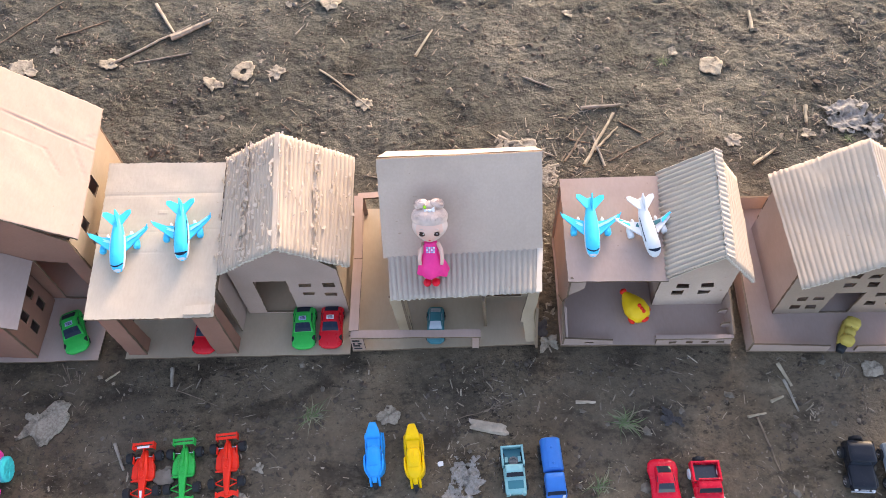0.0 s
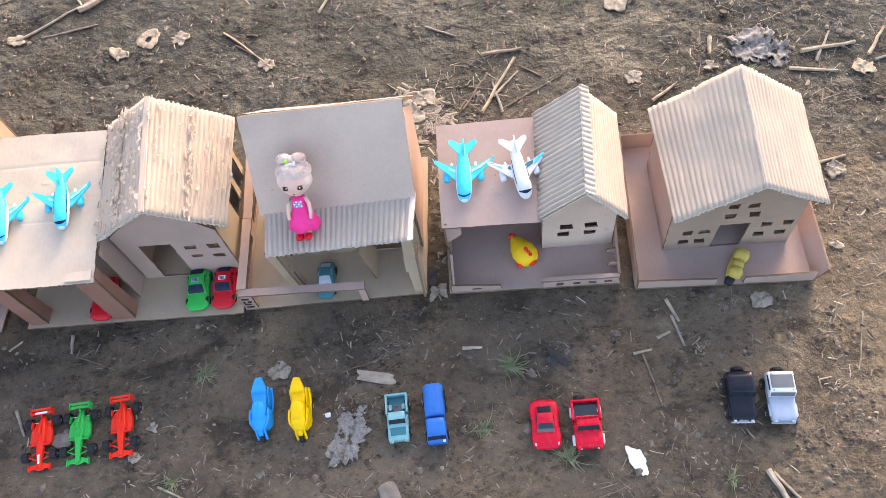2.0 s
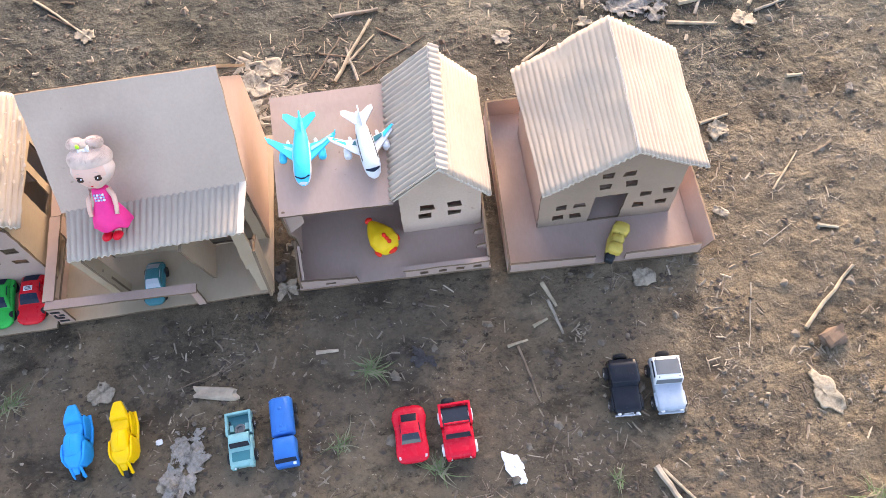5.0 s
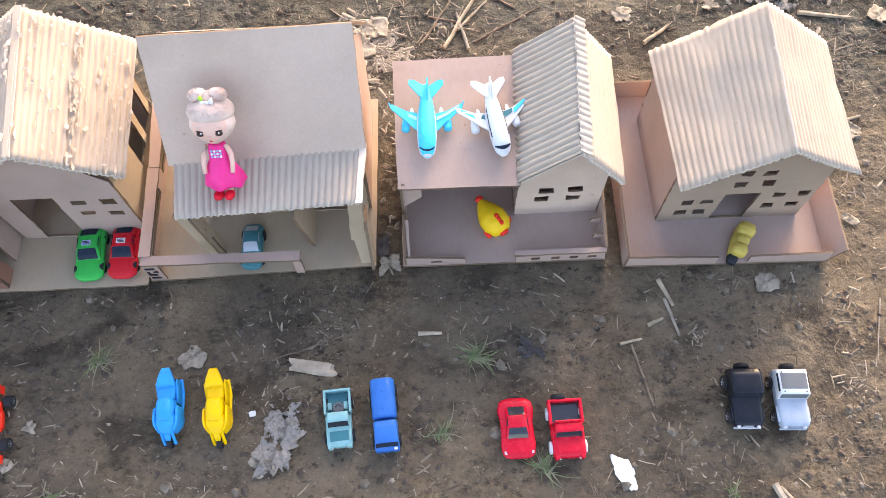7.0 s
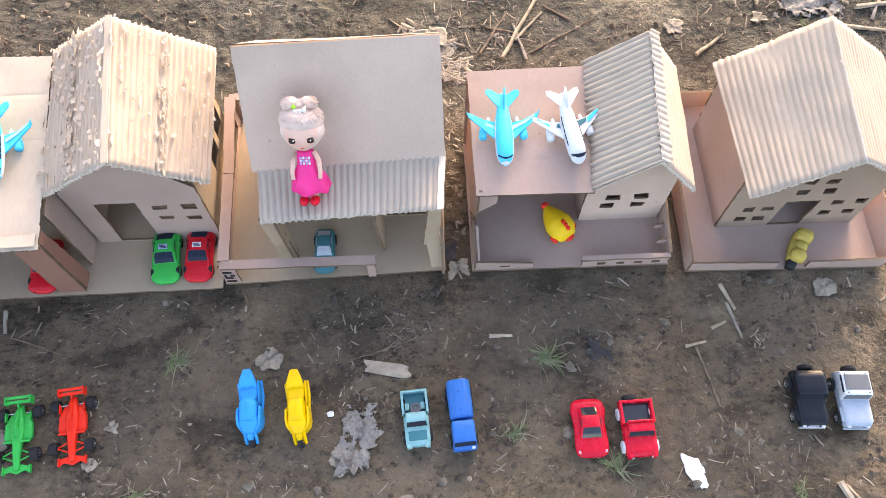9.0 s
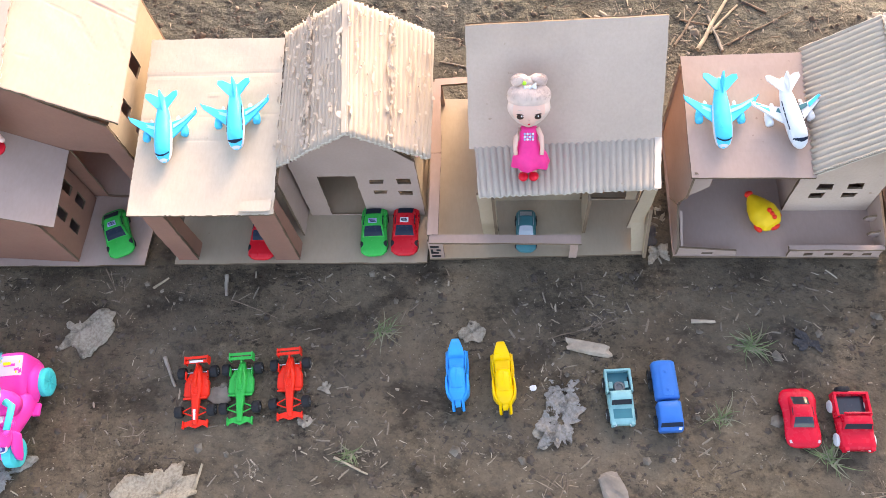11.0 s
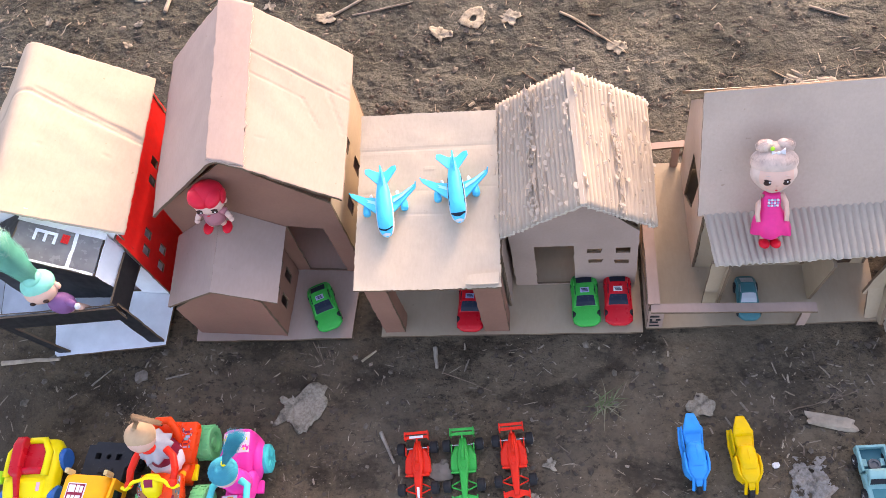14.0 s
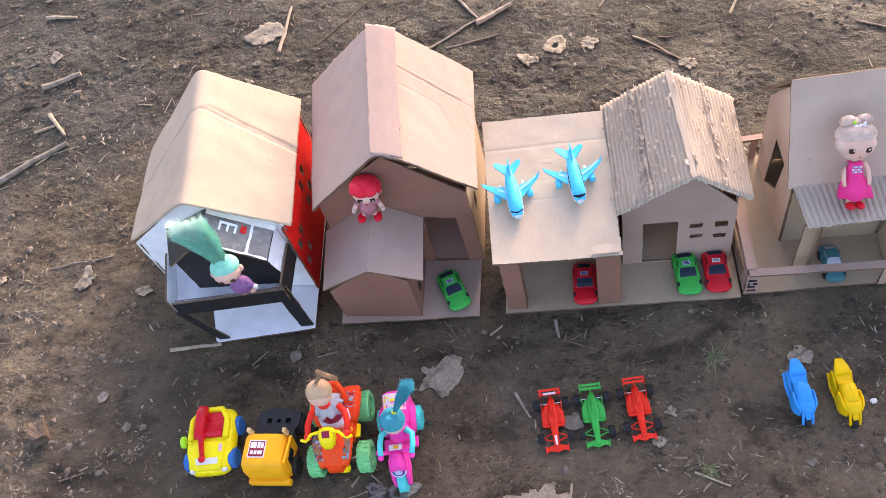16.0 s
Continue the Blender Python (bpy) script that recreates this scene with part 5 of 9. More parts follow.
def pickup(at, rz, paint_mat, bed_mat, label, L=0.082, W=0.039, rims=CHROME, spare=True, size=0.86):
    c = thing("toy_pickup", at, label, "toy pickup", "toy cars", rz, size=size)
    h = L / 2
    body = [(-h, 0, W * 0.42, 0.007, 0.020, 6), (-h * 0.9, 0, W * 0.47, 0.006, 0.023, 6), (h * 0.05, 0, W * 0.48, 0.006, 0.025, 6), (h * 0.12, 0, W * 0.47, 0.006, 0.014, 6), (h, 0, W * 0.47, 0.006, 0.014, 6)]
    part("body", loft(body, 24), paint_mat, c, smooth=True)
    cab = [(-h * 0.36, 0, W * 0.43, 0.02, 0.025, 6), (-h * 0.18, 0, W * 0.40, 0.02, 0.036, 6), (h * 0.12, 0, W * 0.39, 0.02, 0.036, 6), (h * 0.18, 0, W * 0.42, 0.02, 0.027, 6)]
    part("cabin", loft(cab, 24), paint_mat, c, smooth=True)
    part("windscreen", patch(cab, -h * 0.34, -h * 0.21, 50, 130), GLASS_DARK, c)
    for sx in (-1, 1):
        part("bed_side", box(sx * W * 0.46 - 0.0018, h * 0.14, 0.012, sx * W * 0.46 + 0.0018, h, 0.027, 0.0008), paint_mat, c)
        for yy in (-0.30, 0.29):
            wheel(c, sx * W * (0.46 if spare else 0.47), yy * L, 0.0095 if spare else 0.0086, 0.0095 if spare else 0.0086, 0.008 if spare else 0.0065, RUBBER if spare else rims, rims)
        part("headlight", lathe([(0.0028, 0.0), (0.0028, -0.0016), (0.001, -0.002)], 10, "Y"), PALE_PRINT, c).location = (sx * W * 0.32, -h, 0.016)
        part("front_post", box(sx * W * 0.36 - 0.003, -h - 0.002, 0.008, sx * W * 0.36 + 0.003, -h * 0.88, 0.022, 0.001), paint_mat, c)
    part("tailgate", box(-W * 0.44, h - 0.0035, 0.012, W * 0.44, h, 0.027, 0.0008), paint_mat, c)
    part("bed_floor", box(-W * 0.44, h * 0.16, 0.0142, W * 0.44, h - 0.0037, 0.0155), bed_mat, c)
    part("bonnet_print", patch(body, -h * 0.82, -h * 0.48, 68, 110, 0.0005), TEAL_DARK if spare else paint_mat, c)
    if not spare:
        part("spare_wheel", lathe([(0.003, 0), (0.009, 0), (0.010, 0.002), (0.010, 0.005), (0.009, 0.007), (0.003, 0.007)], 16, "Y"), RUBBER, c).location = (-W * 0.16, h, 0.020)
        part("light_bar", box(-W * 0.38, h * 0.13, 0.0355, W * 0.38, h * 0.19, 0.039, 0.0008), paint_mat, c)
    if spare:
        part("spare_wheel", lathe([(0.003, 0), (0.008, 0), (0.009, 0.002), (0.008, 0.005), (0.005, 0.005), (0.0045, 0.003)], 16, "Z"), GREY_PLASTIC, c).location = (0.001, h * 0.36, 0.0155)
        for sx in (-1, 1):
            part("side_box", box(sx * W * 0.3 - 0.003, h * 0.3, 0.0155, sx * W * 0.3 + 0.003, h * 0.56, 0.021, 0.001), paint_mat, c)
    return c


def tanker(at, rz):
    c = thing("toy_tanker_truck", at, "blue plastic toy tanker truck with ribbed tank", "toy truck", "toy cars", rz, size=0.88)
    L, W = 0.100, 0.036
    h = L / 2
    tank = [(-h * 0.14, 0, W * 0.40, 0.014, 0.036, 2.6), (-h * 0.10, 0, W * 0.48, 0.011, 0.040, 2.6), (h * 0.94, 0, W * 0.48, 0.011, 0.040, 2.6), (h, 0, W * 0.40, 0.015, 0.035, 2.6)]
    part("tank", loft(tank), TRUCK_BLUE, c, smooth=True)
    part("tank_walkway", patch(tank, -h * 0.06, h * 0.92, 72, 108, 0.0012), TRUCK_BLUE, c)
    for y in (0.1, 0.62):
        part("hatch", lathe([(0.0028, 0), (0.0028, 0.0012), (0.001, 0.0018)], 10, "Z"), TRUCK_BLUE, c).location = (0.0, h * y, 0.0408)
    cab = [(-h, 0, W * 0.45, 0.008, 0.024, 6), (-h * 0.93, 0, W * 0.48, 0.007, 0.028, 6), (-h * 0.80, 0, W * 0.46, 0.007, 0.037, 6), (-h * 0.26, 0, W * 0.46, 0.007, 0.039, 6), (-h * 0.21, 0, W * 0.44, 0.008, 0.036, 6)]
    part("cab", loft(cab, 24), TRUCK_BLUE, c, smooth=True)
    part("windscreen", patch(cab, -h * 0.92, -h * 0.83, 48, 132), GLASS_BLUE, c)
    part("badge", patch(cab, -h * 0.998, -h * 0.94, 60, 80, 0.0008), PALE_PRINT, c)
    part("chassis", box(-W * 0.3, -h * 0.4, 0.006, W * 0.3, h * 0.9, 0.013, 0.001), TRUCK_BLUE, c)
    for sx in (-1, 1):
        for yy in (-0.33, 0.20, 0.36):
            wheel(c, sx * W * 0.44, yy * L, 0.009, 0.009, 0.008, RUBBER, GREY_PLASTIC)


def racer(at, rz, mat, label, stripe=None):
    """An open-wheel racing car, front wing towards -y."""
    c = thing("toy_racing_car", at, label, "toy racing car", "open-wheel toy racing cars", rz, size=0.94)
    tub = [(-0.046, 0, 0.0035, 0.005, 0.009, 3), (-0.030, 0, 0.0048, 0.005, 0.013, 3), (-0.012, 0, 0.0062, 0.004, 0.016, 3), (0.000, 0, 0.0085, 0.004, 0.017, 3), (0.012, 0, 0.009, 0.004, 0.018, 3), (0.030, 0, 0.006, 0.004, 0.016, 3), (0.040, 0, 0.004, 0.005, 0.012, 3)]
    part("body", loft(tub), mat, c, smooth=True)
    part("engine_cover", loft([(0.006, 0, 0.003, 0.016, 0.019, 2.4), (0.010, 0, 0.0034, 0.014, 0.025, 2.4), (0.030, 0, 0.0024, 0.012, 0.018, 2.4), (0.038, 0, 0.001, 0.012, 0.014, 2.4)], 12), mat, c, smooth=True)
    part("cockpit", lathe([(0.0001, 0.0), (0.0040, 0.0), (0.0046, 0.0018), (0.0036, 0.0016), (0.0030, 0.0004)], 14, "Z"), mat, c).matrix_basis = pose(0, 0.000, 0.0162) @ Matrix.Diagonal((1, 1.6, 1, 1))
    for sx in (-1, 1):
        pod = [(-0.010, sx * 0.010, 0.004, 0.004, 0.010, 3.5), (-0.004, sx * 0.0125, 0.0062, 0.004, 0.013, 3.5), (0.014, sx * 0.012, 0.0060, 0.004, 0.0135, 3.5), (0.028, sx * 0.008, 0.004, 0.004, 0.011, 3.5)]
        part("sidepod", loft(pod, 14), mat, c, smooth=True)
        part("fin", box(sx * 0.016 - 0.0006, 0.018, 0.010, sx * 0.016 + 0.0006, 0.030, 0.017, 0.0003), mat, c)
        for y in (-0.027, 0.030):
            wheel(c, sx * 0.0235, y, 0.0085, 0.0085, 0.0105, RUBBER, GREY_PLASTIC)
        for ya, yb in ((-0.020, -0.027), (-0.034, -0.028)):
            part("suspension_arm", tube([(sx * 0.004, ya, 0.009), (sx * 0.019, yb, 0.0085)], 0.001, 6), mat, c)
        part("rear_axle", tube([(sx * 0.004, 0.030, 0.0085), (sx * 0.020, 0.030, 0.0085)], 0.0008, 6), CHROME, c)
        part("wing_end", box(sx * 0.0165 - 0.0008, 0.040, 0.010, sx * 0.0165 + 0.0008, 0.051, 0.023, 0.0003), mat, c)
        part("wing_end", box(sx * 0.0175 - 0.0008, -0.051, 0.003, sx * 0.0175 + 0.0008, -0.040, 0.009, 0.0003), mat, c)
    part("front_wing", slab([(-0.0175, -0.050, 0.006), (-0.010, -0.047, 0.006), (0.0, -0.051, 0.0065), (0.010, -0.047, 0.006), (0.0175, -0.050, 0.006), (0.0175, -0.042, 0.006), (0.006, -0.039, 0.0065), (-0.006, -0.039, 0.0065), (-0.0175, -0.042, 0.006)], (), 0.0015), mat, c)
    part("cross_wing", box(-0.0175, -0.011, 0.0125, 0.0175, -0.0085, 0.0142, 0.0004), mat, c)
    part("rear_wing", box(-0.0165, 0.0405, 0.0185, 0.0165, 0.045, 0.020, 0.0005), mat, c)
    part("rear_wing", box(-0.0165, 0.0465, 0.0205, 0.0165, 0.0505, 0.022, 0.0005), mat, c)
    part("rear_wing_print", box(-0.010, 0.0412, 0.0201, 0.010, 0.0445, 0.0205), stripe or mat, c)
    part("wing_strut", box(-0.001, 0.036, 0.010, 0.001, 0.046, 0.019, 0.0003), mat, c)
    if stripe:
        part("stripe", patch(tub, -0.040, -0.026, 78, 102, 0.0005), stripe, c)


def motorbike(at, rz, mat, label):
    """A slim one-colour toy motorbike, front towards -y."""
    c = thing("toy_motorbike", at, label, "toy motorbike", "slim toy motorbikes", rz)
    c.scale = (0.98, 0.83, 0.90)
    part("chassis", loft([(0.040, 0, 0.0045, 0.014, 0.036, 3), (0.026, 0, 0.0070, 0.009, 0.036, 3), (0.0, 0, 0.0090, 0.005, 0.034, 3), (-0.030, 0, 0.0085, 0.006, 0.032, 3)], 16), mat, c, smooth=True)
    part("tail_cowl", loft([(0.0520, 0, 0.0044, 0.041, 0.0445, 5), (0.0500, 0, 0.0054, 0.039, 0.0470, 5), (0.0360, 0, 0.0098, 0.034, 0.0480, 5), (0.0250, 0, 0.0118, 0.030, 0.0455, 5), (0.0235, 0, 0.0118, 0.030, 0.0425, 5), (0.0220, 0, 0.0114, 0.030, 0.0410, 5)], 20, 2), mat, c, smooth=True)
    part("seat", loft([(0.0230, 0, 0.0112, 0.026, 0.0410, 4), (0.0140, 0, 0.0104, 0.026, 0.0385, 4), (0.0070, 0, 0.0094, 0.026, 0.0390, 4), (0.0040, 0, 0.0086, 0.026, 0.0400, 4)], 18), mat, c, smooth=True)
    part("tank", loft([(0.0085, 0, 0.0060, 0.026, 0.0420, 2.6), (0.0065, 0, 0.0092, 0.022, 0.0465, 2.8), (0.0020, 0, 0.0110, 0.018, 0.0490, 3), (-0.0100, 0, 0.0118, 0.016, 0.0500, 3), (-0.0200, 0, 0.0112, 0.015, 0.0480, 3), (-0.0270, 0, 0.0100, 0.014, 0.0440, 3)], 22), mat, c, smooth=True)
    part("front_cowl", loft([(-0.0180, 0, 0.0128, 0.014, 0.0430, 4), (-0.0330, 0, 0.0124, 0.014, 0.0425, 4), (-0.0400, 0, 0.0088, 0.018, 0.0385, 4), (-0.0440, 0, 0.0066, 0.020, 0.0350, 4)], 20), mat, c, smooth=True)
    part("tank_ridge", tube([(0.0, 0.001, 0.0488), (0.0, -0.010, 0.0500), (0.0, -0.021, 0.0474)], 0.0011, 6, ends=0.5), mat, c)
    for sx in (-1, 1):
        part("side_panel", loft([(-0.0030, sx * 0.0128, 0.0010, 0.012, 0.0350, 4), (-0.0080, sx * 0.0138, 0.0018, 0.008, 0.0410, 4), (-0.0220, sx * 0.0140, 0.0022, 0.006, 0.0420, 4), (-0.0320, sx * 0.0130, 0.0020, 0.009, 0.0400, 4), (-0.0415, sx * 0.0085, 0.0014, 0.016, 0.0360, 4)], 12), mat, c, smooth=True)
        part("rear_panel", loft([(0.0360, sx * 0.0118, 0.0008, 0.020, 0.0350, 4), (0.0300, sx * 0.0126, 0.0014, 0.012, 0.0400, 4), (0.0160, sx * 0.0118, 0.0016, 0.008, 0.0330, 4), (0.0020, sx * 0.0112, 0.0012, 0.008, 0.0280, 4)], 12), mat, c, smooth=True)
        part("exhaust", tube([(sx * 0.0120, -0.006, 0.0085), (sx * 0.0135, 0.018, 0.0100), (sx * 0.0125, 0.040, 0.0180)], 0.0026, 10), mat, c)
        part("fork", tube([(sx * 0.0064, -0.040, 0.034), (sx * 0.0066, -0.050, 0.020), (sx * 0.0064, -0.0545, 0.0115)], 0.0021, 8), mat, c)
        part("foot_peg", tube([(sx * 0.009, 0.004, 0.010), (sx * 0.0150, 0.004, 0.008)], 0.0014, 6), GREY_PLASTIC, c)
    part("front_mudguard", loft([(-0.0520, 0, 0.0030, 0.020, 0.0245, 3), (-0.0480, 0, 0.0042, 0.022, 0.0300, 3), (-0.0420, 0, 0.0044, 0.024, 0.0330, 3)], 12), mat, c, smooth=True)
    for y in (-0.050, 0.034):
        w = part("wheel", lathe([(0.006, -0.003), (0.0105, -0.003), (0.0115, 0), (0.0105, 0.003), (0.006, 0.003)], 18), RUBBER, c)
        w.location = (0, y, 0.0115)
        part("rim", lathe([(0.006, -0.0025), (0.003, -0.0032), (0.003, 0.0032), (0.006, 0.0025)], 14), mat, w)


def plane(at, rz, mat, label, wing_print=None, tilt=3.0):
    """An airliner, nose towards -y, standing with its tail a little up."""
    c = thing("toy_airplane", at, label, "toy airplane", "toy airplanes on the flat roofs", rz, rx=tilt, size=0.955)
    f = [(-0.0495, 0, 0.0020, 0.007, 0.010, 2), (-0.0480, 0, 0.0055, 0.0045, 0.0135, 2), (-0.0435, 0, 0.0088, 0.0032, 0.0180, 2), (-0.036, 0, 0.0108, 0.003, 0.0222, 2), (-0.026, 0, 0.0116, 0.003, 0.0250, 2), (-0.008, 0, 0.0116, 0.004, 0.0262, 2), (0.014, 0, 0.0104, 0.006, 0.0260, 2), (0.030, 0, 0.0078, 0.011, 0.0255, 2), (0.042, 0, 0.0048, 0.016, 0.0250, 2), (0.050, 0, 0.0022, 0.0200, 0.0245, 2)]
    part("fuselage", loft(f, 26, 4), mat, c, smooth=True)
    part("belly", patch(f, -0.0494, 0.012, 164, 376, 0.0007, 16, 12), WHITE, c, "white underside")
    part("chin", patch(f, -0.0494, -0.0474, 20, 160, 0.0008, 12, 3), WHITE, c, "white chin below the cockpit")
    # the cockpit band bows down at its middle
    bm = bmesh.new()
    for k in range(12):
        a = 26 + 128 * k / 12
        dip = 0.0060 * (1 - ((a + 5.3 - 90) / 64) ** 2)
        thick = 0.0008 + (0.0030 if mat is WHITE or "dark" in label else 0.0006) * (1 - ((a + 5.3 - 90) / 64) ** 2)
        patch(f, -0.0388 - dip, -0.0388 - dip + thick, a, a + 128 / 12, 0.0011, 1, 2, bm)
    part("cockpit_window", bm, GLASS_BLUE, c, "dark curved cockpit window")
    for a0, a1 in ((22, 28), (152, 158)) if mat is WHITE or "dark" in label else ():
        for k in range(5):
            part("cabin_window", patch(f, -0.026 + 0.0088 * k, -0.0185 + 0.0088 * k, a0, a1, 0.0006, 2, 2), GLASS_BLUE, c)
    for sx in (-1, 1):
        w = slab([(sx * 0.007, -0.016, 0.0105), (sx * 0.018, -0.007, 0.0115), (sx * 0.030, 0.004, 0.0135), (sx * 0.0455, 0.0175, 0.0168), (sx * 0.0472, 0.0225, 0.0170), (sx * 0.0440, 0.0235, 0.0166), (sx * 0.026, 0.0150, 0.0132), (sx * 0.008, 0.0125, 0.0105)], (), 0.0026)
        wing = part("wing", w, mat, c)
        if wing_print:
            part("wing_print", slab([(sx * 0.0125, 0.0030, 0.0126), (sx * 0.024, 0.0085, 0.0139), (sx * 0.025, 0.0135, 0.0139), (sx * 0.0125, 0.0110, 0.0126)], (), 0.0012), TEAL_DARK, wing, "teal print")
            part("wing_stripe", slab([(sx * 0.026, 0.0060, 0.0145), (sx * 0.043, 0.0190, 0.0178), (sx * 0.041, 0.0215, 0.0176), (sx * 0.026, 0.0125, 0.0145)], (), 0.0012), SKY, wing)
        else:
            part("wing_stripe", slab([(sx * 0.013, 0.0020, 0.0126), (sx * 0.028, 0.0090, 0.0147), (sx * 0.0430, 0.0195, 0.0176), (sx * 0.0415, 0.0215, 0.0176), (sx * 0.027, 0.0130, 0.0147), (sx * 0.013, 0.0075, 0.0126)], (), 0.0012), SKY_PALE, wing)
        part("winglet", tube([(sx * 0.0458, 0.021, 0.0165), (sx * 0.0480, 0.0245, 0.0215)], 0.0012, 6, ends=0.6), mat, wing)
        eng = [(-0.0085, sx * 0.027, 0.0046, 0.001, 0.0105, 2), (-0.0055, sx * 0.027, 0.0056, 0.0, 0.0116, 2), (0.003, sx * 0.027, 0.0050, 0.001, 0.0110, 2), (0.010, sx * 0.027, 0.0028, 0.003, 0.0094, 2)]
        part("engine", loft(eng, 16), mat, c, smooth=True)
        part("flap_fairing", loft([(0.010, sx * 0.019, 0.0018, 0.007, 0.0115, 2.5), (0.0185, sx * 0.019, 0.0026, 0.007, 0.0125, 2.5), (0.0215, sx * 0.019, 0.0014, 0.008, 0.0115, 2.5)], 10), WHITE, c, smooth=True)
        part("tailplane", slab([(sx * 0.001, 0.026, 0.0215), (sx * 0.008, 0.031, 0.0228), (sx * 0.0225, 0.0480, 0.0262), (sx * 0.0220, 0.0540, 0.0262), (sx * 0.016, 0.0545, 0.0248), (sx * 0.006, 0.0490, 0.0222), (sx * 0.001, 0.0480, 0.0215)], (), 0.0022), mat, c)
        part("wheel", lathe([(0.002, -0.0015), (0.004, -0.0015), (0.004, 0.0015), (0.002, 0.0015)], 12), WHITE, c).location = (sx * 0.012, 0.006, 0.0032)
    part("fin", slab([(0.0010, 0.022, 0.024), (0.0010, 0.040, 0.038), (0.0010, 0.050, 0.0385), (0.0010, 0.048, 0.022)], (), 0.0020), mat, c)
    part("nose_wheel", lathe([(0.0015, -0.0012), (0.003, -0.0012), (0.003, 0.0012), (0.0015, 0.0012)], 12), WHITE, c).location = (0, -0.034, 0.0030)


# ---------------------------------------------------------------- toys in their places
g = on_ground
racer((-0.316, 0.4005, g(-0.316, 0.40)), 6, ORANGE_RED, "red plastic open-wheel toy racing car with white stripes", PALE_PRINT)
racer((-0.2555, 0.4065, g(-0.2555, 0.407)), 5, GREEN, "green plastic open-wheel toy racing car")
racer((-0.1895, 0.4145, g(-0.1895, 0.4145)), 6, ORANGE_RED, "orange-red plastic open-wheel toy racing car")
motorbike((0.036, 0.427, g(0.036, 0.427)), 4, BLUE, "small blue plastic toy motorbike")
motorbike((0.096, 0.424, g(0.096, 0.424)), 5, YELLOW, "small yellow plastic toy motorbike")
pickup((0.245, 0.403, g(0.245, 0.403)), 4, TEAL_PAINT, TEAL_DARK, "teal metal toy pickup with spare wheel in its bed")
tanker((0.3025, 0.4035, g(0.3025, 0.4035)), 4)
toy_car((0.4645, 0.381, g(0.4645, 0.381)), 1, RED_DEEP, "red metal toy sports car with dark windows", GLASS_DARK, L=0.074, W=0.043, hb=0.0175, hc=0.0265, rims=CHROME, nose=0.9, boxy=2.5, cab=(-0.20, 0.36), lights=True, cabin=0.37, hips=0.53)
pickup((0.525, 0.3765, g(0.525, 0.3765)), 1, RED_DEEP, GLASS_DARK, "red metal toy pickup with white wheels", L=0.076, W=0.046, rims=WHITE, spare=False, size=0.92)
jeep((0.7490, 0.404, g(0.7490, 0.404)), -3, BLACK_GLOSS, BLACK_GLOSS, "glossy black metal toy jeep with white rims", None, rims=CHROME, grille=CHROME)
jeep((0.8050, 0.400, g(0.8050, 0.400)), -3, SILVER_BLUE, WHITE, "silver-blue toy jeep with white roof", GREY_PLASTIC, rims=CHROME, grille=SILVER_BLUE)
toy_car((-0.474, 0.634, 0.0165), 24, GREEN, "green plastic toy car parked in the open doorway", GLASS_BLUE, sticker=LILAC_PRINT)
toy_car((-0.2545, 0.636, 0.0065), -1, RED, "red plastic toy car under the carport roof", GLASS_BLUE, sticker=LILAC_PRINT)
toy_car((-0.0915, 0.642, 0.0065), 3, GREEN, "green plastic toy car parked before the gabled house", GLASS_BLUE, sticker=LILAC_PRINT)
toy_car((-0.046, 0.643, 0.0065), 0, RED, "red plastic toy car with a white sticker", GLASS_BLUE, sticker=PALE_PRINT)
toy_car((0.127, 0.641, 0.0065), 0, TEAL_DARK, "small dark teal toy car under the veranda", SILVER_BLUE, L=0.066, W=0.030)
plane((-0.3530, 0.7075, 0.1705), 9, SKY, "sky-blue plastic toy airplane with white belly")
plane((-0.2565, 0.7250, 0.1725), 8, SKY, "sky-blue plastic toy airplane with dark cockpit")
plane((0.3705, 0.7245, 0.1625), -1, SKY, "sky-blue plastic toy airplane on the brown porch roof")
plane((0.4545, 0.7215, 0.1635), 9, WHITE, "white toy airplane with blue wing print", SKY)


# ---------------------------------------------------------------- big toys at the left end
ORANGE = paint("orange_plastic", (0.93, 0.070, 0.010), 0.30)
AMBER = paint("amber_plastic", (0.95, 0.43, 0.015), 0.36)
LEMON = paint("lemon_plastic", (0.90, 0.74, 0.010), 0.33)
MINT = paint("mint_green_plastic", (0.15, 0.60, 0.25), 0.45)
PINK = paint("hot_pink_plastic", (0.94, 0.06, 0.41), 0.34)
TURQ = paint("turquoise_plastic", (0.03, 0.57, 0.58), 0.4)
LIME = paint("lime_plastic", (0.35, 0.72, 0.04), 0.4)
CHASSIS = paint("black_plastic", (0.02, 0.023, 0.028), 0.5, 0.15)
PINK_PRINT = paint("pink_sticker", (0.75, 0.42, 0.5), 0.5)
MAROON_PRINT = paint("maroon_sticker", (0.28, 0.02, 0.05), 0.5)
SKIN = paint("doll_vinyl", (0.72, 0.45, 0.36), 0.5, 0.04)
SKIN_PALE = paint("pale_doll_vinyl", (0.72, 0.49, 0.42), 0.5, 0.04)
BLONDE = paint("blonde_doll_hair", (0.52, 0.345, 0.21), 0.6, 0.14)
PALE_HAIR = paint("cream_doll_hair", (0.64, 0.485, 0.415), 0.5, 0.16)
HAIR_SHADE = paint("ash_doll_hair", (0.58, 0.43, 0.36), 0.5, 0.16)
MINT_HAIR = paint("mint_doll_hair", (0.20, 0.62, 0.49), 0.6, 0.14)
MINT_TIPS = paint("pale_mint_doll_hair", (0.60, 0.80, 0.72), 0.6, 0.1)
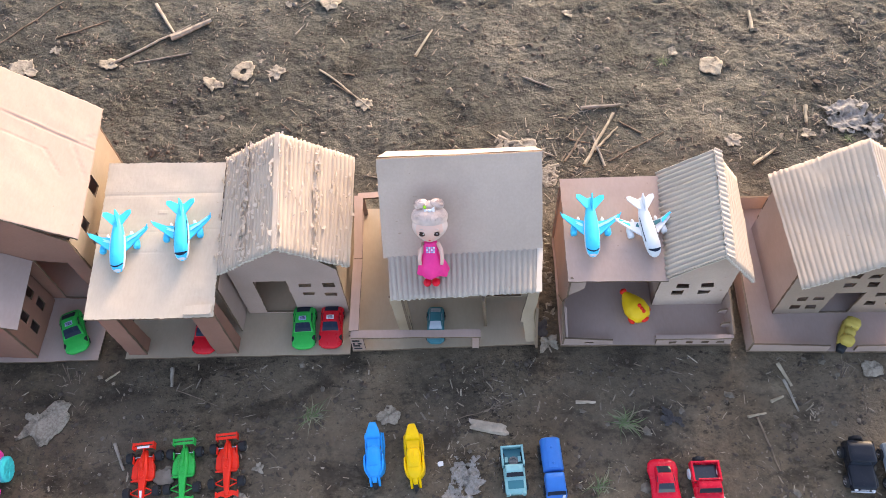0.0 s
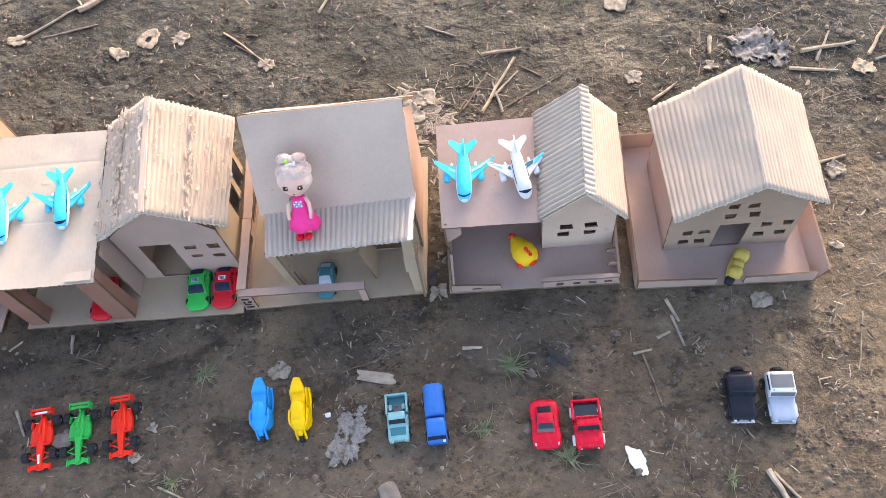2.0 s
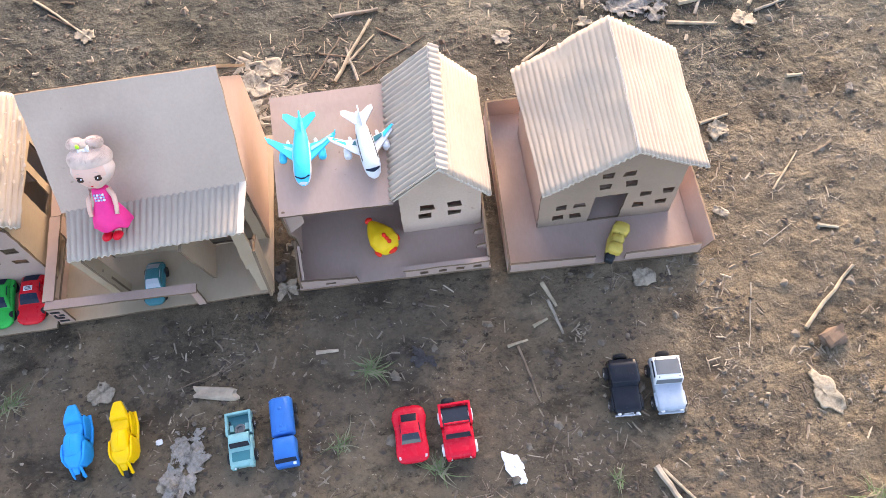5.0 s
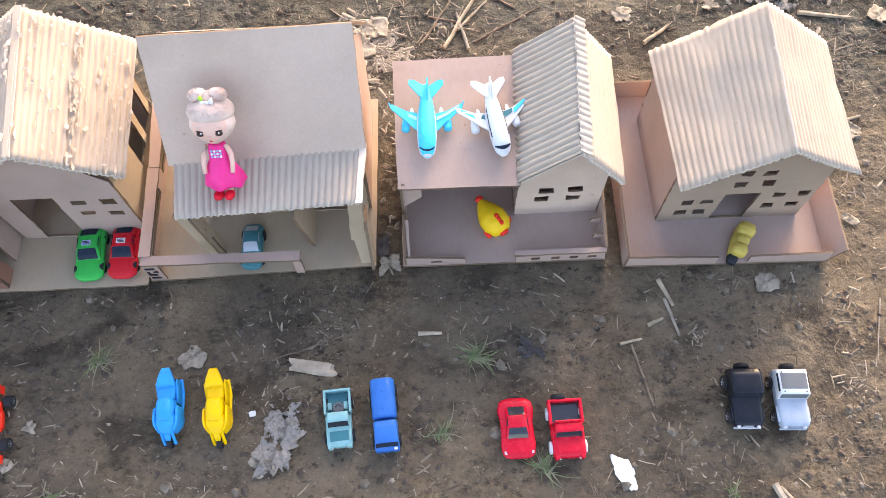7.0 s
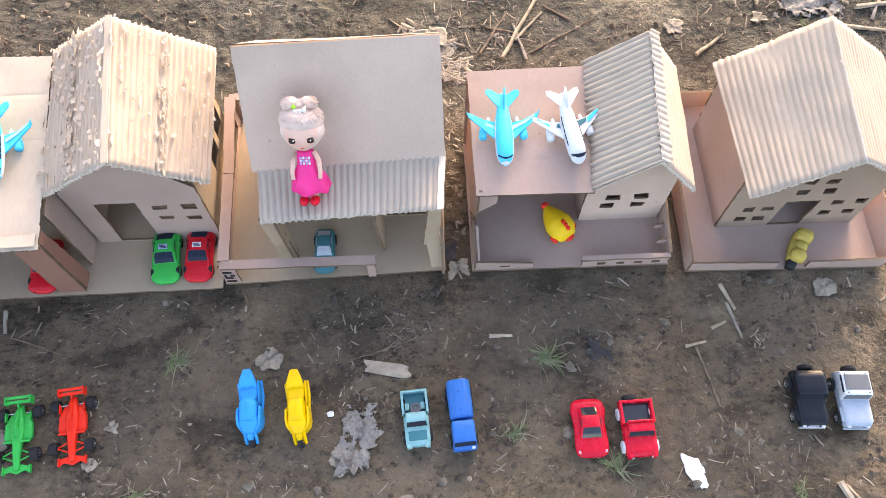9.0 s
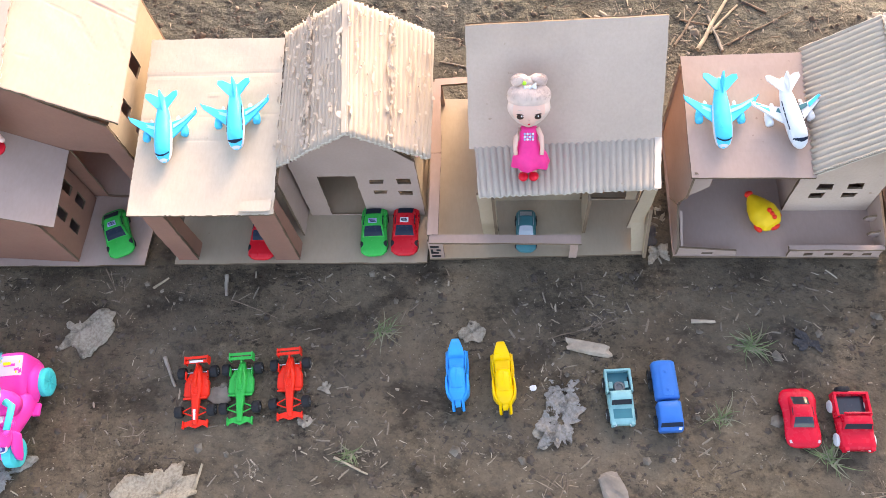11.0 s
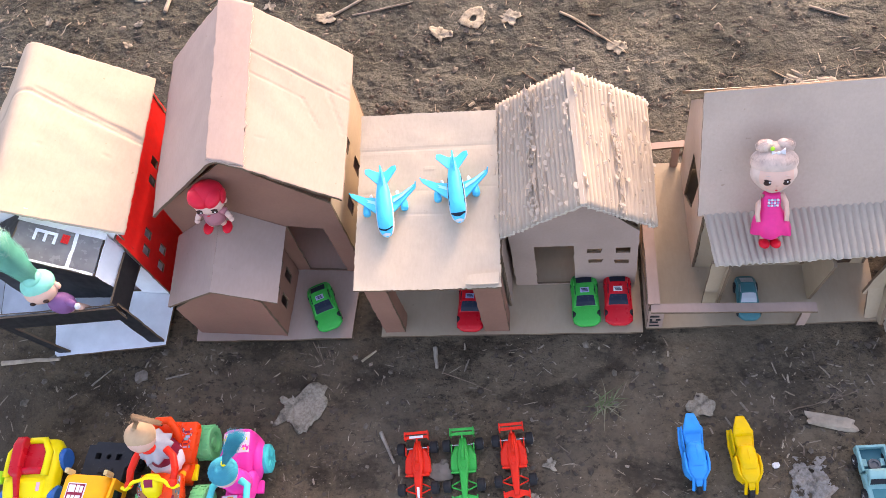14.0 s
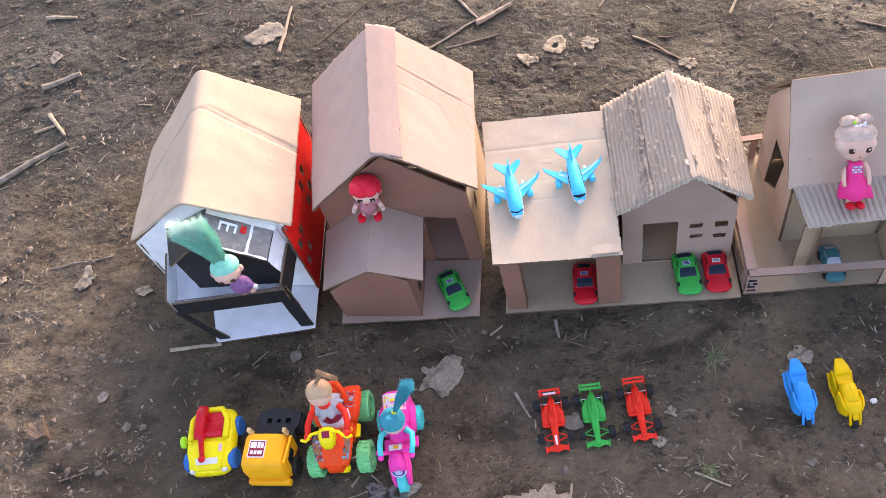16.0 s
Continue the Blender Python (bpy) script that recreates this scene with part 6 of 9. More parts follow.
TEAL_HAIR = paint("teal_doll_hair", (0.03, 0.36, 0.46), 0.6, 0.15)
RED_HAIR = paint("red_doll_hair", (0.74, 0.02, 0.045), 0.4, 0.08)
DRESS_PINK = paint("pink_doll_dress", (0.85, 0.04, 0.24), 0.5, 0.08)
DRESS_ROSE = paint("rose_doll_dress", (0.42, 0.17, 0.20), 0.6, 0.08)
DRESS_VIOLET = paint("violet_doll_dress", (0.24, 0.11, 0.27), 0.6, 0.1)
DRESS_GREY = paint("grey_white_doll_dress", (0.36, 0.37, 0.42), 0.7, 0.1)
SHOE_RED = paint("red_doll_shoe", (0.68, 0.012, 0.03), 0.35)
DARK_EYE = paint("dark_print", (0.045, 0.022, 0.016), 0.3)


def lumpy_wheel(root, x, y, z, r, w, tyre, hub):
    """A fat moulded wheel with tread lugs and a hollow hub."""
    bm = lathe([(r * 0.55, -w * 0.30), (r * 0.62, -w / 2), (r * 0.9, -w / 2), (r * 0.97, -w * 0.36), (r * 0.97, w * 0.36), (r * 0.9, w / 2), (r * 0.62, w / 2), (r * 0.55, w * 0.30)], 24)
    for k in range(18):
        a = 2 * math.pi * k / 18
        for s in (-1, 1):
            b = bmesh.ops.create_cube(bm, size=1)
            m = Matrix.Rotation(a + s * 0.08, 4, "X") @ Matrix.Translation((s * w * 0.26, 0, r * 0.975)) @ Matrix.Diagonal((w * 0.36, r * 0.13, r * 0.07, 1))
            bmesh.ops.transform(bm, matrix=m, verts=b["verts"])
    t = part("wheel", bm, tyre, root)
    t.location = (x, y, z)
    part("hub", lathe([(r * 0.56, -w * 0.3), (r * 0.56, w * 0.3), (r * 0.3, w * 0.34), (r * 0.26, w * 0.46), (r * 0.08, w * 0.46)] if x > 0 else [(r * 0.08, -w * 0.46), (r * 0.26, -w * 0.46), (r * 0.3, -w * 0.34), (r * 0.56, -w * 0.3), (r * 0.56, w * 0.3)], 16), hub, t)


def scribble(name, secs, y0, y1, a0, a1, root, seed, tones):
    """A bright sticker of tangled marks that follows a body's skin."""
    st = part(name, patch(secs, y0, y1, a0, a1, 0.0006, 6, 5), tones[0], root, "colourful tangled print")
    rng = random.Random(seed)
    for m in tones[1:]:
        bm = bmesh.new()
        for _ in range(15):
            y, a = rng.uniform(y0, y1 - (y1 - y0) * 0.12), rng.uniform(a0, a1 - (a1 - a0) * 0.12)
            patch(secs, y, y + (y1 - y0) * rng.uniform(0.03, 0.11), a, a + (a1 - a0) * rng.uniform(0.03, 0.12), 0.0009 + 0.0003 * rng.random(), 2, 1, bm)
        part("print_marks", bm, m, st)


def quad_bike():
    c = thing("toy_quad_bike", (-0.636, 0.378, g(-0.636, 0.378)), "orange plastic toy quad bike with mint green wheels", "toy quad bike", rz=4, size=0.96)
    mix = (paint("sticker_olive_base", (0.38, 0.15, 0.07), 0.45, 0.3), TEAL_DARK, TEAL_PAINT, LILAC_PRINT, MAROON_PRINT)
    # wedge-shaped cowl that narrows to a snout, with flat shoulders over the front wheels
    front = [(-0.067, 0.000, 0.011, 0.034, 0.046, 3.2), (-0.062, 0.000, 0.014, 0.030, 0.055, 3.2), (-0.052, 0.001, 0.019, 0.026, 0.068, 3.0), (-0.036, 0.002, 0.022, 0.024, 0.079, 2.8), (-0.022, 0.002, 0.019, 0.024, 0.085, 2.8), (-0.012, 0.002, 0.013, 0.024, 0.080, 2.8)]
    part("front_cowl", loft(front, 24, 4), ORANGE, c, smooth=True)
    part("snout_plate", patch(front, -0.063, -0.030, 74, 106, 0.0010, 6, 6), ORANGE, c)
    for sx in (-1, 1):
        guard = [(-0.062, sx * 0.016, 0.006, 0.044, 0.053, 4), (-0.050, sx * 0.019, 0.009, 0.052, 0.064, 4), (-0.030, sx * 0.0215, 0.0105, 0.058, 0.073, 4), (-0.012, sx * 0.020, 0.009, 0.058, 0.073, 4)]
        part("front_mudguard", loft(guard, 18, 3), ORANGE, c, smooth=True)
        scribble("guard_print", guard, -0.056, -0.014, 42, 138, c, 3 + sx, mix)
        wing = [(0.006, sx * 0.024, 0.008, 0.046, 0.058, 5), (0.018, sx * 0.027, 0.011, 0.050, 0.068, 5), (0.050, sx * 0.029, 0.0125, 0.054, 0.073, 5), (0.058, sx * 0.029, 0.0115, 0.056, 0.073, 5)]
        part("rear_mudguard", loft(wing, 18, 3), ORANGE, c, smooth=True)
        scribble("mudguard_print", wing, 0.020, 0.052, 74, 112, c, 9 + sx, (ORANGE, LILAC_PRINT, TEAL_PAINT, MAROON_PRINT))
        part("foot_rest", box(sx * 0.029 - 0.006, -0.012, 0.030, sx * 0.029 + 0.005, 0.010, 0.036, 0.002), LEMON, c)
        part("side_panel", loft([(-0.016, sx * 0.017, 0.009, 0.022, 0.058, 4), (0.004, sx * 0.020, 0.009, 0.022, 0.052, 4), (0.020, sx * 0.020, 0.008, 0.024, 0.056, 4)], 14), ORANGE, c, smooth=True)
        lumpy_wheel(c, 0.0425 if sx > 0 else -0.0365, -0.041, 0.0245, 0.0245, 0.021, MINT, MINT)
        lumpy_wheel(c, sx * 0.0370, 0.043, 0.0245, 0.0245, 0.023, MINT, MINT)
        part("grip", tube([(sx * 0.026, -0.033, 0.098), (sx * 0.033, -0.036, 0.094), (sx * 0.040, -0.033, 0.093)], 0.0030, 8, ends=0.8), LEMON, c)
    part("bolt", lathe([(0.0045, 0), (0.0045, 0.002), (0.002, 0.003)], 12, "Z"), AMBER, c).location = (0.026, -0.010, 0.060)
    part("tail", loft([(-0.004, 0, 0.014, 0.026, 0.054, 3.5), (0.016, 0, 0.017, 0.026, 0.050, 3.5), (0.034, 0, 0.019, 0.028, 0.056, 3.5), (0.056, 0, 0.020, 0.034, 0.066, 3.5), (0.062, 0, 0.017, 0.040, 0.066, 3.5)]), ORANGE, c, smooth=True)
    part("seat_back", tube([(-0.018, 0.028, 0.062), (-0.016, 0.046, 0.082), (-0.008, 0.056, 0.090), (0.008, 0.056, 0.090), (0.016, 0.046, 0.082), (0.018, 0.028, 0.062)], 0.0058, 12), ORANGE, c, "rounded rim of the seat", smooth=True)
    part("axle", tube([(-0.040, -0.041, 0.0245), (0.046, -0.041, 0.0245)], 0.0016), CHROME, c)
    part("axle", tube([(-0.042, 0.043, 0.0245), (0.042, 0.043, 0.0245)], 0.0016), CHROME, c)
    part("bumper", box(0.000, -0.066, 0.026, 0.020, -0.054, 0.037, 0.004), LEMON, c)
    part("handlebar", tube([(-0.030, -0.034, 0.097), (-0.022, -0.028, 0.099), (-0.010, -0.026, 0.100), (0.010, -0.026, 0.100), (0.020, -0.028, 0.099), (0.028, -0.034, 0.097)], 0.0026), LEMON, c, smooth=True)
    head = [(-0.046, 0.0, 0.006, 0.078, 0.086, 2.6), (-0.040, 0.0, 0.0115, 0.076, 0.096, 2.6), (-0.030, 0.0, 0.0135, 0.078, 0.103, 2.6), (-0.022, 0.0, 0.0120, 0.082, 0.103, 2.6), (-0.018, 0.0, 0.009, 0.086, 0.099, 2.6)]
    part("steering_head", loft(head, 20, 3), LEMON, c, smooth=True)
    part("steering_print", patch(head, -0.036, -0.027, 66, 106, 0.0007), MAROON_PRINT, c, "small dark print")


def pink_bike():
    c = thing("toy_trike", (-0.5445, 0.368, g(-0.5445, 0.368)), "hot pink plastic toy trike with turquoise wheels", "toy trike", rz=6, size=0.96)
    rear = [(0.006, 0.000, 0.016, 0.014, 0.040, 4), (0.016, 0.000, 0.019, 0.012, 0.054, 4), (0.034, 0.001, 0.0205, 0.012, 0.064, 5), (0.054, 0.002, 0.0220, 0.012, 0.070, 5), (0.062, 0.002, 0.0215, 0.016, 0.070, 5), (0.066, 0.002, 0.018, 0.020, 0.066, 5)]
    part("rear_body", loft(rear, 24, 3), PINK, c, smooth=True)
    st = part("sticker", patch(rear, 0.034, 0.060, 52, 128, 0.0008, 8, 4), paint("white_sticker_rose", (0.72, 0.60, 0.62), 0.5), c, "white sticker with pink and yellow print")
    rng = random.Random(31)
    for m in (PINK, LEMON):
        bm = bmesh.new()
        for _ in range(8):
            y, a = rng.uniform(0.036, 0.054), rng.uniform(55, 118)
            patch(rear, y, y + rng.uniform(0.002, 0.005), a, a + rng.uniform(3, 9), 0.0012, 2, 1, bm)
        part("print_marks", bm, m, st)
    mid = [(-0.046, 0.002, 0.012, 0.034, 0.062, 3), (-0.030, 0.003, 0.016, 0.026, 0.068, 3), (-0.014, 0.004, 0.017, 0.018, 0.060, 3), (0.000, 0.004, 0.018, 0.014, 0.048, 3), (0.014, 0.004, 0.021, 0.012, 0.046, 3)]
    part("front_body", loft(mid, 22, 3), PINK, c, smooth=True)
    cowl = [(-0.0635, 0.004, 0.0118, 0.050, 0.070, 2.2), (-0.060, 0.004, 0.0134, 0.047, 0.0745, 2.2), (-0.052, 0.004, 0.0138, 0.045, 0.0765, 2.2), (-0.040, 0.003, 0.0130, 0.044, 0.0750, 2.2), (-0.034, 0.003, 0.010, 0.048, 0.070, 2.2)]
    part("headlamp_cowl", loft(cowl, 24, 4), PINK, c, smooth=True)
    lamp = part("headlamp", lathe([(0.0135, -0.004), (0.0140, 0.0005), (0.0128, 0.0018), (0.0112, 0.0008), (0.0104, 0.0012)], 26, "Z"), PALE_PRINT, c, "round pale headlamp ring")
    lamp.matrix_basis = pose(0.004, -0.0625, 0.0605, 68) @ Matrix.Diagonal((0.88, 0.88, 1, 1))
    part("lens", lathe([(0.0110, 0.0006), (0.0108, 0.0014), (0.0080, 0.0020)], 22, "Z"), paint("violet_lens", (0.08, 0.07, 0.30), 0.3), lamp, "violet lens ring")
    part("lens_middle", lathe([(0.0078, 0.0018), (0.004, 0.0030), (0.001, 0.0034)], 18, "Z"), paint("pale_lens", (0.42, 0.50, 0.68), 0.3), lamp, "pale middle of the lens")
    part("tank_plate", box(-0.010, -0.036, 0.066, 0.016, -0.024, 0.0735, 0.003), PINK, c)
    ts = part("tank_sticker", box(-0.007, -0.0345, 0.0733, 0.013, -0.0255, 0.0742), PALE_PRINT, c, "small printed sticker")
    part("print_marks", box(0.000, -0.0325, 0.0740, 0.008, -0.0275, 0.0747), AMBER, ts)
    for sx in (-1, 1):
        arch = [(0.008, sx * 0.0205, 0.004, 0.018, 0.034, 3), (0.018, sx * 0.0225, 0.0060, 0.020, 0.046, 3), (0.036, sx * 0.0230, 0.0070, 0.022, 0.052, 3), (0.050, sx * 0.0225, 0.0060, 0.020, 0.046, 3), (0.060, sx * 0.0205, 0.004, 0.020, 0.036, 3)]
        part("mudguard", loft(arch, 16, 3), PINK, c, smooth=True)
        w = part("wheel", lathe([(0.004, -0.005), (0.015, -0.006), (0.020, -0.004), (0.020, 0.004), (0.015, 0.006), (0.004, 0.005)], 24), TURQ, c)
        w.location = (sx * 0.0295, 0.036, 0.020)
        for k in range(6):
            part("spoke", box(-0.0064, -0.0012, 0.003, 0.0070, 0.0012, 0.016, 0.0004), TURQ, w).rotation_euler = (2 * math.pi * k / 6, 0, 0)
        fork = [(-0.071, sx * 0.0105 + 0.002, 0.0026, 0.016, 0.028, 3), (-0.064, sx * 0.0112 + 0.002, 0.0038, 0.018, 0.040, 3), (-0.052, sx * 0.0120 + 0.002, 0.0046, 0.026, 0.050, 3), (-0.040, sx * 0.0125 + 0.002, 0.0046, 0.034, 0.056, 3)]
        part("fork_cover", loft(fork, 14, 3), PINK, c, smooth=True)
        part("handlebar", tube([(sx * 0.010 + 0.003, -0.036, 0.072), (sx * 0.022 + 0.003, -0.038, 0.076), (sx * 0.028 + 0.003, -0.036, 0.076)], 0.0036, 10), PINK, c, smooth=True)
        part("foot_rest", box(sx * 0.022 - 0.005, -0.012, 0.016, sx * 0.022 + 0.006, 0.006, 0.023, 0.002), PINK, c)
    w = part("front_wheel", lathe([(0.004, -0.006), (0.014, -0.008), (0.020, -0.006), (0.020, 0.006), (0.014, 0.008), (0.004, 0.006)], 24), TURQ, c)
    w.location = (0.002, -0.060, 0.020)


def beetle():
    c = thing("toy_car", (-0.836, 0.366, g(-0.836, 0.366)), "round yellow plastic toy car with red crane arm and seats", "toy car", rz=4, size=0.91)
    body = [(-0.056, 0, 0.026, 0.010, 0.024, 3), (-0.050, 0, 0.035, 0.007, 0.030, 3), (-0.034, 0, 0.041, 0.006, 0.038, 3), (-0.010, 0, 0.042, 0.006, 0.044, 3), (0.020, 0, 0.042, 0.006, 0.046, 3), (0.044, 0, 0.038, 0.006, 0.042, 3), (0.054, 0, 0.030, 0.010, 0.032, 3)]
    part("body", loft(body, 26), LEMON, c, smooth=True)
    part("seat_well", patch(body, -0.002, 0.044, 55, 116, 0.0012, 10, 6), RED, c, "red seat insert")
    part("seat_back", loft([(-0.002, 0.004, 0.020, 0.040, 0.049, 4), (0.003, 0.004, 0.023, 0.040, 0.054, 4), (0.007, 0.004, 0.022, 0.040, 0.052, 4)], 16), RED_DEEP, c, smooth=True)
    part("body_rim", tube([(-0.030, -0.004, 0.045), (-0.031, 0.030, 0.045), (-0.020, 0.049, 0.042), (0.018, 0.049, 0.042), (0.031, 0.030, 0.045), (0.032, -0.004, 0.046)], 0.0055, 10), LEMON, c, smooth=True)
    part("crane_arm", loft([(-0.036, -0.006, 0.0032, 0.040, 0.046, 5), (-0.008, -0.009, 0.0042, 0.046, 0.054, 5), (-0.002, -0.011, 0.0085, 0.046, 0.060, 5), (0.040, -0.013, 0.0088, 0.044, 0.061, 5), (0.052, -0.013, 0.0080, 0.040, 0.056, 5)], 16), RED, c, "red crane arm", smooth=True)
    part("crane_foot", ball((-0.006, -0.038, 0.044), (0.006, 0.006, 0.005), n=12), RED, c, smooth=True)
    bonnet = [(-0.052, 0, 0.024, 0.026, 0.031, 3), (-0.030, 0, 0.030, 0.030, 0.042, 3), (-0.008, 0, 0.032, 0.030, 0.047, 3)]
    part("bonnet", loft(bonnet, 20), LEMON, c, smooth=True)
    part("number_plate", patch(bonnet, -0.044, -0.035, 55, 125, 0.0008), PALE_PRINT, c, "blank white plate")
    part("cheek_print", patch(bonnet, -0.026, -0.014, 40, 56, 0.0009), PINK_PRINT, c)
    for sx in (-1, 1):
        part("headlight", ball((sx * 0.028, -0.051, 0.024), (0.006, 0.004, 0.005), n=12), PALE_PRINT, c, smooth=True)
        for y in (-0.030, 0.026):
            w = part("wheel", lathe([(0.004, -0.006), (0.014, -0.007), (0.017, -0.004), (0.017, 0.004), (0.014, 0.007), (0.004, 0.006)], 20), TRUCK_BLUE, c)
            w.location = (sx * 0.0385, y, 0.017)
    part("mirror", loft([(-0.010, -0.048, 0.004, 0.028, 0.036, 2.5), (0.000, -0.050, 0.006, 0.026, 0.040, 2.5), (0.008, -0.050, 0.005, 0.028, 0.038, 2.5)], 12), LIME, c, smooth=True)
    part("mirror_stalk", tube([(-0.038, 0, 0.03), (-0.048, 0, 0.032)], 0.003), LIME, c)


def dump_truck():
    c = thing("toy_truck", (-0.733, 0.363, g(-0.733, 0.363)), "amber plastic toy truck cab on a bare black chassis", "toy truck", rz=-2, size=0.93)
    cab = [(-0.060, -0.004, 0.030, 0.014, 0.040, 7), (-0.056, -0.004, 0.035, 0.012, 0.054, 6), (-0.050, -0.004, 0.036, 0.012, 0.064, 6), (-0.042, -0.004, 0.036, 0.012, 0.0675, 6), (-0.006, -0.004, 0.036, 0.012, 0.068, 6), (0.000, -0.004, 0.034, 0.014, 0.066, 6)]
    part("cab", loft(cab, 30), AMBER, c, smooth=True)
    part("bumper", box(-0.038, -0.067, 0.010, 0.034, -0.056, 0.024, 0.003), AMBER, c)
    part("side_frame", slab([(0.0335, -0.052, 0.018), (0.0335, -0.004, 0.018), (0.040, -0.002, 0.064), (0.036, -0.046, 0.064)], [[(0.0345, -0.042, 0.028), (0.0345, -0.014, 0.028), (0.0375, -0.014, 0.056), (0.0365, -0.038, 0.054)]], 0.004), AMBER, c)
    part("side_window", box(0.0305, -0.042, 0.028, 0.0335, -0.014, 0.056, 0.001), GLASS_DARK, c)
    st = part("sticker", box(-0.027, -0.040, 0.0680, 0.001, -0.012, 0.0688), PALE_PRINT, c, "white-edged sticker with maroon print")
    face = part("sticker_print", box(-0.0255, -0.0385, 0.0686, -0.0005, -0.0135, 0.0692), MAROON_PRINT, st)
    bm = bmesh.new()
    for x0, y0, x1, y1 in ((-0.024, -0.025, -0.014, -0.015), (-0.0125, -0.025, -0.0075, -0.015), (-0.0065, -0.025, -0.002, -0.016), (-0.023, -0.035, -0.018, -0.029), (-0.0165, -0.035, -0.012, -0.029), (-0.0105, -0.035, -0.003, -0.029)):
        box(x0, y0, 0.0690, x1, y1, 0.0696, bm=bm)
    part("sticker_bars", bm, PALE_PRINT, st, "pale printed bars")
    plate = [(-0.036, 0.000, 0.036), (0.030, 0.000, 0.036), (0.030, 0.020, 0.036), (0.036, 0.026, 0.036), (0.036, 0.050, 0.036), (0.024, 0.050, 0.036), (0.022, 0.055, 0.036), (-0.024, 0.055, 0.036), (-0.026, 0.050, 0.036), (-0.036, 0.050, 0.036)]
    rnd = [(0.0 + 0.004 * math.cos(a), 0.034 + 0.004 * math.sin(a), 0.036) for a in (k / 10 * 2 * math.pi for k in range(10))]
    sq = lambda x: [(x - 0.0045, 0.030, 0.036), (x + 0.0045, 0.030, 0.036), (x + 0.0045, 0.039, 0.036), (x - 0.0045, 0.039, 0.036)]
    part("chassis", slab(plate, [sq(-0.017), rnd, sq(0.016)], 0.008), CHASSIS, c, "black chassis plate with square holes")
    part("chassis_rail", box(-0.016, -0.050, 0.016, 0.016, 0.052, 0.026, 0.001), CHASSIS, c)
    part("chassis_rib", box(-0.010, 0.010, 0.036, 0.012, 0.018, 0.0385, 0.001), CHASSIS, c)
    for sx in (-1, 1):
        part("stake", box(sx * 0.030 - 0.003, -0.001, 0.060, sx * 0.030 + 0.003, 0.006, 0.078, 0.001), paint("cream_plastic", (0.6, 0.45, 0.22), 0.4), c)
        for y in (-0.034, 0.034):
            wheel(c, sx * 0.034, y, 0.016, 0.016, 0.014, RUBBER, CHASSIS)


# ---------------------------------------------------------------- dolls, each one mesh
def strands(bm, roots, tips, count, width, mat, seed, spread=0.003, bend=(0, 0, 0)):
    """Fine hair from round one place to round another."""
    rng = random.Random(seed)
    before = len(bm.faces)
    for _ in range(count):
        a = Vector(roots[0]) + Vector([rng.uniform(-1, 1) * r for r in roots[1]])
        b = Vector(tips[0]) + Vector([rng.uniform(-1, 1) * r for r in tips[1]])
        mid = (a + b) / 2 + Vector(bend) + Vector([rng.uniform(-spread, spread) for _ in range(3)])
        pts = [a, a * 0.4 + mid * 0.5 + b * 0.1, mid, mid * 0.4 + b * 0.6, b]
        tube(pts, width, 4, bm, 0.25)
    marked(bm, before, mat)


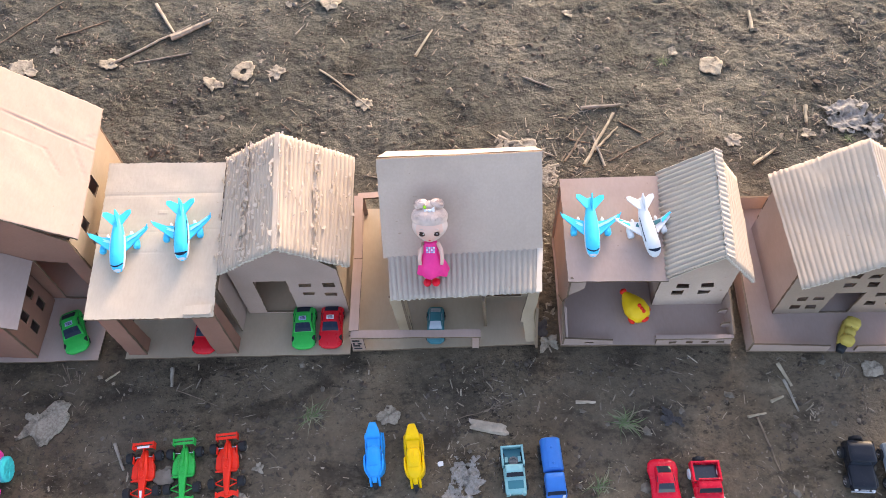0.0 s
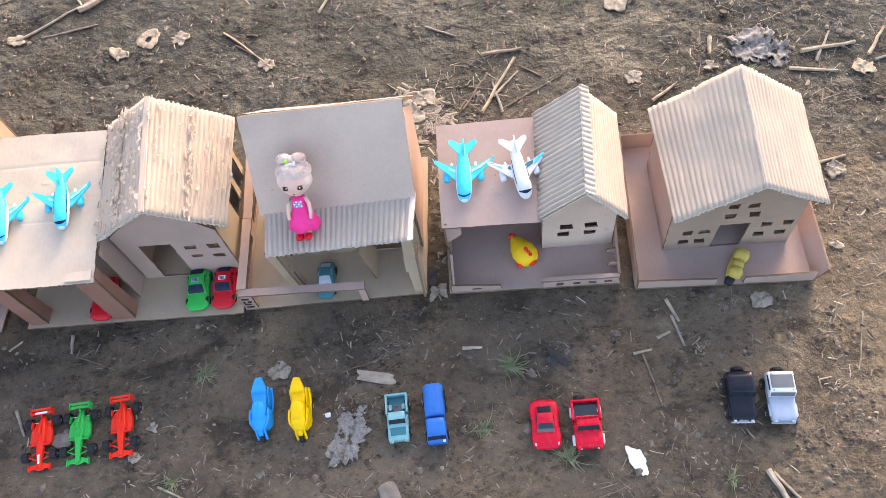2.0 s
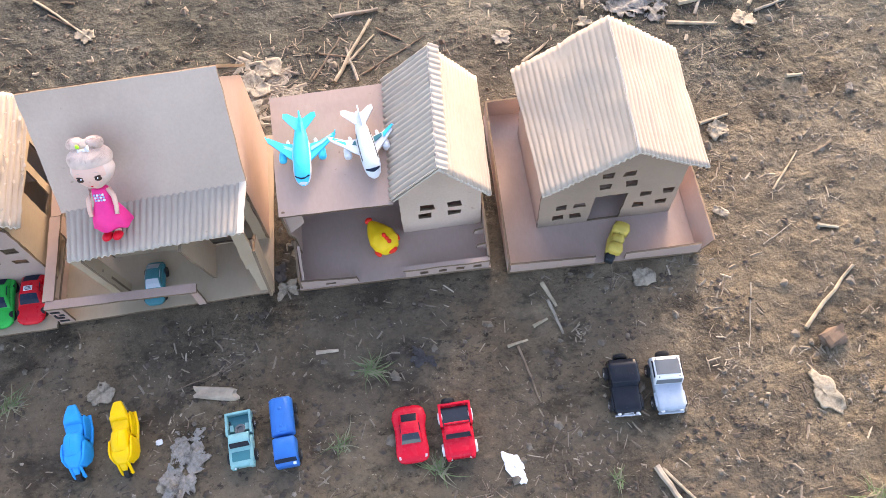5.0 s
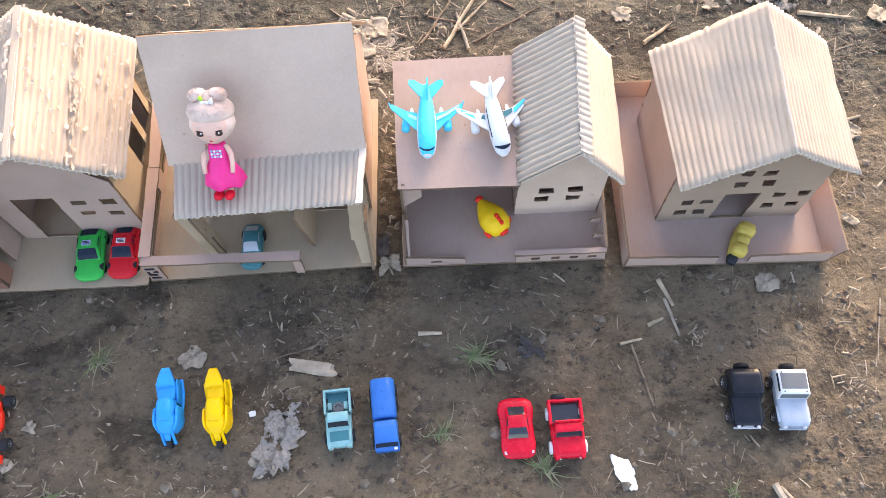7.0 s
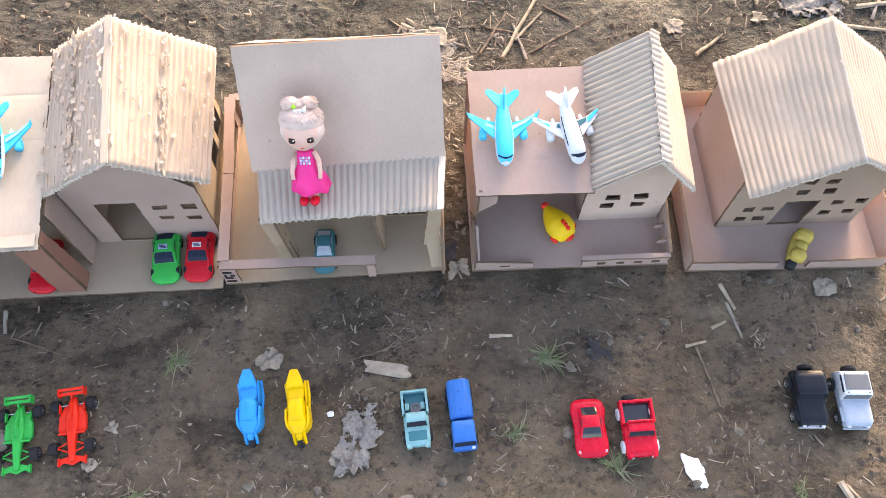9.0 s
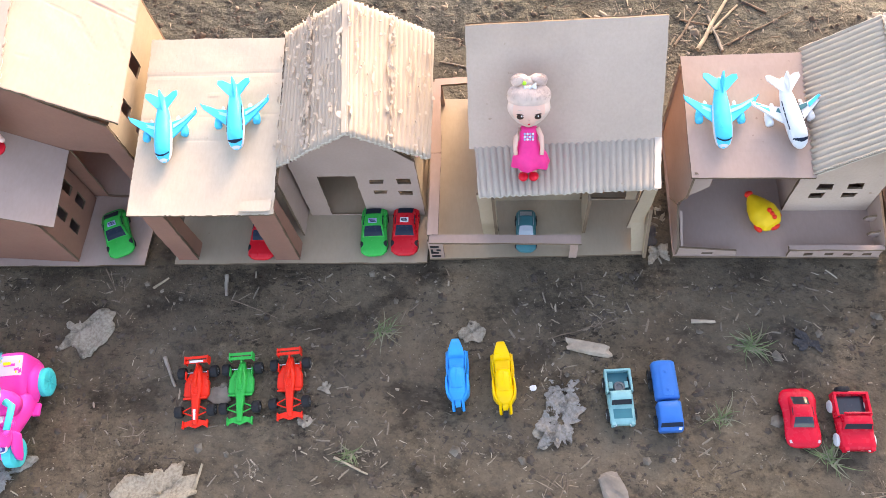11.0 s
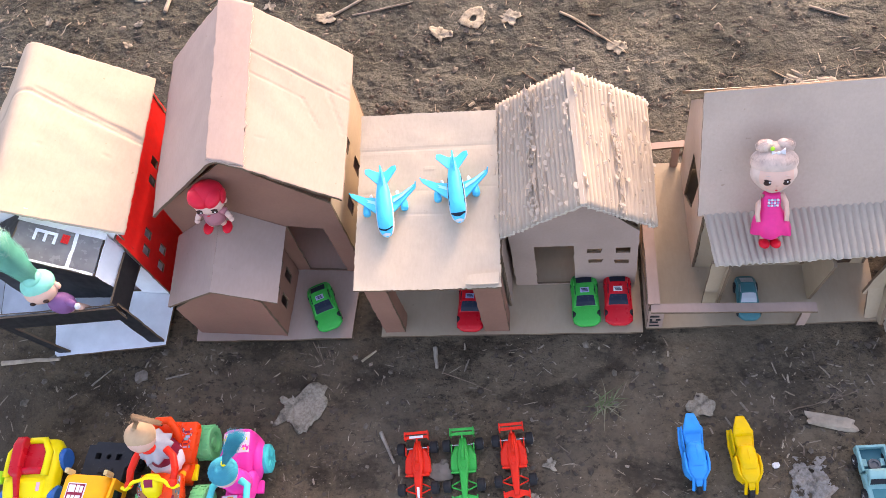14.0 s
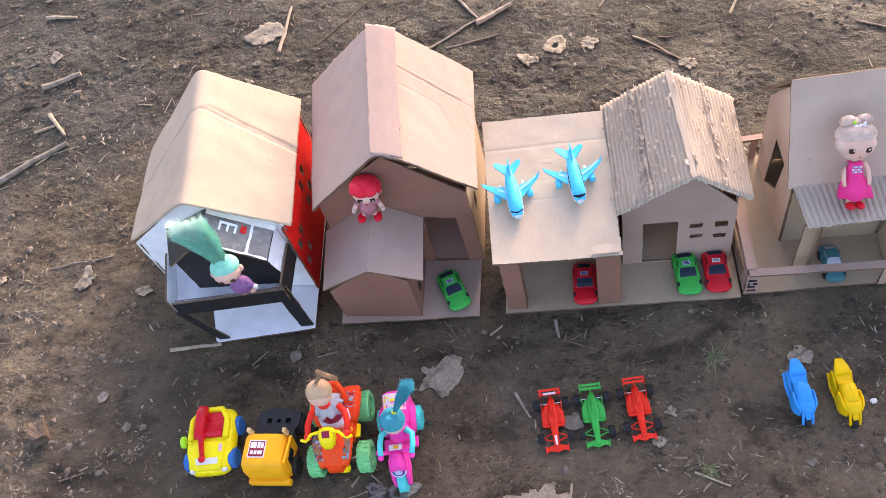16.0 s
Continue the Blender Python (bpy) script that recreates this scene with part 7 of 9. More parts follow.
def doll(at, rz, label, mats, kind, rx=0.0, size=1.0, ry=0.0):
    """mats: skin, hair, dress, shoes, dark print, trim."""
    bm = bmesh.new()
    add = lambda p, s, m, n=18, turn=None: ball(p, s, bm, m, n, turn)

    def bar(pts, r, m, ends=1.0):
        k = len(bm.faces)
        tube(pts, r, 10, bm, ends)
        marked(bm, k, m)
    if kind == "gown":
        # large head with a narrow chin, cream hair combed up to a knot of two loops with a white bow
        k = len(bm.faces)
        add((0, 0, 0.0795), (0.0228, 0.0192, 0.0208), 0, 30)
        for v in {v for f in list(bm.faces)[k:] for v in f.verts}:
            v.co.x *= 1 - 0.24 * max(0.0, min(1.0, (0.0790 - v.co.z) / 0.018)) ** 1.3
        add((0, 0.0016, 0.0918), (0.0233, 0.0208, 0.0140), 1, 30)
        add((0, 0.0030, 0.1060), (0.0105, 0.0085, 0.0060), 1, 18)
        fluff = random.Random(4)
        for sx in (-1, 1):
            add((sx * 0.0098, 0.0015, 0.1085), (0.0092, 0.0078, 0.0064), 1, 18, Matrix.Rotation(radians(sx * 18), 4, "Y"))
        for k in range(420):
            a, low, w = fluff.uniform(0, 6.283), fluff.uniform(0.02, 0.6), fluff.uniform(0.00014, 0.00026)
            pts = []
            for j in range(6):
                el = low + (1.45 - low) * j / 5
                pts.append((0.0234 * math.cos(el) * math.cos(a), 0.0016 + 0.0209 * math.cos(el) * math.sin(a), 0.0918 + 0.0141 * math.sin(el)))
            bar(pts, w, 7 if k % 3 == 0 else 1, 0.7)
        for k in range(420):
            sx, a, b, turn_by = (-1, 1)[k % 2], fluff.uniform(0, 6.283), fluff.uniform(-1.3, 1.3), fluff.uniform(0.6, 1.6)
            r = fluff.uniform(0.94, 1.05)
            pts = []
            for j in range(5):
                q = a + turn_by * j / 4
                pts.append((sx * 0.0098 + 0.0093 * r * math.cos(q) * math.cos(b), 0.0015 + 0.0080 * r * math.sin(b), 0.1085 + 0.0066 * r * math.sin(q) * math.cos(b)))
            bar(pts, 0.0002, 7 if k % 3 == 0 else 1, 0.6)
        # bow with a yellow-green bead
        for sx, up in ((-1, -0.3), (1, 0.25)):
            k = len(bm.faces)
            slab([(0.001, -0.0085, 0.1045), (0.001 + sx * 0.0062, -0.0100, 0.1085 + up * 0.006), (0.001 + sx * 0.0066, -0.0110, 0.1015 + up * 0.006)], (), 0.0016, bm)
            marked(bm, k, 5)
        add((0.001, -0.0098, 0.1045), (0.0020, 0.0016, 0.0020), 5, 8)
        add((-0.0048, -0.0085, 0.1085), (0.0022, 0.0016, 0.0024), 8, 8)
        for sx in (-1, 1):
            add((sx * 0.0090, -0.0168, 0.0752), (0.0040, 0.0022, 0.0028), 4, 14)
            add((sx * 0.0090, -0.0176, 0.0780), (0.0043, 0.0016, 0.0007), 4, 10, Matrix.Rotation(radians(sx * -8), 4, "Y"))
            # pale dot as a painted glint on the eye
            add((sx * 0.0086 + 0.0010, -0.0193, 0.0767), (0.0009, 0.0007, 0.0009), 5, 6)
            add((sx * 0.0088, -0.0172, 0.0826), (0.0038, 0.0010, 0.0004), 7, 8, Matrix.Rotation(radians(sx * 10), 4, "Y"))
            bar([(sx * 0.0090, -0.002, 0.057), (sx * 0.0135, -0.005, 0.048), (sx * 0.0145, -0.009, 0.038), (sx * 0.0138, -0.012, 0.030)], 0.0030, 0, 0.75)
            bar([(sx * 0.0055, -0.002, 0.016), (sx * 0.0055, -0.004, 0.004)], 0.0038, 0)
            add((sx * 0.0056, -0.0090, 0.0035), (0.0055, 0.0095, 0.0046), 3, 14)
        add((0, -0.0164, 0.0668), (0.0014, 0.0010, 0.0006), 3, 8)
        add((0, -0.0196, 0.0722), (0.0011, 0.0010, 0.0009), 0, 8)
        bar([(0, 0, 0.052), (0, 0, 0.064)], 0.0042, 0)
        k = len(bm.faces)
        lathe([(0.0170, 0.013), (0.0185, 0.0145), (0.0172, 0.024), (0.0130, 0.036), (0.0098, 0.043), (0.0098, 0.050), (0.0088, 0.057), (0.0062, 0.0585)], 30, "Z", bm)
        for v in {v for f in list(bm.faces)[k:] for v in f.verts}:
            low = max(0.0, 1 - (v.co.z - 0.013) / 0.026)
            a = math.atan2(v.co.y, v.co.x)
            v.co.x += 0.0050 * low * max(0.0, math.cos(a)) + 0.0012 * low * math.sin(a * 7)
            v.co.y += 0.0012 * low * math.cos(a * 6)
            v.co.z += 0.0016 * low * math.sin(a * 5 + 1)
        marked(bm, k, 2)
        for q in range(4):
            for w in range(3):
                add((-0.0042 + 0.0029 * q, -0.0096, 0.0470 + 0.0031 * w), (0.0015, 0.0013, 0.0014), 5 if (q + w) % 2 else 6, 6)
    elif kind == "short":
        # moulded hair with a wavy parting, short frock, arms held out
        add((0, 0, 0.054), (0.0200, 0.0175, 0.0170), 0, 24)
        add((0, 0.0045, 0.0630), (0.0212, 0.0190, 0.0122), 1, 24)
        for sx, tilt_by, wide in ((-1, -24, 0.0145), (1, 24, 0.0125)):
            add((sx * 0.0075, -0.0045, 0.0652), (wide, 0.0150, 0.0080), 1, 18, Matrix.Rotation(radians(tilt_by * -1), 4, "Y"))
            add((sx * 0.0195, 0.001, 0.0610), (0.0035, 0.0110, 0.0085), 1, 12)
        for k in range(7):
            add((-0.015 + 0.005 * k, 0.004, 0.0705 - 0.0011 * (k - 3) ** 2 * 0.6), (0.0036, 0.0130, 0.0026), 1, 10)
        for sx in (-1, 1):
            add((sx * 0.0195, 0.001, 0.052), (0.0032, 0.0040, 0.0050), 0, 10)
            add((sx * 0.0088, -0.0160, 0.0520), (0.0042, 0.0018, 0.0032), 4, 12)
            add((sx * 0.0088, -0.0164, 0.0555), (0.0046, 0.0014, 0.0010), 4, 10)
            # painted eye glint, a small pale dot
            add((sx * 0.0085 + 0.001, -0.0176, 0.0530), (0.0011, 0.0008, 0.0011), 5, 6)
            bar([(sx * 0.008, 0, 0.036), (sx * 0.0165, -0.003, 0.032)], 0.0052, 2, 1.0)
            bar([(sx * 0.0160, -0.003, 0.032), (sx * 0.0205, -0.006, 0.024)], 0.0038, 0, 0.9)
            add((sx * 0.0212, -0.0070, 0.0215), (0.0036, 0.0036, 0.0036), 0, 10)
            bar([(sx * 0.0055, 0, 0.022), (sx * 0.0080, -0.003, 0.006)], 0.0042, 0)
            add((sx * 0.0120, -0.007, 0.0042), (0.0065, 0.0098, 0.0044), 3, 14)
        k = len(bm.faces)
        lathe([(0.0105, 0.0165), (0.0140, 0.018), (0.0138, 0.026), (0.0112, 0.034), (0.0075, 0.040)], 24, "Z", bm)
        marked(bm, k, 2)
        add((0, -0.0168, 0.0445), (0.0022, 0.0010, 0.0008), 3, 8)
    elif kind == "troll":
        # head bowed, hair brushed up into a fan; legs behind the rail
        add((-0.006, -0.012, 0.097), (0.0215, 0.0190, 0.0165), 0, 24)
        add((-0.006, -0.007, 0.105), (0.0222, 0.0200, 0.0135), 1, 24)
        add((-0.006, -0.006, 0.117), (0.0125, 0.0125, 0.0090), 1, 18)
        for sx in (-1, 1):
            add((-0.006 + sx * 0.0215, -0.010, 0.096), (0.0040, 0.0045, 0.0060), 0, 10)
            add((-0.006 + sx * 0.0088, -0.0300, 0.0955), (0.0042, 0.0020, 0.0030), 4, 12)
            bar([(sx * 0.006, -0.010, 0.045), (sx * 0.007, -0.002, 0.020), (sx * 0.007, 0.002, 0.004)], 0.0052, 0)
            add((sx * 0.007, -0.002, 0.0045), (0.0055, 0.0085, 0.0045), 3, 12)
        add((0.002, -0.015, 0.062), (0.0170, 0.0130, 0.0190), 2, 20)
        bar([(0.012, -0.018, 0.070), (0.022, -0.024, 0.064)], 0.0050, 2, 0.9)
        add((0.0245, -0.0255, 0.063), (0.0042, 0.0042, 0.0042), 5, 10)
        strands(bm, ((-0.006, -0.005, 0.120), (0.009, 0.008, 0.003)), ((-0.026, 0.012, 0.182), (0.027, 0.012, 0.009)), 2000, 0.00032, 1, 3, 0.005, (0.002, 0, 0.003))
        strands(bm, ((-0.020, 0.007, 0.162), (0.018, 0.009, 0.008)), ((-0.029, 0.014, 0.191), (0.031, 0.014, 0.009)), 900, 0.00026, 6, 8, 0.003)
    elif kind == "rider":
        # smooth fair hair drawn back into a tail, grey lace cape, dark bodice with a pale ruffle, orange arms to the bars
        add((0, -0.001, 0.079), (0.0178, 0.0165, 0.0180), 0, 24)
        add((0, 0.0025, 0.0825), (0.0192, 0.0182, 0.0172), 1, 26)
        add((0, -0.016, 0.0745), (0.0040, 0.0020, 0.0013), 3, 8)
        bar([(0, 0, 0.050), (0, 0, 0.066)], 0.0055, 0)
        add((0, -0.006, 0.058), (0.0100, 0.0085, 0.0045), 3, 14)
        k = len(bm.faces)
        lathe([(0.0205, 0.0), (0.0215, 0.012), (0.0175, 0.030), (0.0140, 0.048), (0.0070, 0.056)], 24, "Z", bm)
        marked(bm, k, 5)
        k = len(bm.faces)
        lathe([(0.0218, 0.038), (0.0214, 0.040), (0.0195, 0.046), (0.0120, 0.056), (0.0075, 0.060)], 36, "Z", bm)
        for v in {v for f in list(bm.faces)[k:] for v in f.verts}:
            ang = math.atan2(v.co.y, v.co.x)
            low = max(0.0, 1 - (v.co.z - 0.038) / 0.022)
            v.co.x *= 1 + 0.14 * low * math.sin(ang * 9)
            v.co.y *= 1 + 0.14 * low * math.sin(ang * 9)
            v.co.z += 0.004 * low * math.sin(ang * 4 + 1)
        marked(bm, k, 2)
        k = len(bm.faces)
        lathe([(0.0225, 0.001), (0.0240, 0.004), (0.0232, 0.012), (0.0212, 0.018)], 40, "Z", bm)
        for v in {v for f in list(bm.faces)[k:] for v in f.verts}:
            ang = math.atan2(v.co.y, v.co.x)
            v.co.z += 0.0022 * math.sin(ang * 12)
            v.co.y -= 0.004
        marked(bm, k, 6)
        for sx in (-1, 1):
            bar([(sx * 0.016, -0.004, 0.046), (sx * 0.025, -0.012, 0.040), (sx * 0.030, -0.028, 0.038), (sx * 0.029, -0.042, 0.037)], 0.0052, 3, 0.85)
            add((sx * 0.029, -0.045, 0.037), (0.0058, 0.0062, 0.0050), 3, 12)
        add((0.000, 0.006, 0.099), (0.0042, 0.0042, 0.0040), 1, 12)
        strands(bm, ((0, 0.006, 0.099), (0.0024, 0.0024, 0.001)), ((0.030, 0.012, 0.096), (0.0025, 0.003, 0.0045)), 300, 0.00028, 1, 5, 0.0016, (-0.004, 0.003, 0.026))
        strands(bm, ((0, 0.010, 0.090), (0.016, 0.010, 0.006)), ((-0.002, 0.020, 0.084), (0.021, 0.008, 0.010)), 40, 0.00016, 1, 16, 0.003)
    elif kind == "rider_tail":
        add((0, -0.002, 0.054), (0.0160, 0.0150, 0.0155), 0, 22)
        add((0, 0.0015, 0.0590), (0.0186, 0.0180, 0.0150), 1, 26)
        add((0, -0.0162, 0.0475), (0.0030, 0.0012, 0.0009), 2, 8)
        for q in range(140):
            a = q * 2.399
            low = 0.10 + 0.35 * ((q * 7) % 11) / 11
            pts = []
            for j in range(5):
                el = low + (1.45 - low) * j / 4
                pts.append((0.0189 * math.cos(el) * math.cos(a), 0.0015 + 0.0183 * math.cos(el) * math.sin(a), 0.0590 + 0.0153 * math.sin(el)))
            bar(pts, 0.00035, 1, 0.7)
        k = len(bm.faces)
        lathe([(0.0150, 0.0), (0.0165, 0.012), (0.0150, 0.026), (0.0110, 0.038), (0.0060, 0.042)], 22, "Z", bm)
        marked(bm, k, 2)
        for sx in (-1, 1):
            bar([(sx * 0.013, -0.004, 0.035), (sx * 0.0225, -0.010, 0.034), (sx * 0.0240, -0.026, 0.036), (sx * 0.0225, -0.040, 0.034)], 0.0045, 3, 0.9)
            add((sx * 0.0225, -0.0425, 0.033), (0.0044, 0.0048, 0.0042), 2, 10)
        strands(bm, ((0.006, 0.006, 0.073), (0.0026, 0.0026, 0.001)), ((0.034, 0.030, 0.108), (0.009, 0.006, 0.010)), 900, 0.00028, 1, 9, 0.004, (0.002, 0, 0.004))
        add((0.0065, 0.0065, 0.0745), (0.0040, 0.0040, 0.0022), 5, 12)
    bmesh.ops.scale(bm, vec=(size, size, size), verts=bm.verts)
    ob = part("doll", bm, mats, None, smooth=True)
    ob.matrix_world = pose(*at, rx, ry, rz)
    return tagged(ob, label, "doll")


quad_bike()
pink_bike()
beetle()
dump_truck()
doll((0.1285, 0.645, 0.1590), 0, "doll with cream hair buns in a pink gown", [SKIN, PALE_HAIR, DRESS_PINK, SHOE_RED, DARK_EYE, PALE_PRINT, LILAC_PRINT, HAIR_SHADE, LIME], "gown", rx=-33, size=1.14)
doll((-0.577, 0.676, 0.1965), 8, "small red-haired doll in a rose frock", [SKIN_PALE, RED_HAIR, DRESS_ROSE, SHOE_RED, DARK_EYE, PALE_PRINT], "short", size=1.06, ry=9)
doll((-0.770, 0.570, 0.1460), 12, "doll with wild mint green hair on the balcony", [SKIN, MINT_HAIR, DRESS_VIOLET, DRESS_VIOLET, DARK_EYE, PALE_PRINT, MINT_TIPS], "troll")
doll((-0.636, 0.394, 0.0760), 4, "blonde doll in a grey-white dress riding the quad bike", [SKIN, BLONDE, DRESS_GREY, ORANGE_RED, DARK_EYE, MAROON_PRINT, PALE_PRINT], "rider")
doll((-0.534, 0.362, 0.0660), 4, "teal-haired doll riding the pink trike", [SKIN_PALE, TEAL_HAIR, PINK, TURQ, DARK_EYE, LEMON], "rider_tail")

# rubber chick and the segmented toy
CHICK = paint("yellow_rubber", (0.80, 0.50, 0.015), 0.45)
CHICK_RED = paint("red_rubber", (0.72, 0.03, 0.015), 0.4)
bm = bmesh.new()
loft([(-0.036, 0, 0.005, 0.010, 0.020, 2), (-0.032, 0, 0.0125, 0.004, 0.027, 2), (-0.020, 0, 0.0185, 0.0, 0.033, 2), (-0.004, 0, 0.0190, 0.0, 0.035, 2), (0.012, 0, 0.0140, 0.003, 0.032, 2), (0.025, 0, 0.0075, 0.011, 0.028, 2), (0.031, 0, 0.0030, 0.017, 0.025, 2)], 24, 4, bm)
ball((0, 0.033, 0.0220), (0.0058, 0.0058, 0.0055), bm, 1, 14)
ball((0.001, -0.036, 0.0165), (0.0070, 0.0045, 0.0048), bm, 1, 12)
for k in range(3):
    ball((0.001 + 0.0006 * k, -0.0125 - 0.0062 * k, 0.0348 - 0.0022 * k), (0.0030, 0.0042, 0.0036), bm, 1, 12)
ball((-0.0165, -0.022, 0.012), (0.0040, 0.0090, 0.0045), bm, 1, 12)
ball((0.0170, -0.018, 0.014), (0.0038, 0.0080, 0.0045), bm, 1, 12)
ball((-0.0115, -0.022, 0.024), (0.0016, 0.0016, 0.0016), bm, 2, 8)
chick = part("toy_chick", bm, [CHICK, CHICK_RED, DARK_EYE], None, smooth=True)
chick.matrix_world = pose(0.452, 0.668, 0.0075, 0, 0, 31) @ Matrix.Diagonal((1.06, 0.84, 0.95, 1))
tagged(chick, "yellow rubber toy chick with red beak and comb", "toy chick")
OLIVE = paint("olive_yellow_plastic", (0.44, 0.335, 0.075), 0.45, 0.12)
worm = thing("toy_caterpillar", (0.785, 0.612, 0.0075), "olive-yellow toy of three rounded segments", "toy", rz=-28, size=0.84)
for y, rx, ry, top in ((0.0250, 0.0150, 0.0130, 0.030), (0.0050, 0.0112, 0.0100, 0.026), (-0.0135, 0.0135, 0.0105, 0.028)):
    seg = [(y - ry, 0.002, rx * 0.50, 0.010, top * 0.74, 3), (y - ry * 0.72, 0.002, rx * 0.84, 0.007, top * 0.92, 3), (y, 0.002, rx, 0.005, top, 3), (y + ry * 0.72, 0.002, rx * 0.84, 0.007, top * 0.92, 3), (y + ry, 0.002, rx * 0.50, 0.010, top * 0.74, 3)]
    part("segment", loft(seg, 18), OLIVE, worm, smooth=True)
part("base", loft([(-0.022, -0.005, 0.0070, 0, 0.015, 3), (0.0, -0.006, 0.0090, 0, 0.018, 3), (0.030, -0.005, 0.0080, 0, 0.017, 3)], 16), OLIVE, worm, smooth=True)
part("spot", ball((0.001, 0.0145, 0.0235), (0.0016, 0.0016, 0.0016), n=8), DARK_EYE, worm, "dark stud")
part("foot", loft([(-0.036, -0.002, 0.007, 0.0, 0.012, 4), (-0.026, -0.002, 0.009, 0.0, 0.013, 4), (-0.018, 0, 0.006, 0.0, 0.012, 4)], 14), CHASSIS, worm, "dark foot", smooth=True)


# ---------------------------------------------------------------- what lies on the soil
STRAW = paint("bleached_straw", (0.32, 0.265, 0.19), 0.8, 0.35)
STRAW_GREY = paint("grey_straw", (0.25, 0.215, 0.175), 0.85, 0.35)
TWIG = paint("brown_twig", (0.17, 0.125, 0.09), 0.85, 0.35)
WOOD = paint("weathered_wood", (0.36, 0.29, 0.22), 0.8, 0.3)


def mottled(name, c):
    """Withered leaf: pale skin between brown rot, veins and dust."""
    m, n, l, b = nodes_of(name)
    big = ramp(n, l, noise_tex(n, l, 38, 5, 0.65), (0.36, tint(c, 0.42)), (0.47, tint(c, 0.95)), (0.68, tint(c, 1.15)))
    col = blend(n, l, "MULTIPLY", 0.7, big, ramp(n, l, noise_tex(n, l, 240, 4, 0.7), (0.34, (0.55, 0.52, 0.48)), (0.6, (1.15, 1.15, 1.15))))
    l.new(col, b.inputs["Base Color"])
    b.inputs["Roughness"].default_value = 0.8
    b.inputs["Specular IOR Level"].default_value = 0.2
    bump(n, l, b, noise_tex(n, l, 90, 4), 0.6, 0.002)
    return m


def mixed_bits(name, *tones):
    """Bits of plant in several tones, one to each bit."""
    m, n, l, b = nodes_of(name)
    geo = n.new("ShaderNodeNewGeometry")
    col = ramp(n, l, geo.outputs["Random Per Island"], *[(k / (len(tones) - 1), c) for k, c in enumerate(tones)])
    col = blend(n, l, "MULTIPLY", 0.6, col, ramp(n, l, noise_tex(n, l, 400, 3), (0.3, (0.6, 0.58, 0.55)), (0.7, (1.2, 1.2, 1.2))))
    l.new(col, b.inputs["Base Color"])
    b.inputs["Roughness"].default_value = 0.85
    return m


CHIPS = mixed_bits("mixed_straw_bits", (0.11, 0.084, 0.06), (0.16, 0.124, 0.09), (0.25, 0.20, 0.145), (0.18, 0.148, 0.115), (0.40, 0.335, 0.25))
LITTER = mixed_bits("mixed_leaf_litter", (0.13, 0.105, 0.08), (0.26, 0.22, 0.17), (0.19, 0.16, 0.12), (0.32, 0.28, 0.225))
CHIPS_DARK = mixed_bits("mixed_bark_bits", (0.07, 0.052, 0.04), (0.12, 0.088, 0.062), (0.18, 0.135, 0.095), (0.26, 0.205, 0.145))
DRY_LEAF = mottled("grey_dry_leaf", (0.27, 0.235, 0.185))
PALE_LEAF = mottled("pale_dry_leaf", (0.30, 0.255, 0.19))
DARK_LEAF = paint("dark_rotten_leaf", (0.06, 0.055, 0.055), 0.8, 0.4)
ASH_RAG = mottled("ash_grey_rag", (0.22, 0.205, 0.185))
PAPER_WHITE = paint("torn_white_paper", (0.72, 0.72, 0.74), 0.6, 0.08)
GRASS = paint("grass_blade", (0.12, 0.155, 0.07), 0.7, 0.4)
DRY_GRASS = paint("withered_grass_blade", (0.19, 0.175, 0.115), 0.75, 0.35)
DRY_CRUMB = paint("dry_soil_crumb", (0.15, 0.125, 0.098), 0.95, 0.5)
PALE_CRUMB = paint("pale_soil_crumb", (0.24, 0.20, 0.155), 0.95, 0.4)
STONE = paint("grey_stone", (0.20, 0.168, 0.138), 0.8, 0.25)
BRICK_BIT = paint("brick_crumb", (0.13, 0.09, 0.066), 0.85, 0.3)
CLOD = paint("dark_clod", (0.078, 0.060, 0.047), 0.9, 0.35)


def sunk(x, y, up=0.0):
    return Vector((x, y, on_ground(x, y) + up))


def twig(x0, y0, x1, y1, r, mat, label, name="twig", seed=0, category="twig", flat=0.0):
    """A thin stick that lies on the soil between two places."""
    rng = random.Random(seed)
    n = 6
    pts = []
    side = Vector((y0 - y1, x1 - x0)).normalized()
    ln = math.hypot(x1 - x0, y1 - y0)
    for k in range(n):
        t = k / (n - 1)
        o = ln * 0.025 * (rng.random() - 0.5) * (0 < k < n - 1)
        x, y = x0 + (x1 - x0) * t + side.x * o, y0 + (y1 - y0) * t + side.y * o
        pts.append(sunk(x, y, r * 0.8))
    mid = pts[0].copy()
    ob = part(name, tube([p - mid for p in pts], r, 6, ends=0.65), mat, None, smooth=False)
    ob.location = mid
    return tagged(ob, label, category)


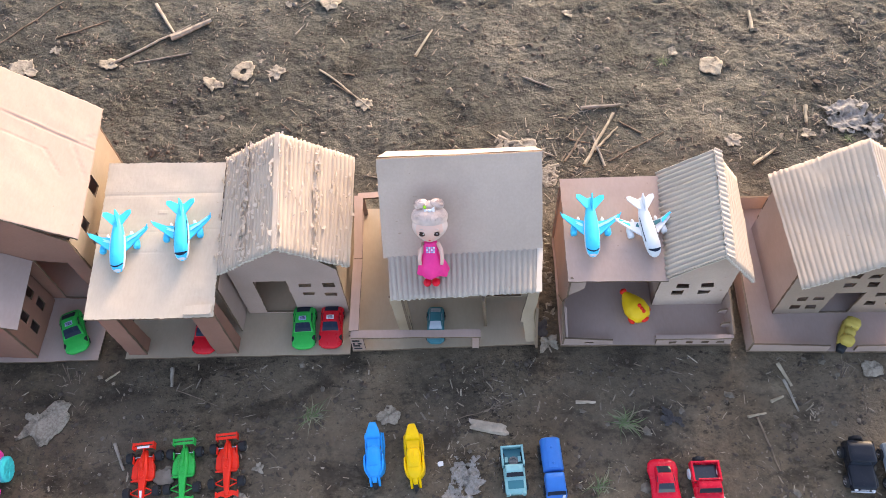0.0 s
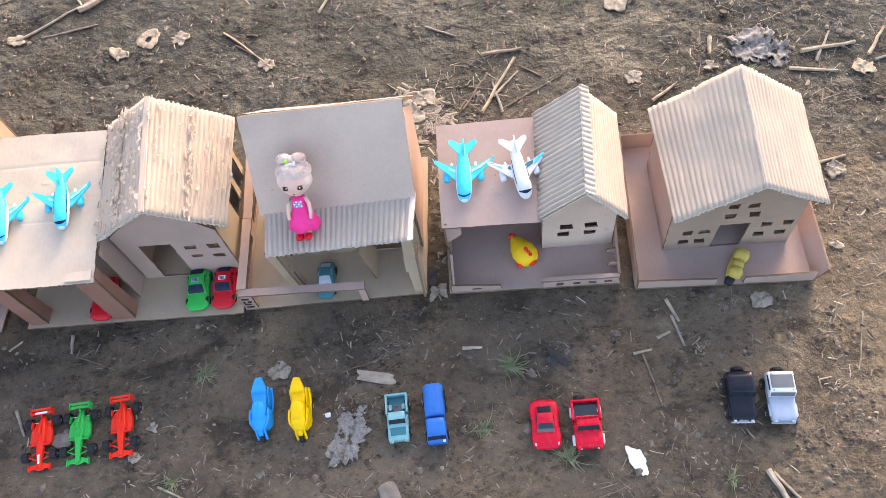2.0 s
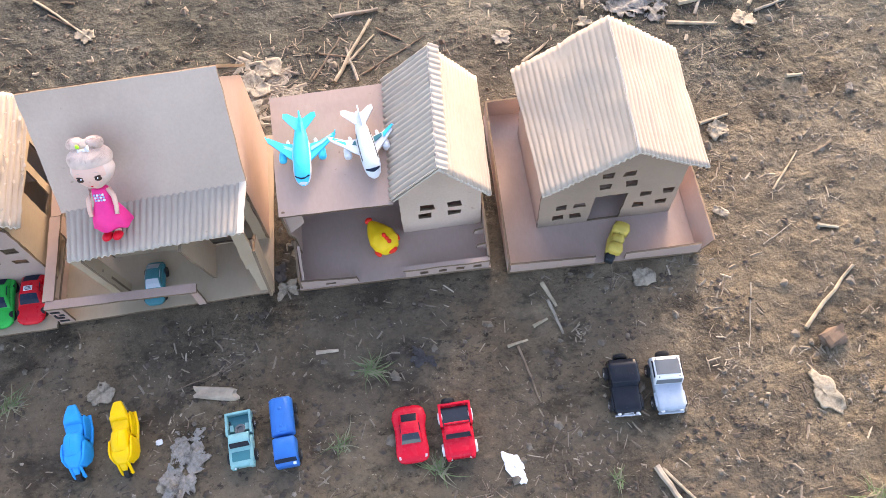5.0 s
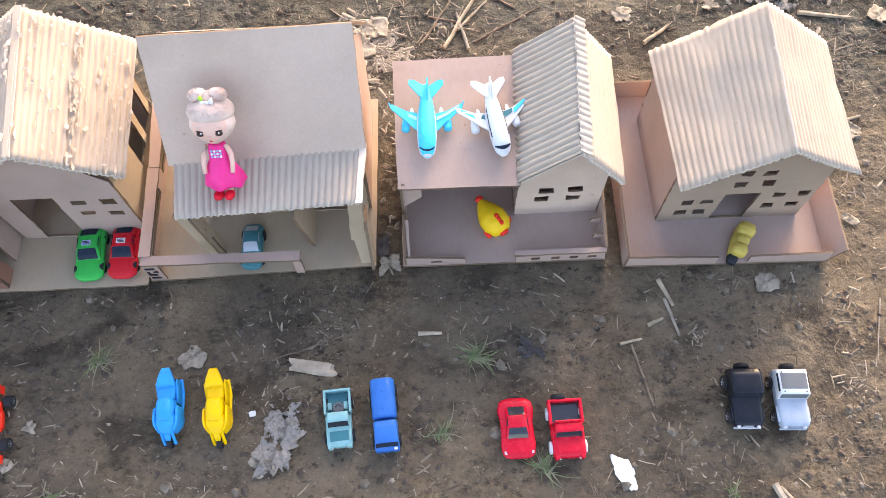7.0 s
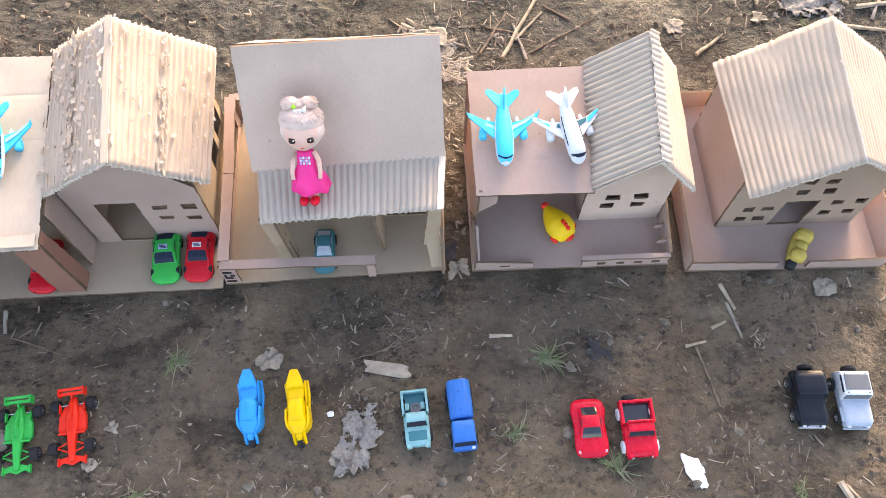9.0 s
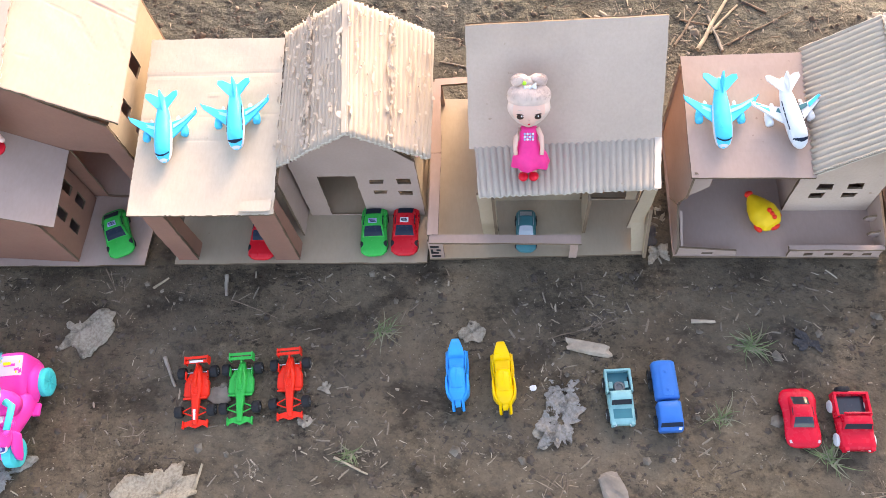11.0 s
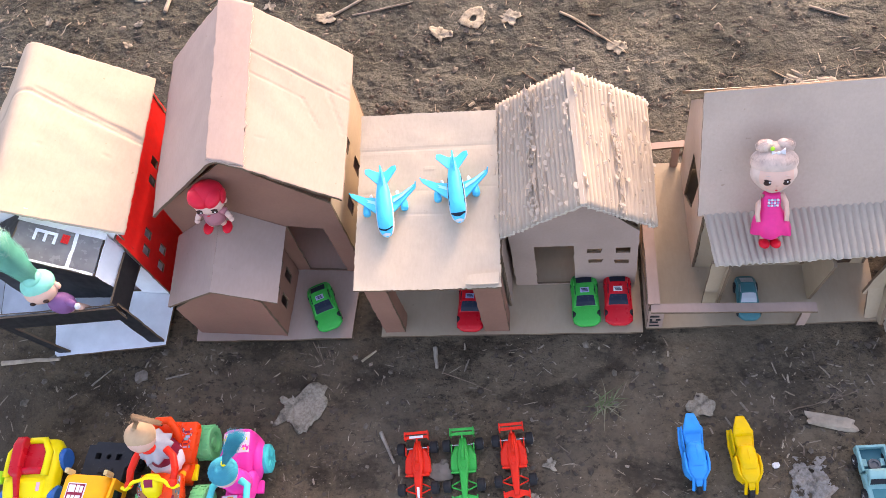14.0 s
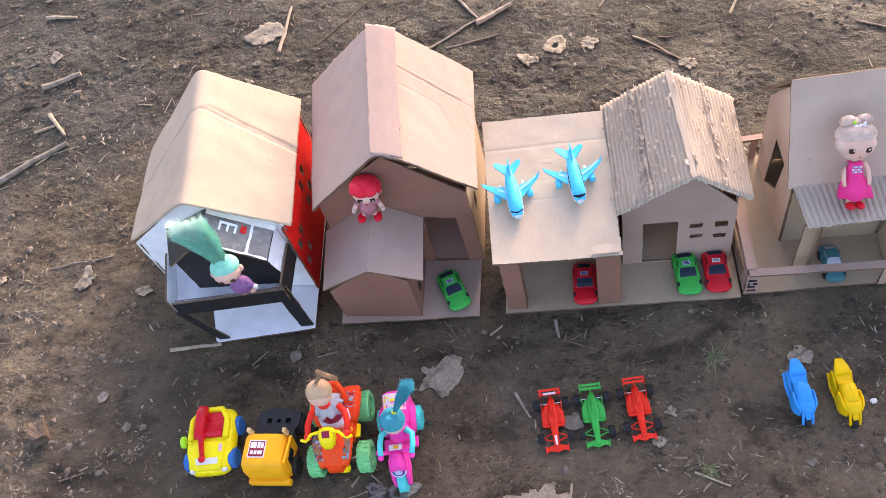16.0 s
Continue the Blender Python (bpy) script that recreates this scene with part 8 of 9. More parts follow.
def leaf(x, y, size, rz, mat, label, name="dry_leaf", seed=0, lobes=5, ragged=0.35, hole=False, stretch=1.0, curl=0.25, category="dry leaf", torn=0.0):
    """A withered leaf or scrap: a thin curled sheet with an uneven edge."""
    curl *= 0.6
    rng = random.Random(seed)
    bm = bmesh.new()
    n, rings = (96, 16) if torn else ((72, 6) if size > 0.03 else (40, 6))
    edge = lambda a, f: noise.noise(Vector((math.cos(a) * f, math.sin(a) * f, seed * 1.37)))
    rad = [size * max(0.3, 0.78 + ragged * (0.9 * edge(2 * math.pi * k / n, 1.0) + 0.42 * edge(2 * math.pi * k / n, 3.2) + 0.16 * (rng.random() - 0.5))) for k in range(n)]
    inner = 0.28 if hole else 0.02
    top, low = [], []
    for j in range(rings + 1):
        f = inner + (1 - inner) * j / rings
        for k in range(n):
            a = 2 * math.pi * k / n
            px, py = math.cos(a) * rad[k] * f * stretch, math.sin(a) * rad[k] * f
            z = size * curl * (0.5 * f * f * (0.6 + noise.noise(Vector((px, py, seed * size)) / size * 0.9)) + 0.7 * noise.noise(Vector((px + seed, py, 0)) / size * 2.2) + 0.35 * noise.noise(Vector((px + seed, py, 3)) / size * 5.5))
            gz = on_ground(x + px * math.cos(rz) - py * math.sin(rz), y + px * math.sin(rz) + py * math.cos(rz)) - on_ground(x, y)
            z = max(z, 0.0) + gz + 0.0015
            top.append(bm.verts.new((px, py, z + 0.0006)))
            low.append(bm.verts.new((px, py, z)))
    for j in range(rings):
        for k in range(n):
            a, b, c, d = j * n + k, j * n + (k + 1) % n, (j + 1) * n + (k + 1) % n, (j + 1) * n + k
            if torn and noise.noise(top[a].co / size * 2.3 + Vector((seed * 3.1, 0, 7))) + 0.5 * noise.noise(top[a].co / size * 5.5 + Vector((seed, 0, 2))) > 0.62 - torn:
                continue
            bm.faces.new((top[a], top[b], top[c], top[d]))
            bm.faces.new((low[a], low[d], low[c], low[b]))
    for ring in (0, rings):
        for k in range(n):
            a, b = ring * n + k, ring * n + (k + 1) % n
            bm.faces.new((top[a], low[a], low[b], top[b]))
    if not hole:
        bm.faces.new(top[:n])
        bm.faces.new(low[:n][::-1])
    ob = part(name, bm, mat, None, smooth=True)
    ob.location, ob.rotation_euler = sunk(x, y), (0, 0, rz)
    return tagged(ob, label, category)


def tuft(x, y, size, count, label, seed=0, lean=1.0):
    """A matted grass tuft: bent blades that mostly lie over to one side, with a dense heart."""
    rng = random.Random(seed)
    bm = bmesh.new()
    main = rng.uniform(0, 2 * math.pi)
    for k in range(max(18, int(count * 1.6))):
        a = main + rng.gauss(0, 0.75) + (math.pi * rng.uniform(0.7, 1.3) if k % 4 == 0 else 0)
        ln = size * (rng.uniform(0.2, 0.45) if k % 3 == 0 else rng.uniform(0.35, 0.85))
        d = Vector((math.cos(a), math.sin(a), 0))
        side = Vector((-d.y, d.x, 0))
        s = side * rng.uniform(0.0006, 0.0014)
        root = Vector((rng.gauss(0, 0.12), rng.gauss(0, 0.12), 0)) * size
        rise, curve = rng.uniform(0.1, 0.65), rng.uniform(-0.55, 0.55)
        prev = None
        for j in range(6):
            t = j / 5
            p = root + d * (ln * t * lean) + side * (ln * curve * t * t) + Vector((0, 0, ln * rise * (t - 0.8 * t * t)))
            w = s * (1 - 0.85 * t)
            row = [bm.verts.new(p - w), bm.verts.new(p + Vector((0, 0, 0.0004))), bm.verts.new(p + w)]
            if prev:
                for q in (0, 1):
                    bm.faces.new((prev[q], prev[q + 1], row[q + 1], row[q])).material_index = k % 3 % 2
            prev = row
    ob = part("grass_tuft", bm, (GRASS, DRY_GRASS), None)
    ob.location = sunk(x, y, 0.0005)
    return tagged(ob, label, "grass tuft", "grass tufts on the soil")


def lump(x, y, size, mat, label, name, seed=0, category="stone"):
    """A broken, blocky stone or crumb."""
    bm = bmesh.new()
    bmesh.ops.create_cube(bm, size=2)
    bmesh.ops.subdivide_edges(bm, edges=bm.edges[:], cuts=3, use_grid_fill=True)
    for v in bm.verts:
        v.co = v.co.lerp(v.co.normalized() * 1.15, 0.45)
        v.co *= 0.9 + 0.45 * noise.noise(v.co * 0.9 + Vector((seed, seed * 2.0, 0))) + 0.2 * noise.noise(v.co * 2.6 + Vector((seed, 0, 0)))
        v.co = Vector((v.co.x * size[0], v.co.y * size[1], v.co.z * size[2]))
    ob = part(name, bm, mat, None, smooth=False)
    ob.location = sunk(x, y, size[2] * 0.35)
    ob.rotation_euler = (0, 0, seed * 1.7)
    return tagged(ob, label, category)


def crumbs(name, label, mat, count, seed, where, sizes):
    """Countless broken crumbs of soil, joined."""
    rng = random.Random(seed)
    base = [Vector(c) for c in ((1, 0, 0), (0.3, 0.95, 0), (-0.8, 0.6, 0), (-0.8, -0.6, 0), (0.3, -0.95, 0), (0.1, 0.1, 0.8), (-0.1, 0, -0.7))]
    tris = [(k, (k + 1) % 5, 5) for k in range(5)] + [((k + 1) % 5, k, 6) for k in range(5)]
    verts, faces = [], []
    for _ in range(count):
        x, y = where(rng)
        r = sizes[0] + (sizes[1] - sizes[0]) * rng.random() ** 3
        a, sx = rng.uniform(0, 6.3), rng.uniform(0.6, 1.3)
        ca, sa = math.cos(a), math.sin(a)
        c, i = sunk(x, y, r * 0.15), len(verts)
        for p in base:
            q = p * (r * rng.uniform(0.6, 1.25))
            verts.append(c + Vector((q.x * sx * ca - q.y * sa, q.x * sx * sa + q.y * ca, q.z * 0.75)))
        faces += [(i + u, i + v, i + w) for u, v, w in tris]
    me = bpy.data.meshes.new(name)
    me.from_pydata(verts, [], faces)
    me.materials.append(mat)
    return tagged(new(name, me), label, "soil crumbs", kind="stuff")


def chaff(name, label, mat, count, seed, where, long, thick):
    """Countless small bits of straw and chips, joined."""
    rng = random.Random(seed)
    verts, faces = [], []
    made = 0
    while made < count:
        x, y = where(rng)
        ln, th = rng.uniform(*long), rng.uniform(*thick)
        a, tip = rng.uniform(0, math.pi), rng.uniform(-0.04, 0.04)
        d = Vector((math.cos(a), math.sin(a), tip)) * ln / 2
        s = Vector((-math.sin(a), math.cos(a), 0)) * th / 2
        u = Vector((0, 0, min(0.0012, th * 0.3)))
        c = sunk(x, y, 0.0001 + abs(tip) * ln * 0.2)
        bend = s * rng.uniform(-0.5, 0.5)
        i = len(verts)
        k = rng.uniform(0.15, 1)
        verts += [c - d - s * k, c - d + s, c - d + u, c + bend - s, c + bend + s, c + bend + u * 1.3, c + d - s, c + d + s * k, c + d + u]
        for o in (0, 3):
            for p, q in ((0, 1), (1, 2), (2, 0)):
                faces.append((i + o + p, i + o + q, i + o + 3 + q, i + o + 3 + p))
        faces += [(i, i + 2, i + 1), (i + 6, i + 7, i + 8)]
        made += 1
    me = bpy.data.meshes.new(name)
    me.from_pydata(verts, [], faces)
    me.materials.append(mat)
    return tagged(new(name, me), label, "chaff", kind="stuff")


def clear(x, y):
    return not (-1.03 < x < 0.92 and 0.585 < y < 0.89)


def anywhere(rng):
    while True:
        x, y = rng.uniform(-1.9, 1.7), rng.uniform(-0.2, 2.1)
        if clear(x, y) and value_noise(np.array(x), np.array(y), 0.16, 31) > rng.random() * 0.9:
            return x, y


def behind(rng):
    while True:
        x, y = rng.uniform(-1.9, 1.7), rng.uniform(0.9, 2.1)
        if clear(x, y) and value_noise(np.array(x), np.array(y), 0.13, 33) > 0.35 + rng.random() * 0.5:
            return x, y


def right_side(rng):
    while True:
        x, y = rng.uniform(0.85, 1.6), rng.uniform(0.1, 1.3)
        if clear(x, y):
            return x, y


def near(cx, cy, sx, sy):
    return lambda rng: (rng.gauss(cx, sx), rng.gauss(cy, sy))


chaff("straw_chaff", "short pale bits of straw strewn over soil", CHIPS, 620, 41, anywhere, (0.003, 0.011), (0.0010, 0.0030))
chaff("fine_chaff", "fine grey plant fibres trodden into soil", CHIPS, 2600, 42, anywhere, (0.003, 0.011), (0.0005, 0.0013))
chaff("straw_chaff", "pale straw litter behind the houses", CHIPS, 1400, 43, behind, (0.006, 0.022), (0.0012, 0.003))
chaff("straw_chaff", "pale straw litter on the sunny soil", CHIPS, 800, 44, right_side, (0.005, 0.020), (0.001, 0.003))
chaff("wood_chips", "small dark bark crumbs on soil", CHIPS_DARK, 2200, 45, anywhere, (0.004, 0.013), (0.0009, 0.0026))
chaff("straw_chaff", "straw wisps before the toy cars", CHIPS, 34, 46, near(-0.11, 0.33, 0.07, 0.025), (0.006, 0.016), (0.0008, 0.002))
chaff("straw_chaff", "loose straw behind the veranda house", CHIPS, 120, 47, near(0.385, 1.02, 0.07, 0.06), (0.01, 0.035), (0.0012, 0.003))
chaff("straw_chaff", "loose straw behind the walled house", CHIPS, 120, 48, near(0.98, 1.06, 0.14, 0.10), (0.01, 0.04), (0.0012, 0.003))


def sparse(rng):
    while True:
        x, y = rng.uniform(-1.9, 1.7), rng.uniform(-0.2, 2.1)
        if clear(x, y) and (y > 0.9 or abs(x + 0.06) > 1.0) and value_noise(np.array(x), np.array(y), 0.10, 35) > 0.25 + rng.random() * 0.55:
            return x, y


def clustered(rng):
    while True:
        x, y = rng.uniform(-1.7, 1.5), rng.uniform(-0.1, 1.9)
        if clear(x, y) and value_noise(np.array(x), np.array(y), 0.055, 37) > 0.58 + rng.random() * 0.25:
            return x, y




def heaps(seed, count, spread, where):
    """Places that gather round chance middles, as raked or trodden litter does."""
    pick = random.Random(seed)
    spots = [(*where(pick), pick.uniform(0.35, 1.0) * spread) for _ in range(count)]

    def place(rng):
        while True:
            cx, cy, r = rng.choice(spots)
            x, y = rng.gauss(cx, r), rng.gauss(cy, r * 0.8)
            if clear(x, y):
                return x, y
    return place


def wide(rng):
    while True:
        x, y = rng.gauss(-0.1, 1.7), rng.gauss(0.9, 1.4)
        if clear(x, y):
            return x, y


crumbs("soil_crumbs", "loose brown crumbs of broken soil", DRY_CRUMB, 4500, 61, sparse, (0.0012, 0.0060))
crumbs("soil_crumbs", "crumbled heaps of dark soil", CLOD, 3600, 71, heaps(72, 150, 0.014, anywhere), (0.0010, 0.0050))
chaff("straw_chaff", "small heaps of chopped straw and chips", CHIPS, 2000, 73, heaps(74, 130, 0.018, anywhere), (0.003, 0.011), (0.0007, 0.0026))
chaff("fine_chaff", "matted dark root fibres on the soil", CHIPS_DARK, 1500, 75, heaps(76, 90, 0.016, anywhere), (0.008, 0.030), (0.0006, 0.0016))


def left_side(rng):
    while True:
        x, y = rng.uniform(-1.7, -1.0), rng.uniform(0.1, 1.3)
        if clear(x, y):
            return x, y


for place, seed in ((right_side, 81), (left_side, 84)):
    crumbs("soil_crumbs", "dry crumbs heaped on sunny soil", DRY_CRUMB, 2600, seed, heaps(seed + 1, 110, 0.026, place), (0.0010, 0.0048))
    chaff("straw_chaff", "split straw and chips on sunny soil", CHIPS, 420, seed + 2, heaps(seed + 3, 60, 0.02, place), (0.005, 0.018), (0.0014, 0.0040))
chaff("leaf_litter", "bleached leaf litter heaped between two houses", LITTER, 260, 90, heaps(91, 9, 0.022, lambda r: (r.uniform(0.255, 0.330), r.uniform(0.90, 1.03))), (0.008, 0.028), (0.004, 0.011))
chaff("leaf_litter", "pale bits of litter in the gap between two houses", LITTER, 60, 92, lambda r: (r.uniform(0.302, 0.324), r.uniform(0.60, 0.90)), (0.004, 0.014), (0.0015, 0.005))
chaff("leaf_litter", "bleached leaf flakes strewn behind the houses", LITTER, 240, 93, behind, (0.006, 0.016), (0.003, 0.008))
chaff("straw_chaff", "sparse straw bits over the wider soil", CHIPS, 5000, 78, wide, (0.006, 0.022), (0.0010, 0.0032))
crumbs("soil_crumbs", "sparse crumbs over the wider soil", DRY_CRUMB, 5000, 79, wide, (0.002, 0.009))
crumbs("soil_crumbs", "small dark crumbs of damp soil", CLOD, 3000, 62, anywhere, (0.0014, 0.0060))
crumbs("soil_crumbs", "clusters of dark damp soil crumbs", CLOD, 4200, 64, clustered, (0.0012, 0.0065))
crumbs("soil_crumbs", "pale dry crumbs of soil", PALE_CRUMB, 1800, 63, anywhere, (0.0009, 0.0040))
chaff("straw_chaff", "small bleached chips strewn over soil", CHIPS, 450, 65, anywhere, (0.004, 0.010), (0.0014, 0.0032))


def trodden(rng):
    while True:
        x, y = rng.uniform(-1.05, 1.0), rng.uniform(0.05, 0.58)
        if value_noise(np.array(x), np.array(y), 0.07, 39) * (1.15 - 0.7 * y) > 0.42 + rng.random() * 0.35:
            return x, y


chaff("straw_chaff", "broken straw trodden into the damp soil", CHIPS, 700, 66, trodden, (0.002, 0.009), (0.0006, 0.0020))
chaff("straw_chaff", "pale broken straw before the toys", CHIPS, 260, 67, trodden, (0.002, 0.008), (0.0009, 0.0026))
chaff("fine_chaff", "dark root bits trodden into the damp soil", CLOD, 800, 68, trodden, (0.004, 0.016), (0.0008, 0.0024))
crumbs("soil_crumbs", "dark crumbs of mud before the toys", CLOD, 1800, 69, trodden, (0.0012, 0.0055))


# single sticks, leaves, tufts and stones
PALE_STICK, GREY_STICK, BROWN_TWIG = "pale dry stick lying on soil", "grey weathered stick lying on soil", "thin brown twig lying on soil"
twig(-0.414, 0.557, -0.394, 0.574, 0.0022, STRAW, PALE_STICK, "stick", 1, "stick")
twig(-0.307, 0.578, -0.302, 0.546, 0.0034, STRAW_GREY, GREY_STICK, "stick", 2, "stick")
twig(-0.491, 0.586, -0.468, 0.551, 0.0010, TWIG, BROWN_TWIG, seed=3)
twig(-0.374, 0.452, -0.351, 0.410, 0.0028, STRAW_GREY, GREY_STICK, "stick", 4, "stick")
twig(-0.294, 0.540, -0.223, 0.513, 0.0009, TWIG, BROWN_TWIG, seed=5)
twig(-0.122, 0.321, -0.076, 0.301, 0.0018, STRAW, PALE_STICK, "stick", 6, "stick")
twig(-0.299, 0.276, -0.294, 0.308, 0.0024, STRAW, PALE_STICK, "stick", 7, "stick")
twig(0.156, 0.485, 0.248, 0.514, 0.0010, TWIG, BROWN_TWIG, seed=8)
twig(0.347, 0.512, 0.378, 0.511, 0.0032, WOOD, PALE_STICK, "stick", 9, "stick")
twig(0.672, 0.572, 0.686, 0.534, 0.0034, STRAW, PALE_STICK, "stick", 10, "stick")
twig(0.676, 0.545, 0.688, 0.493, 0.0026, STRAW_GREY, GREY_STICK, "stick", 11, "stick")
twig(0.649, 0.509, 0.670, 0.518, 0.0028, STRAW, PALE_STICK, "stick", 12, "stick")
twig(0.623, 0.484, 0.640, 0.402, 0.0018, TWIG, BROWN_TWIG, seed=13)
twig(0.609, 0.485, 0.638, 0.491, 0.0024, STRAW, PALE_STICK, "stick", 14, "stick")
twig(0.769, 0.301, 0.797, 0.240, 0.0046, WOOD, "pale split piece of wood lying on soil", "stick", 15, "stick")
twig(0.776, 0.297, 0.812, 0.250, 0.0026, STRAW, PALE_STICK, "stick", 16, "stick")
twig(1.017, 0.456, 1.111, 0.537, 0.0030, STRAW, PALE_STICK, "stick", 17, "stick")
twig(0.963, 0.532, 0.936, 0.447, 0.0012, STRAW_GREY, BROWN_TWIG, seed=18)
twig(1.042, 0.675, 1.100, 0.738, 0.0018, STRAW, PALE_STICK, "stick", 19, "stick")
twig(0.997, 1.055, 1.097, 1.066, 0.0046, STRAW, PALE_STICK, "stick", 20, "stick")
twig(0.968, 1.018, 1.049, 1.002, 0.0040, STRAW, PALE_STICK, "stick", 21, "stick")
twig(1.113, 1.034, 1.157, 1.096, 0.0036, STRAW, PALE_STICK, "stick", 22, "stick")
twig(1.02, 1.03, 1.06, 1.10, 0.0028, STRAW_GREY, GREY_STICK, "stick", 23, "stick")
twig(1.12, 1.02, 1.20, 1.045, 0.0030, STRAW_GREY, GREY_STICK, "stick", 24, "stick")
twig(0.712, 0.965, 0.756, 0.998, 0.0036, STRAW, PALE_STICK, "stick", 25, "stick")
twig(0.841, 1.107, 0.833, 1.065, 0.0044, STRAW, PALE_STICK, "stick", 26, "stick")
twig(0.408, 1.116, 0.487, 1.124, 0.0040, STRAW_GREY, GREY_STICK, "stick", 27, "stick")
twig(0.402, 0.975, 0.470, 1.103, 0.0036, STRAW, PALE_STICK, "stick", 28, "stick")
twig(0.426, 1.010, 0.475, 1.067, 0.0026, STRAW, PALE_STICK, "stick", 29, "stick")
twig(0.367, 0.986, 0.417, 1.071, 0.0022, TWIG, BROWN_TWIG, seed=30)
twig(0.380, 1.04, 0.445, 1.02, 0.0018, TWIG, BROWN_TWIG, seed=31)
twig(0.44, 0.97, 0.425, 1.045, 0.0030, STRAW_GREY, GREY_STICK, "stick", 32, "stick")
twig(0.45, 0.985, 0.56, 1.05, 0.0016, TWIG, BROWN_TWIG, seed=33)
twig(-0.120, 1.240, -0.010, 1.133, 0.0026, STRAW, PALE_STICK, "stick", 34, "stick")
twig(-0.09, 1.20, -0.02, 1.15, 0.0016, TWIG, BROWN_TWIG, seed=35)
twig(0.965, 0.806, 1.014, 0.818, 0.0034, STRAW, PALE_STICK, "stick", 36, "stick")
twig(1.087, 0.610, 1.114, 0.599, 0.0032, STRAW, PALE_STICK, "stick", 37, "stick")
twig(1.125, 0.875, 1.155, 0.878, 0.0036, STRAW, PALE_STICK, "stick", 38, "stick")
twig(-0.891, 1.281, -0.883, 1.432, 0.0044, WOOD, PALE_STICK, "stick", 39, "stick")
twig(-1.452, 1.232, -1.370, 1.271, 0.0080, STRAW_GREY, "thick grey weathered stick lying on soil", "stick", 40, "stick")
twig(-1.479, 0.937, -1.328, 1.049, 0.0075, STRAW_GREY, "thick grey weathered stick lying on soil", "stick", 41, "stick")
twig(-1.404, 1.144, -1.345, 1.076, 0.0052, STRAW, PALE_STICK, "stick", 42, "stick")
twig(-1.423, 1.092, -1.380, 1.111, 0.0040, STRAW, PALE_STICK, "stick", 43, "stick")
twig(-1.546, 1.504, -1.457, 1.491, 0.0056, STRAW, PALE_STICK, "stick", 44, "stick")
twig(-1.441, 1.003, -1.300, 1.040, 0.0018, STRAW, BROWN_TWIG, seed=45)
twig(-0.955, 0.534, -0.868, 0.544, 0.0040, WOOD, "curved piece of driftwood lying on soil", "stick", 46, "stick")
twig(-1.086, 0.310, -1.045, 0.322, 0.0018, TWIG, BROWN_TWIG, seed=47)
twig(-0.700, 0.520, -0.667, 0.530, 0.0016, STRAW_GREY, BROWN_TWIG, seed=48)
twig(-0.810, 0.506, -0.786, 0.532, 0.0015, STRAW_GREY, BROWN_TWIG, seed=49)
twig(-0.501, 1.442, -0.446, 1.354, 0.0040, WOOD, PALE_STICK, "stick", 50, "stick")
twig(-0.560, 1.257, -0.414, 1.380, 0.0030, STRAW_GREY, GREY_STICK, "stick", 51, "stick")
twig(-0.449, 1.337, -0.370, 1.390, 0.0070, WOOD, "thick weathered branch end lying on soil", "stick", 52, "stick")
twig(-0.514, 1.265, -0.399, 1.294, 0.0022, STRAW_GREY, GREY_STICK, "stick", 53, "stick")
twig(-0.808, 1.300, -0.702, 1.441, 0.0018, TWIG, BROWN_TWIG, seed=54)
twig(-0.687, 1.327, -0.593, 1.388, 0.0020, TWIG, BROWN_TWIG, seed=55)
twig(0.078, 1.272, 0.113, 1.346, 0.0034, STRAW, PALE_STICK, "stick", 56, "stick")
twig(0.782, 1.319, 0.788, 1.378, 0.0046, STRAW, PALE_STICK, "stick", 57, "stick")
twig(-0.832, 1.010, -0.778, 0.948, 0.0018, TWIG, BROWN_TWIG, seed=58)
twig(-1.122, 0.739, -1.253, 0.720, 0.0014, STRAW_GREY, BROWN_TWIG, seed=59)
twig(0.30, 1.20, 0.36, 1.17, 0.0024, STRAW_GREY, GREY_STICK, "stick", 60, "stick")

# a loose scatter of further sticks behind and beside the houses, where the soil is littered
rng = random.Random(77)
for k in range(90):
    while True:
        x, y = rng.uniform(-1.8, 1.6), rng.uniform(0.1, 1.9)
        if clear(x, y) and (y > 0.93 or x > 0.95 or x < -1.1):
            break
    a, ln = rng.uniform(0, math.pi), rng.uniform(0.02, 0.06)
    m, lab = ((STRAW, PALE_STICK), (STRAW_GREY, GREY_STICK), (TWIG, BROWN_TWIG))[k % 3]
    twig(x, y, x + math.cos(a) * ln, y + math.sin(a) * ln, rng.uniform(0.0009, 0.0026), m, lab, "twig" if k % 3 == 2 else "stick", 100 + k, "twig" if k % 3 == 2 else "stick")

leaf(-0.504, 0.486, 0.041, 0.5, DRY_LEAF, "large grey dry leaf with torn edge on soil", seed=1, lobes=4, ragged=0.8, curl=0.12)
leaf(-0.565, 0.286, 0.033, 0.1, ASH_RAG, "dark torn dead leaf before the pink trike", seed=41, ragged=0.8, stretch=1.4, curl=0.3, torn=0.30)
leaf(-0.579, 0.280, 0.020, 0.6, DARK_LEAF, "dark rotten leaf before the pink trike", seed=42, ragged=0.8, stretch=1.3, curl=0.3, torn=0.2)
leaf(-0.651, 0.255, 0.013, 0.3, DRY_LEAF, "small grey dead leaf on damp soil", seed=43, ragged=0.6, stretch=0.7)
twig(-0.636, 0.279, -0.591, 0.298, 0.0012, STRAW_GREY, BROWN_TWIG, seed=61)
twig(-0.618, 0.303, -0.608, 0.319, 0.0024, STRAW, PALE_STICK, "stick", 62, "stick")
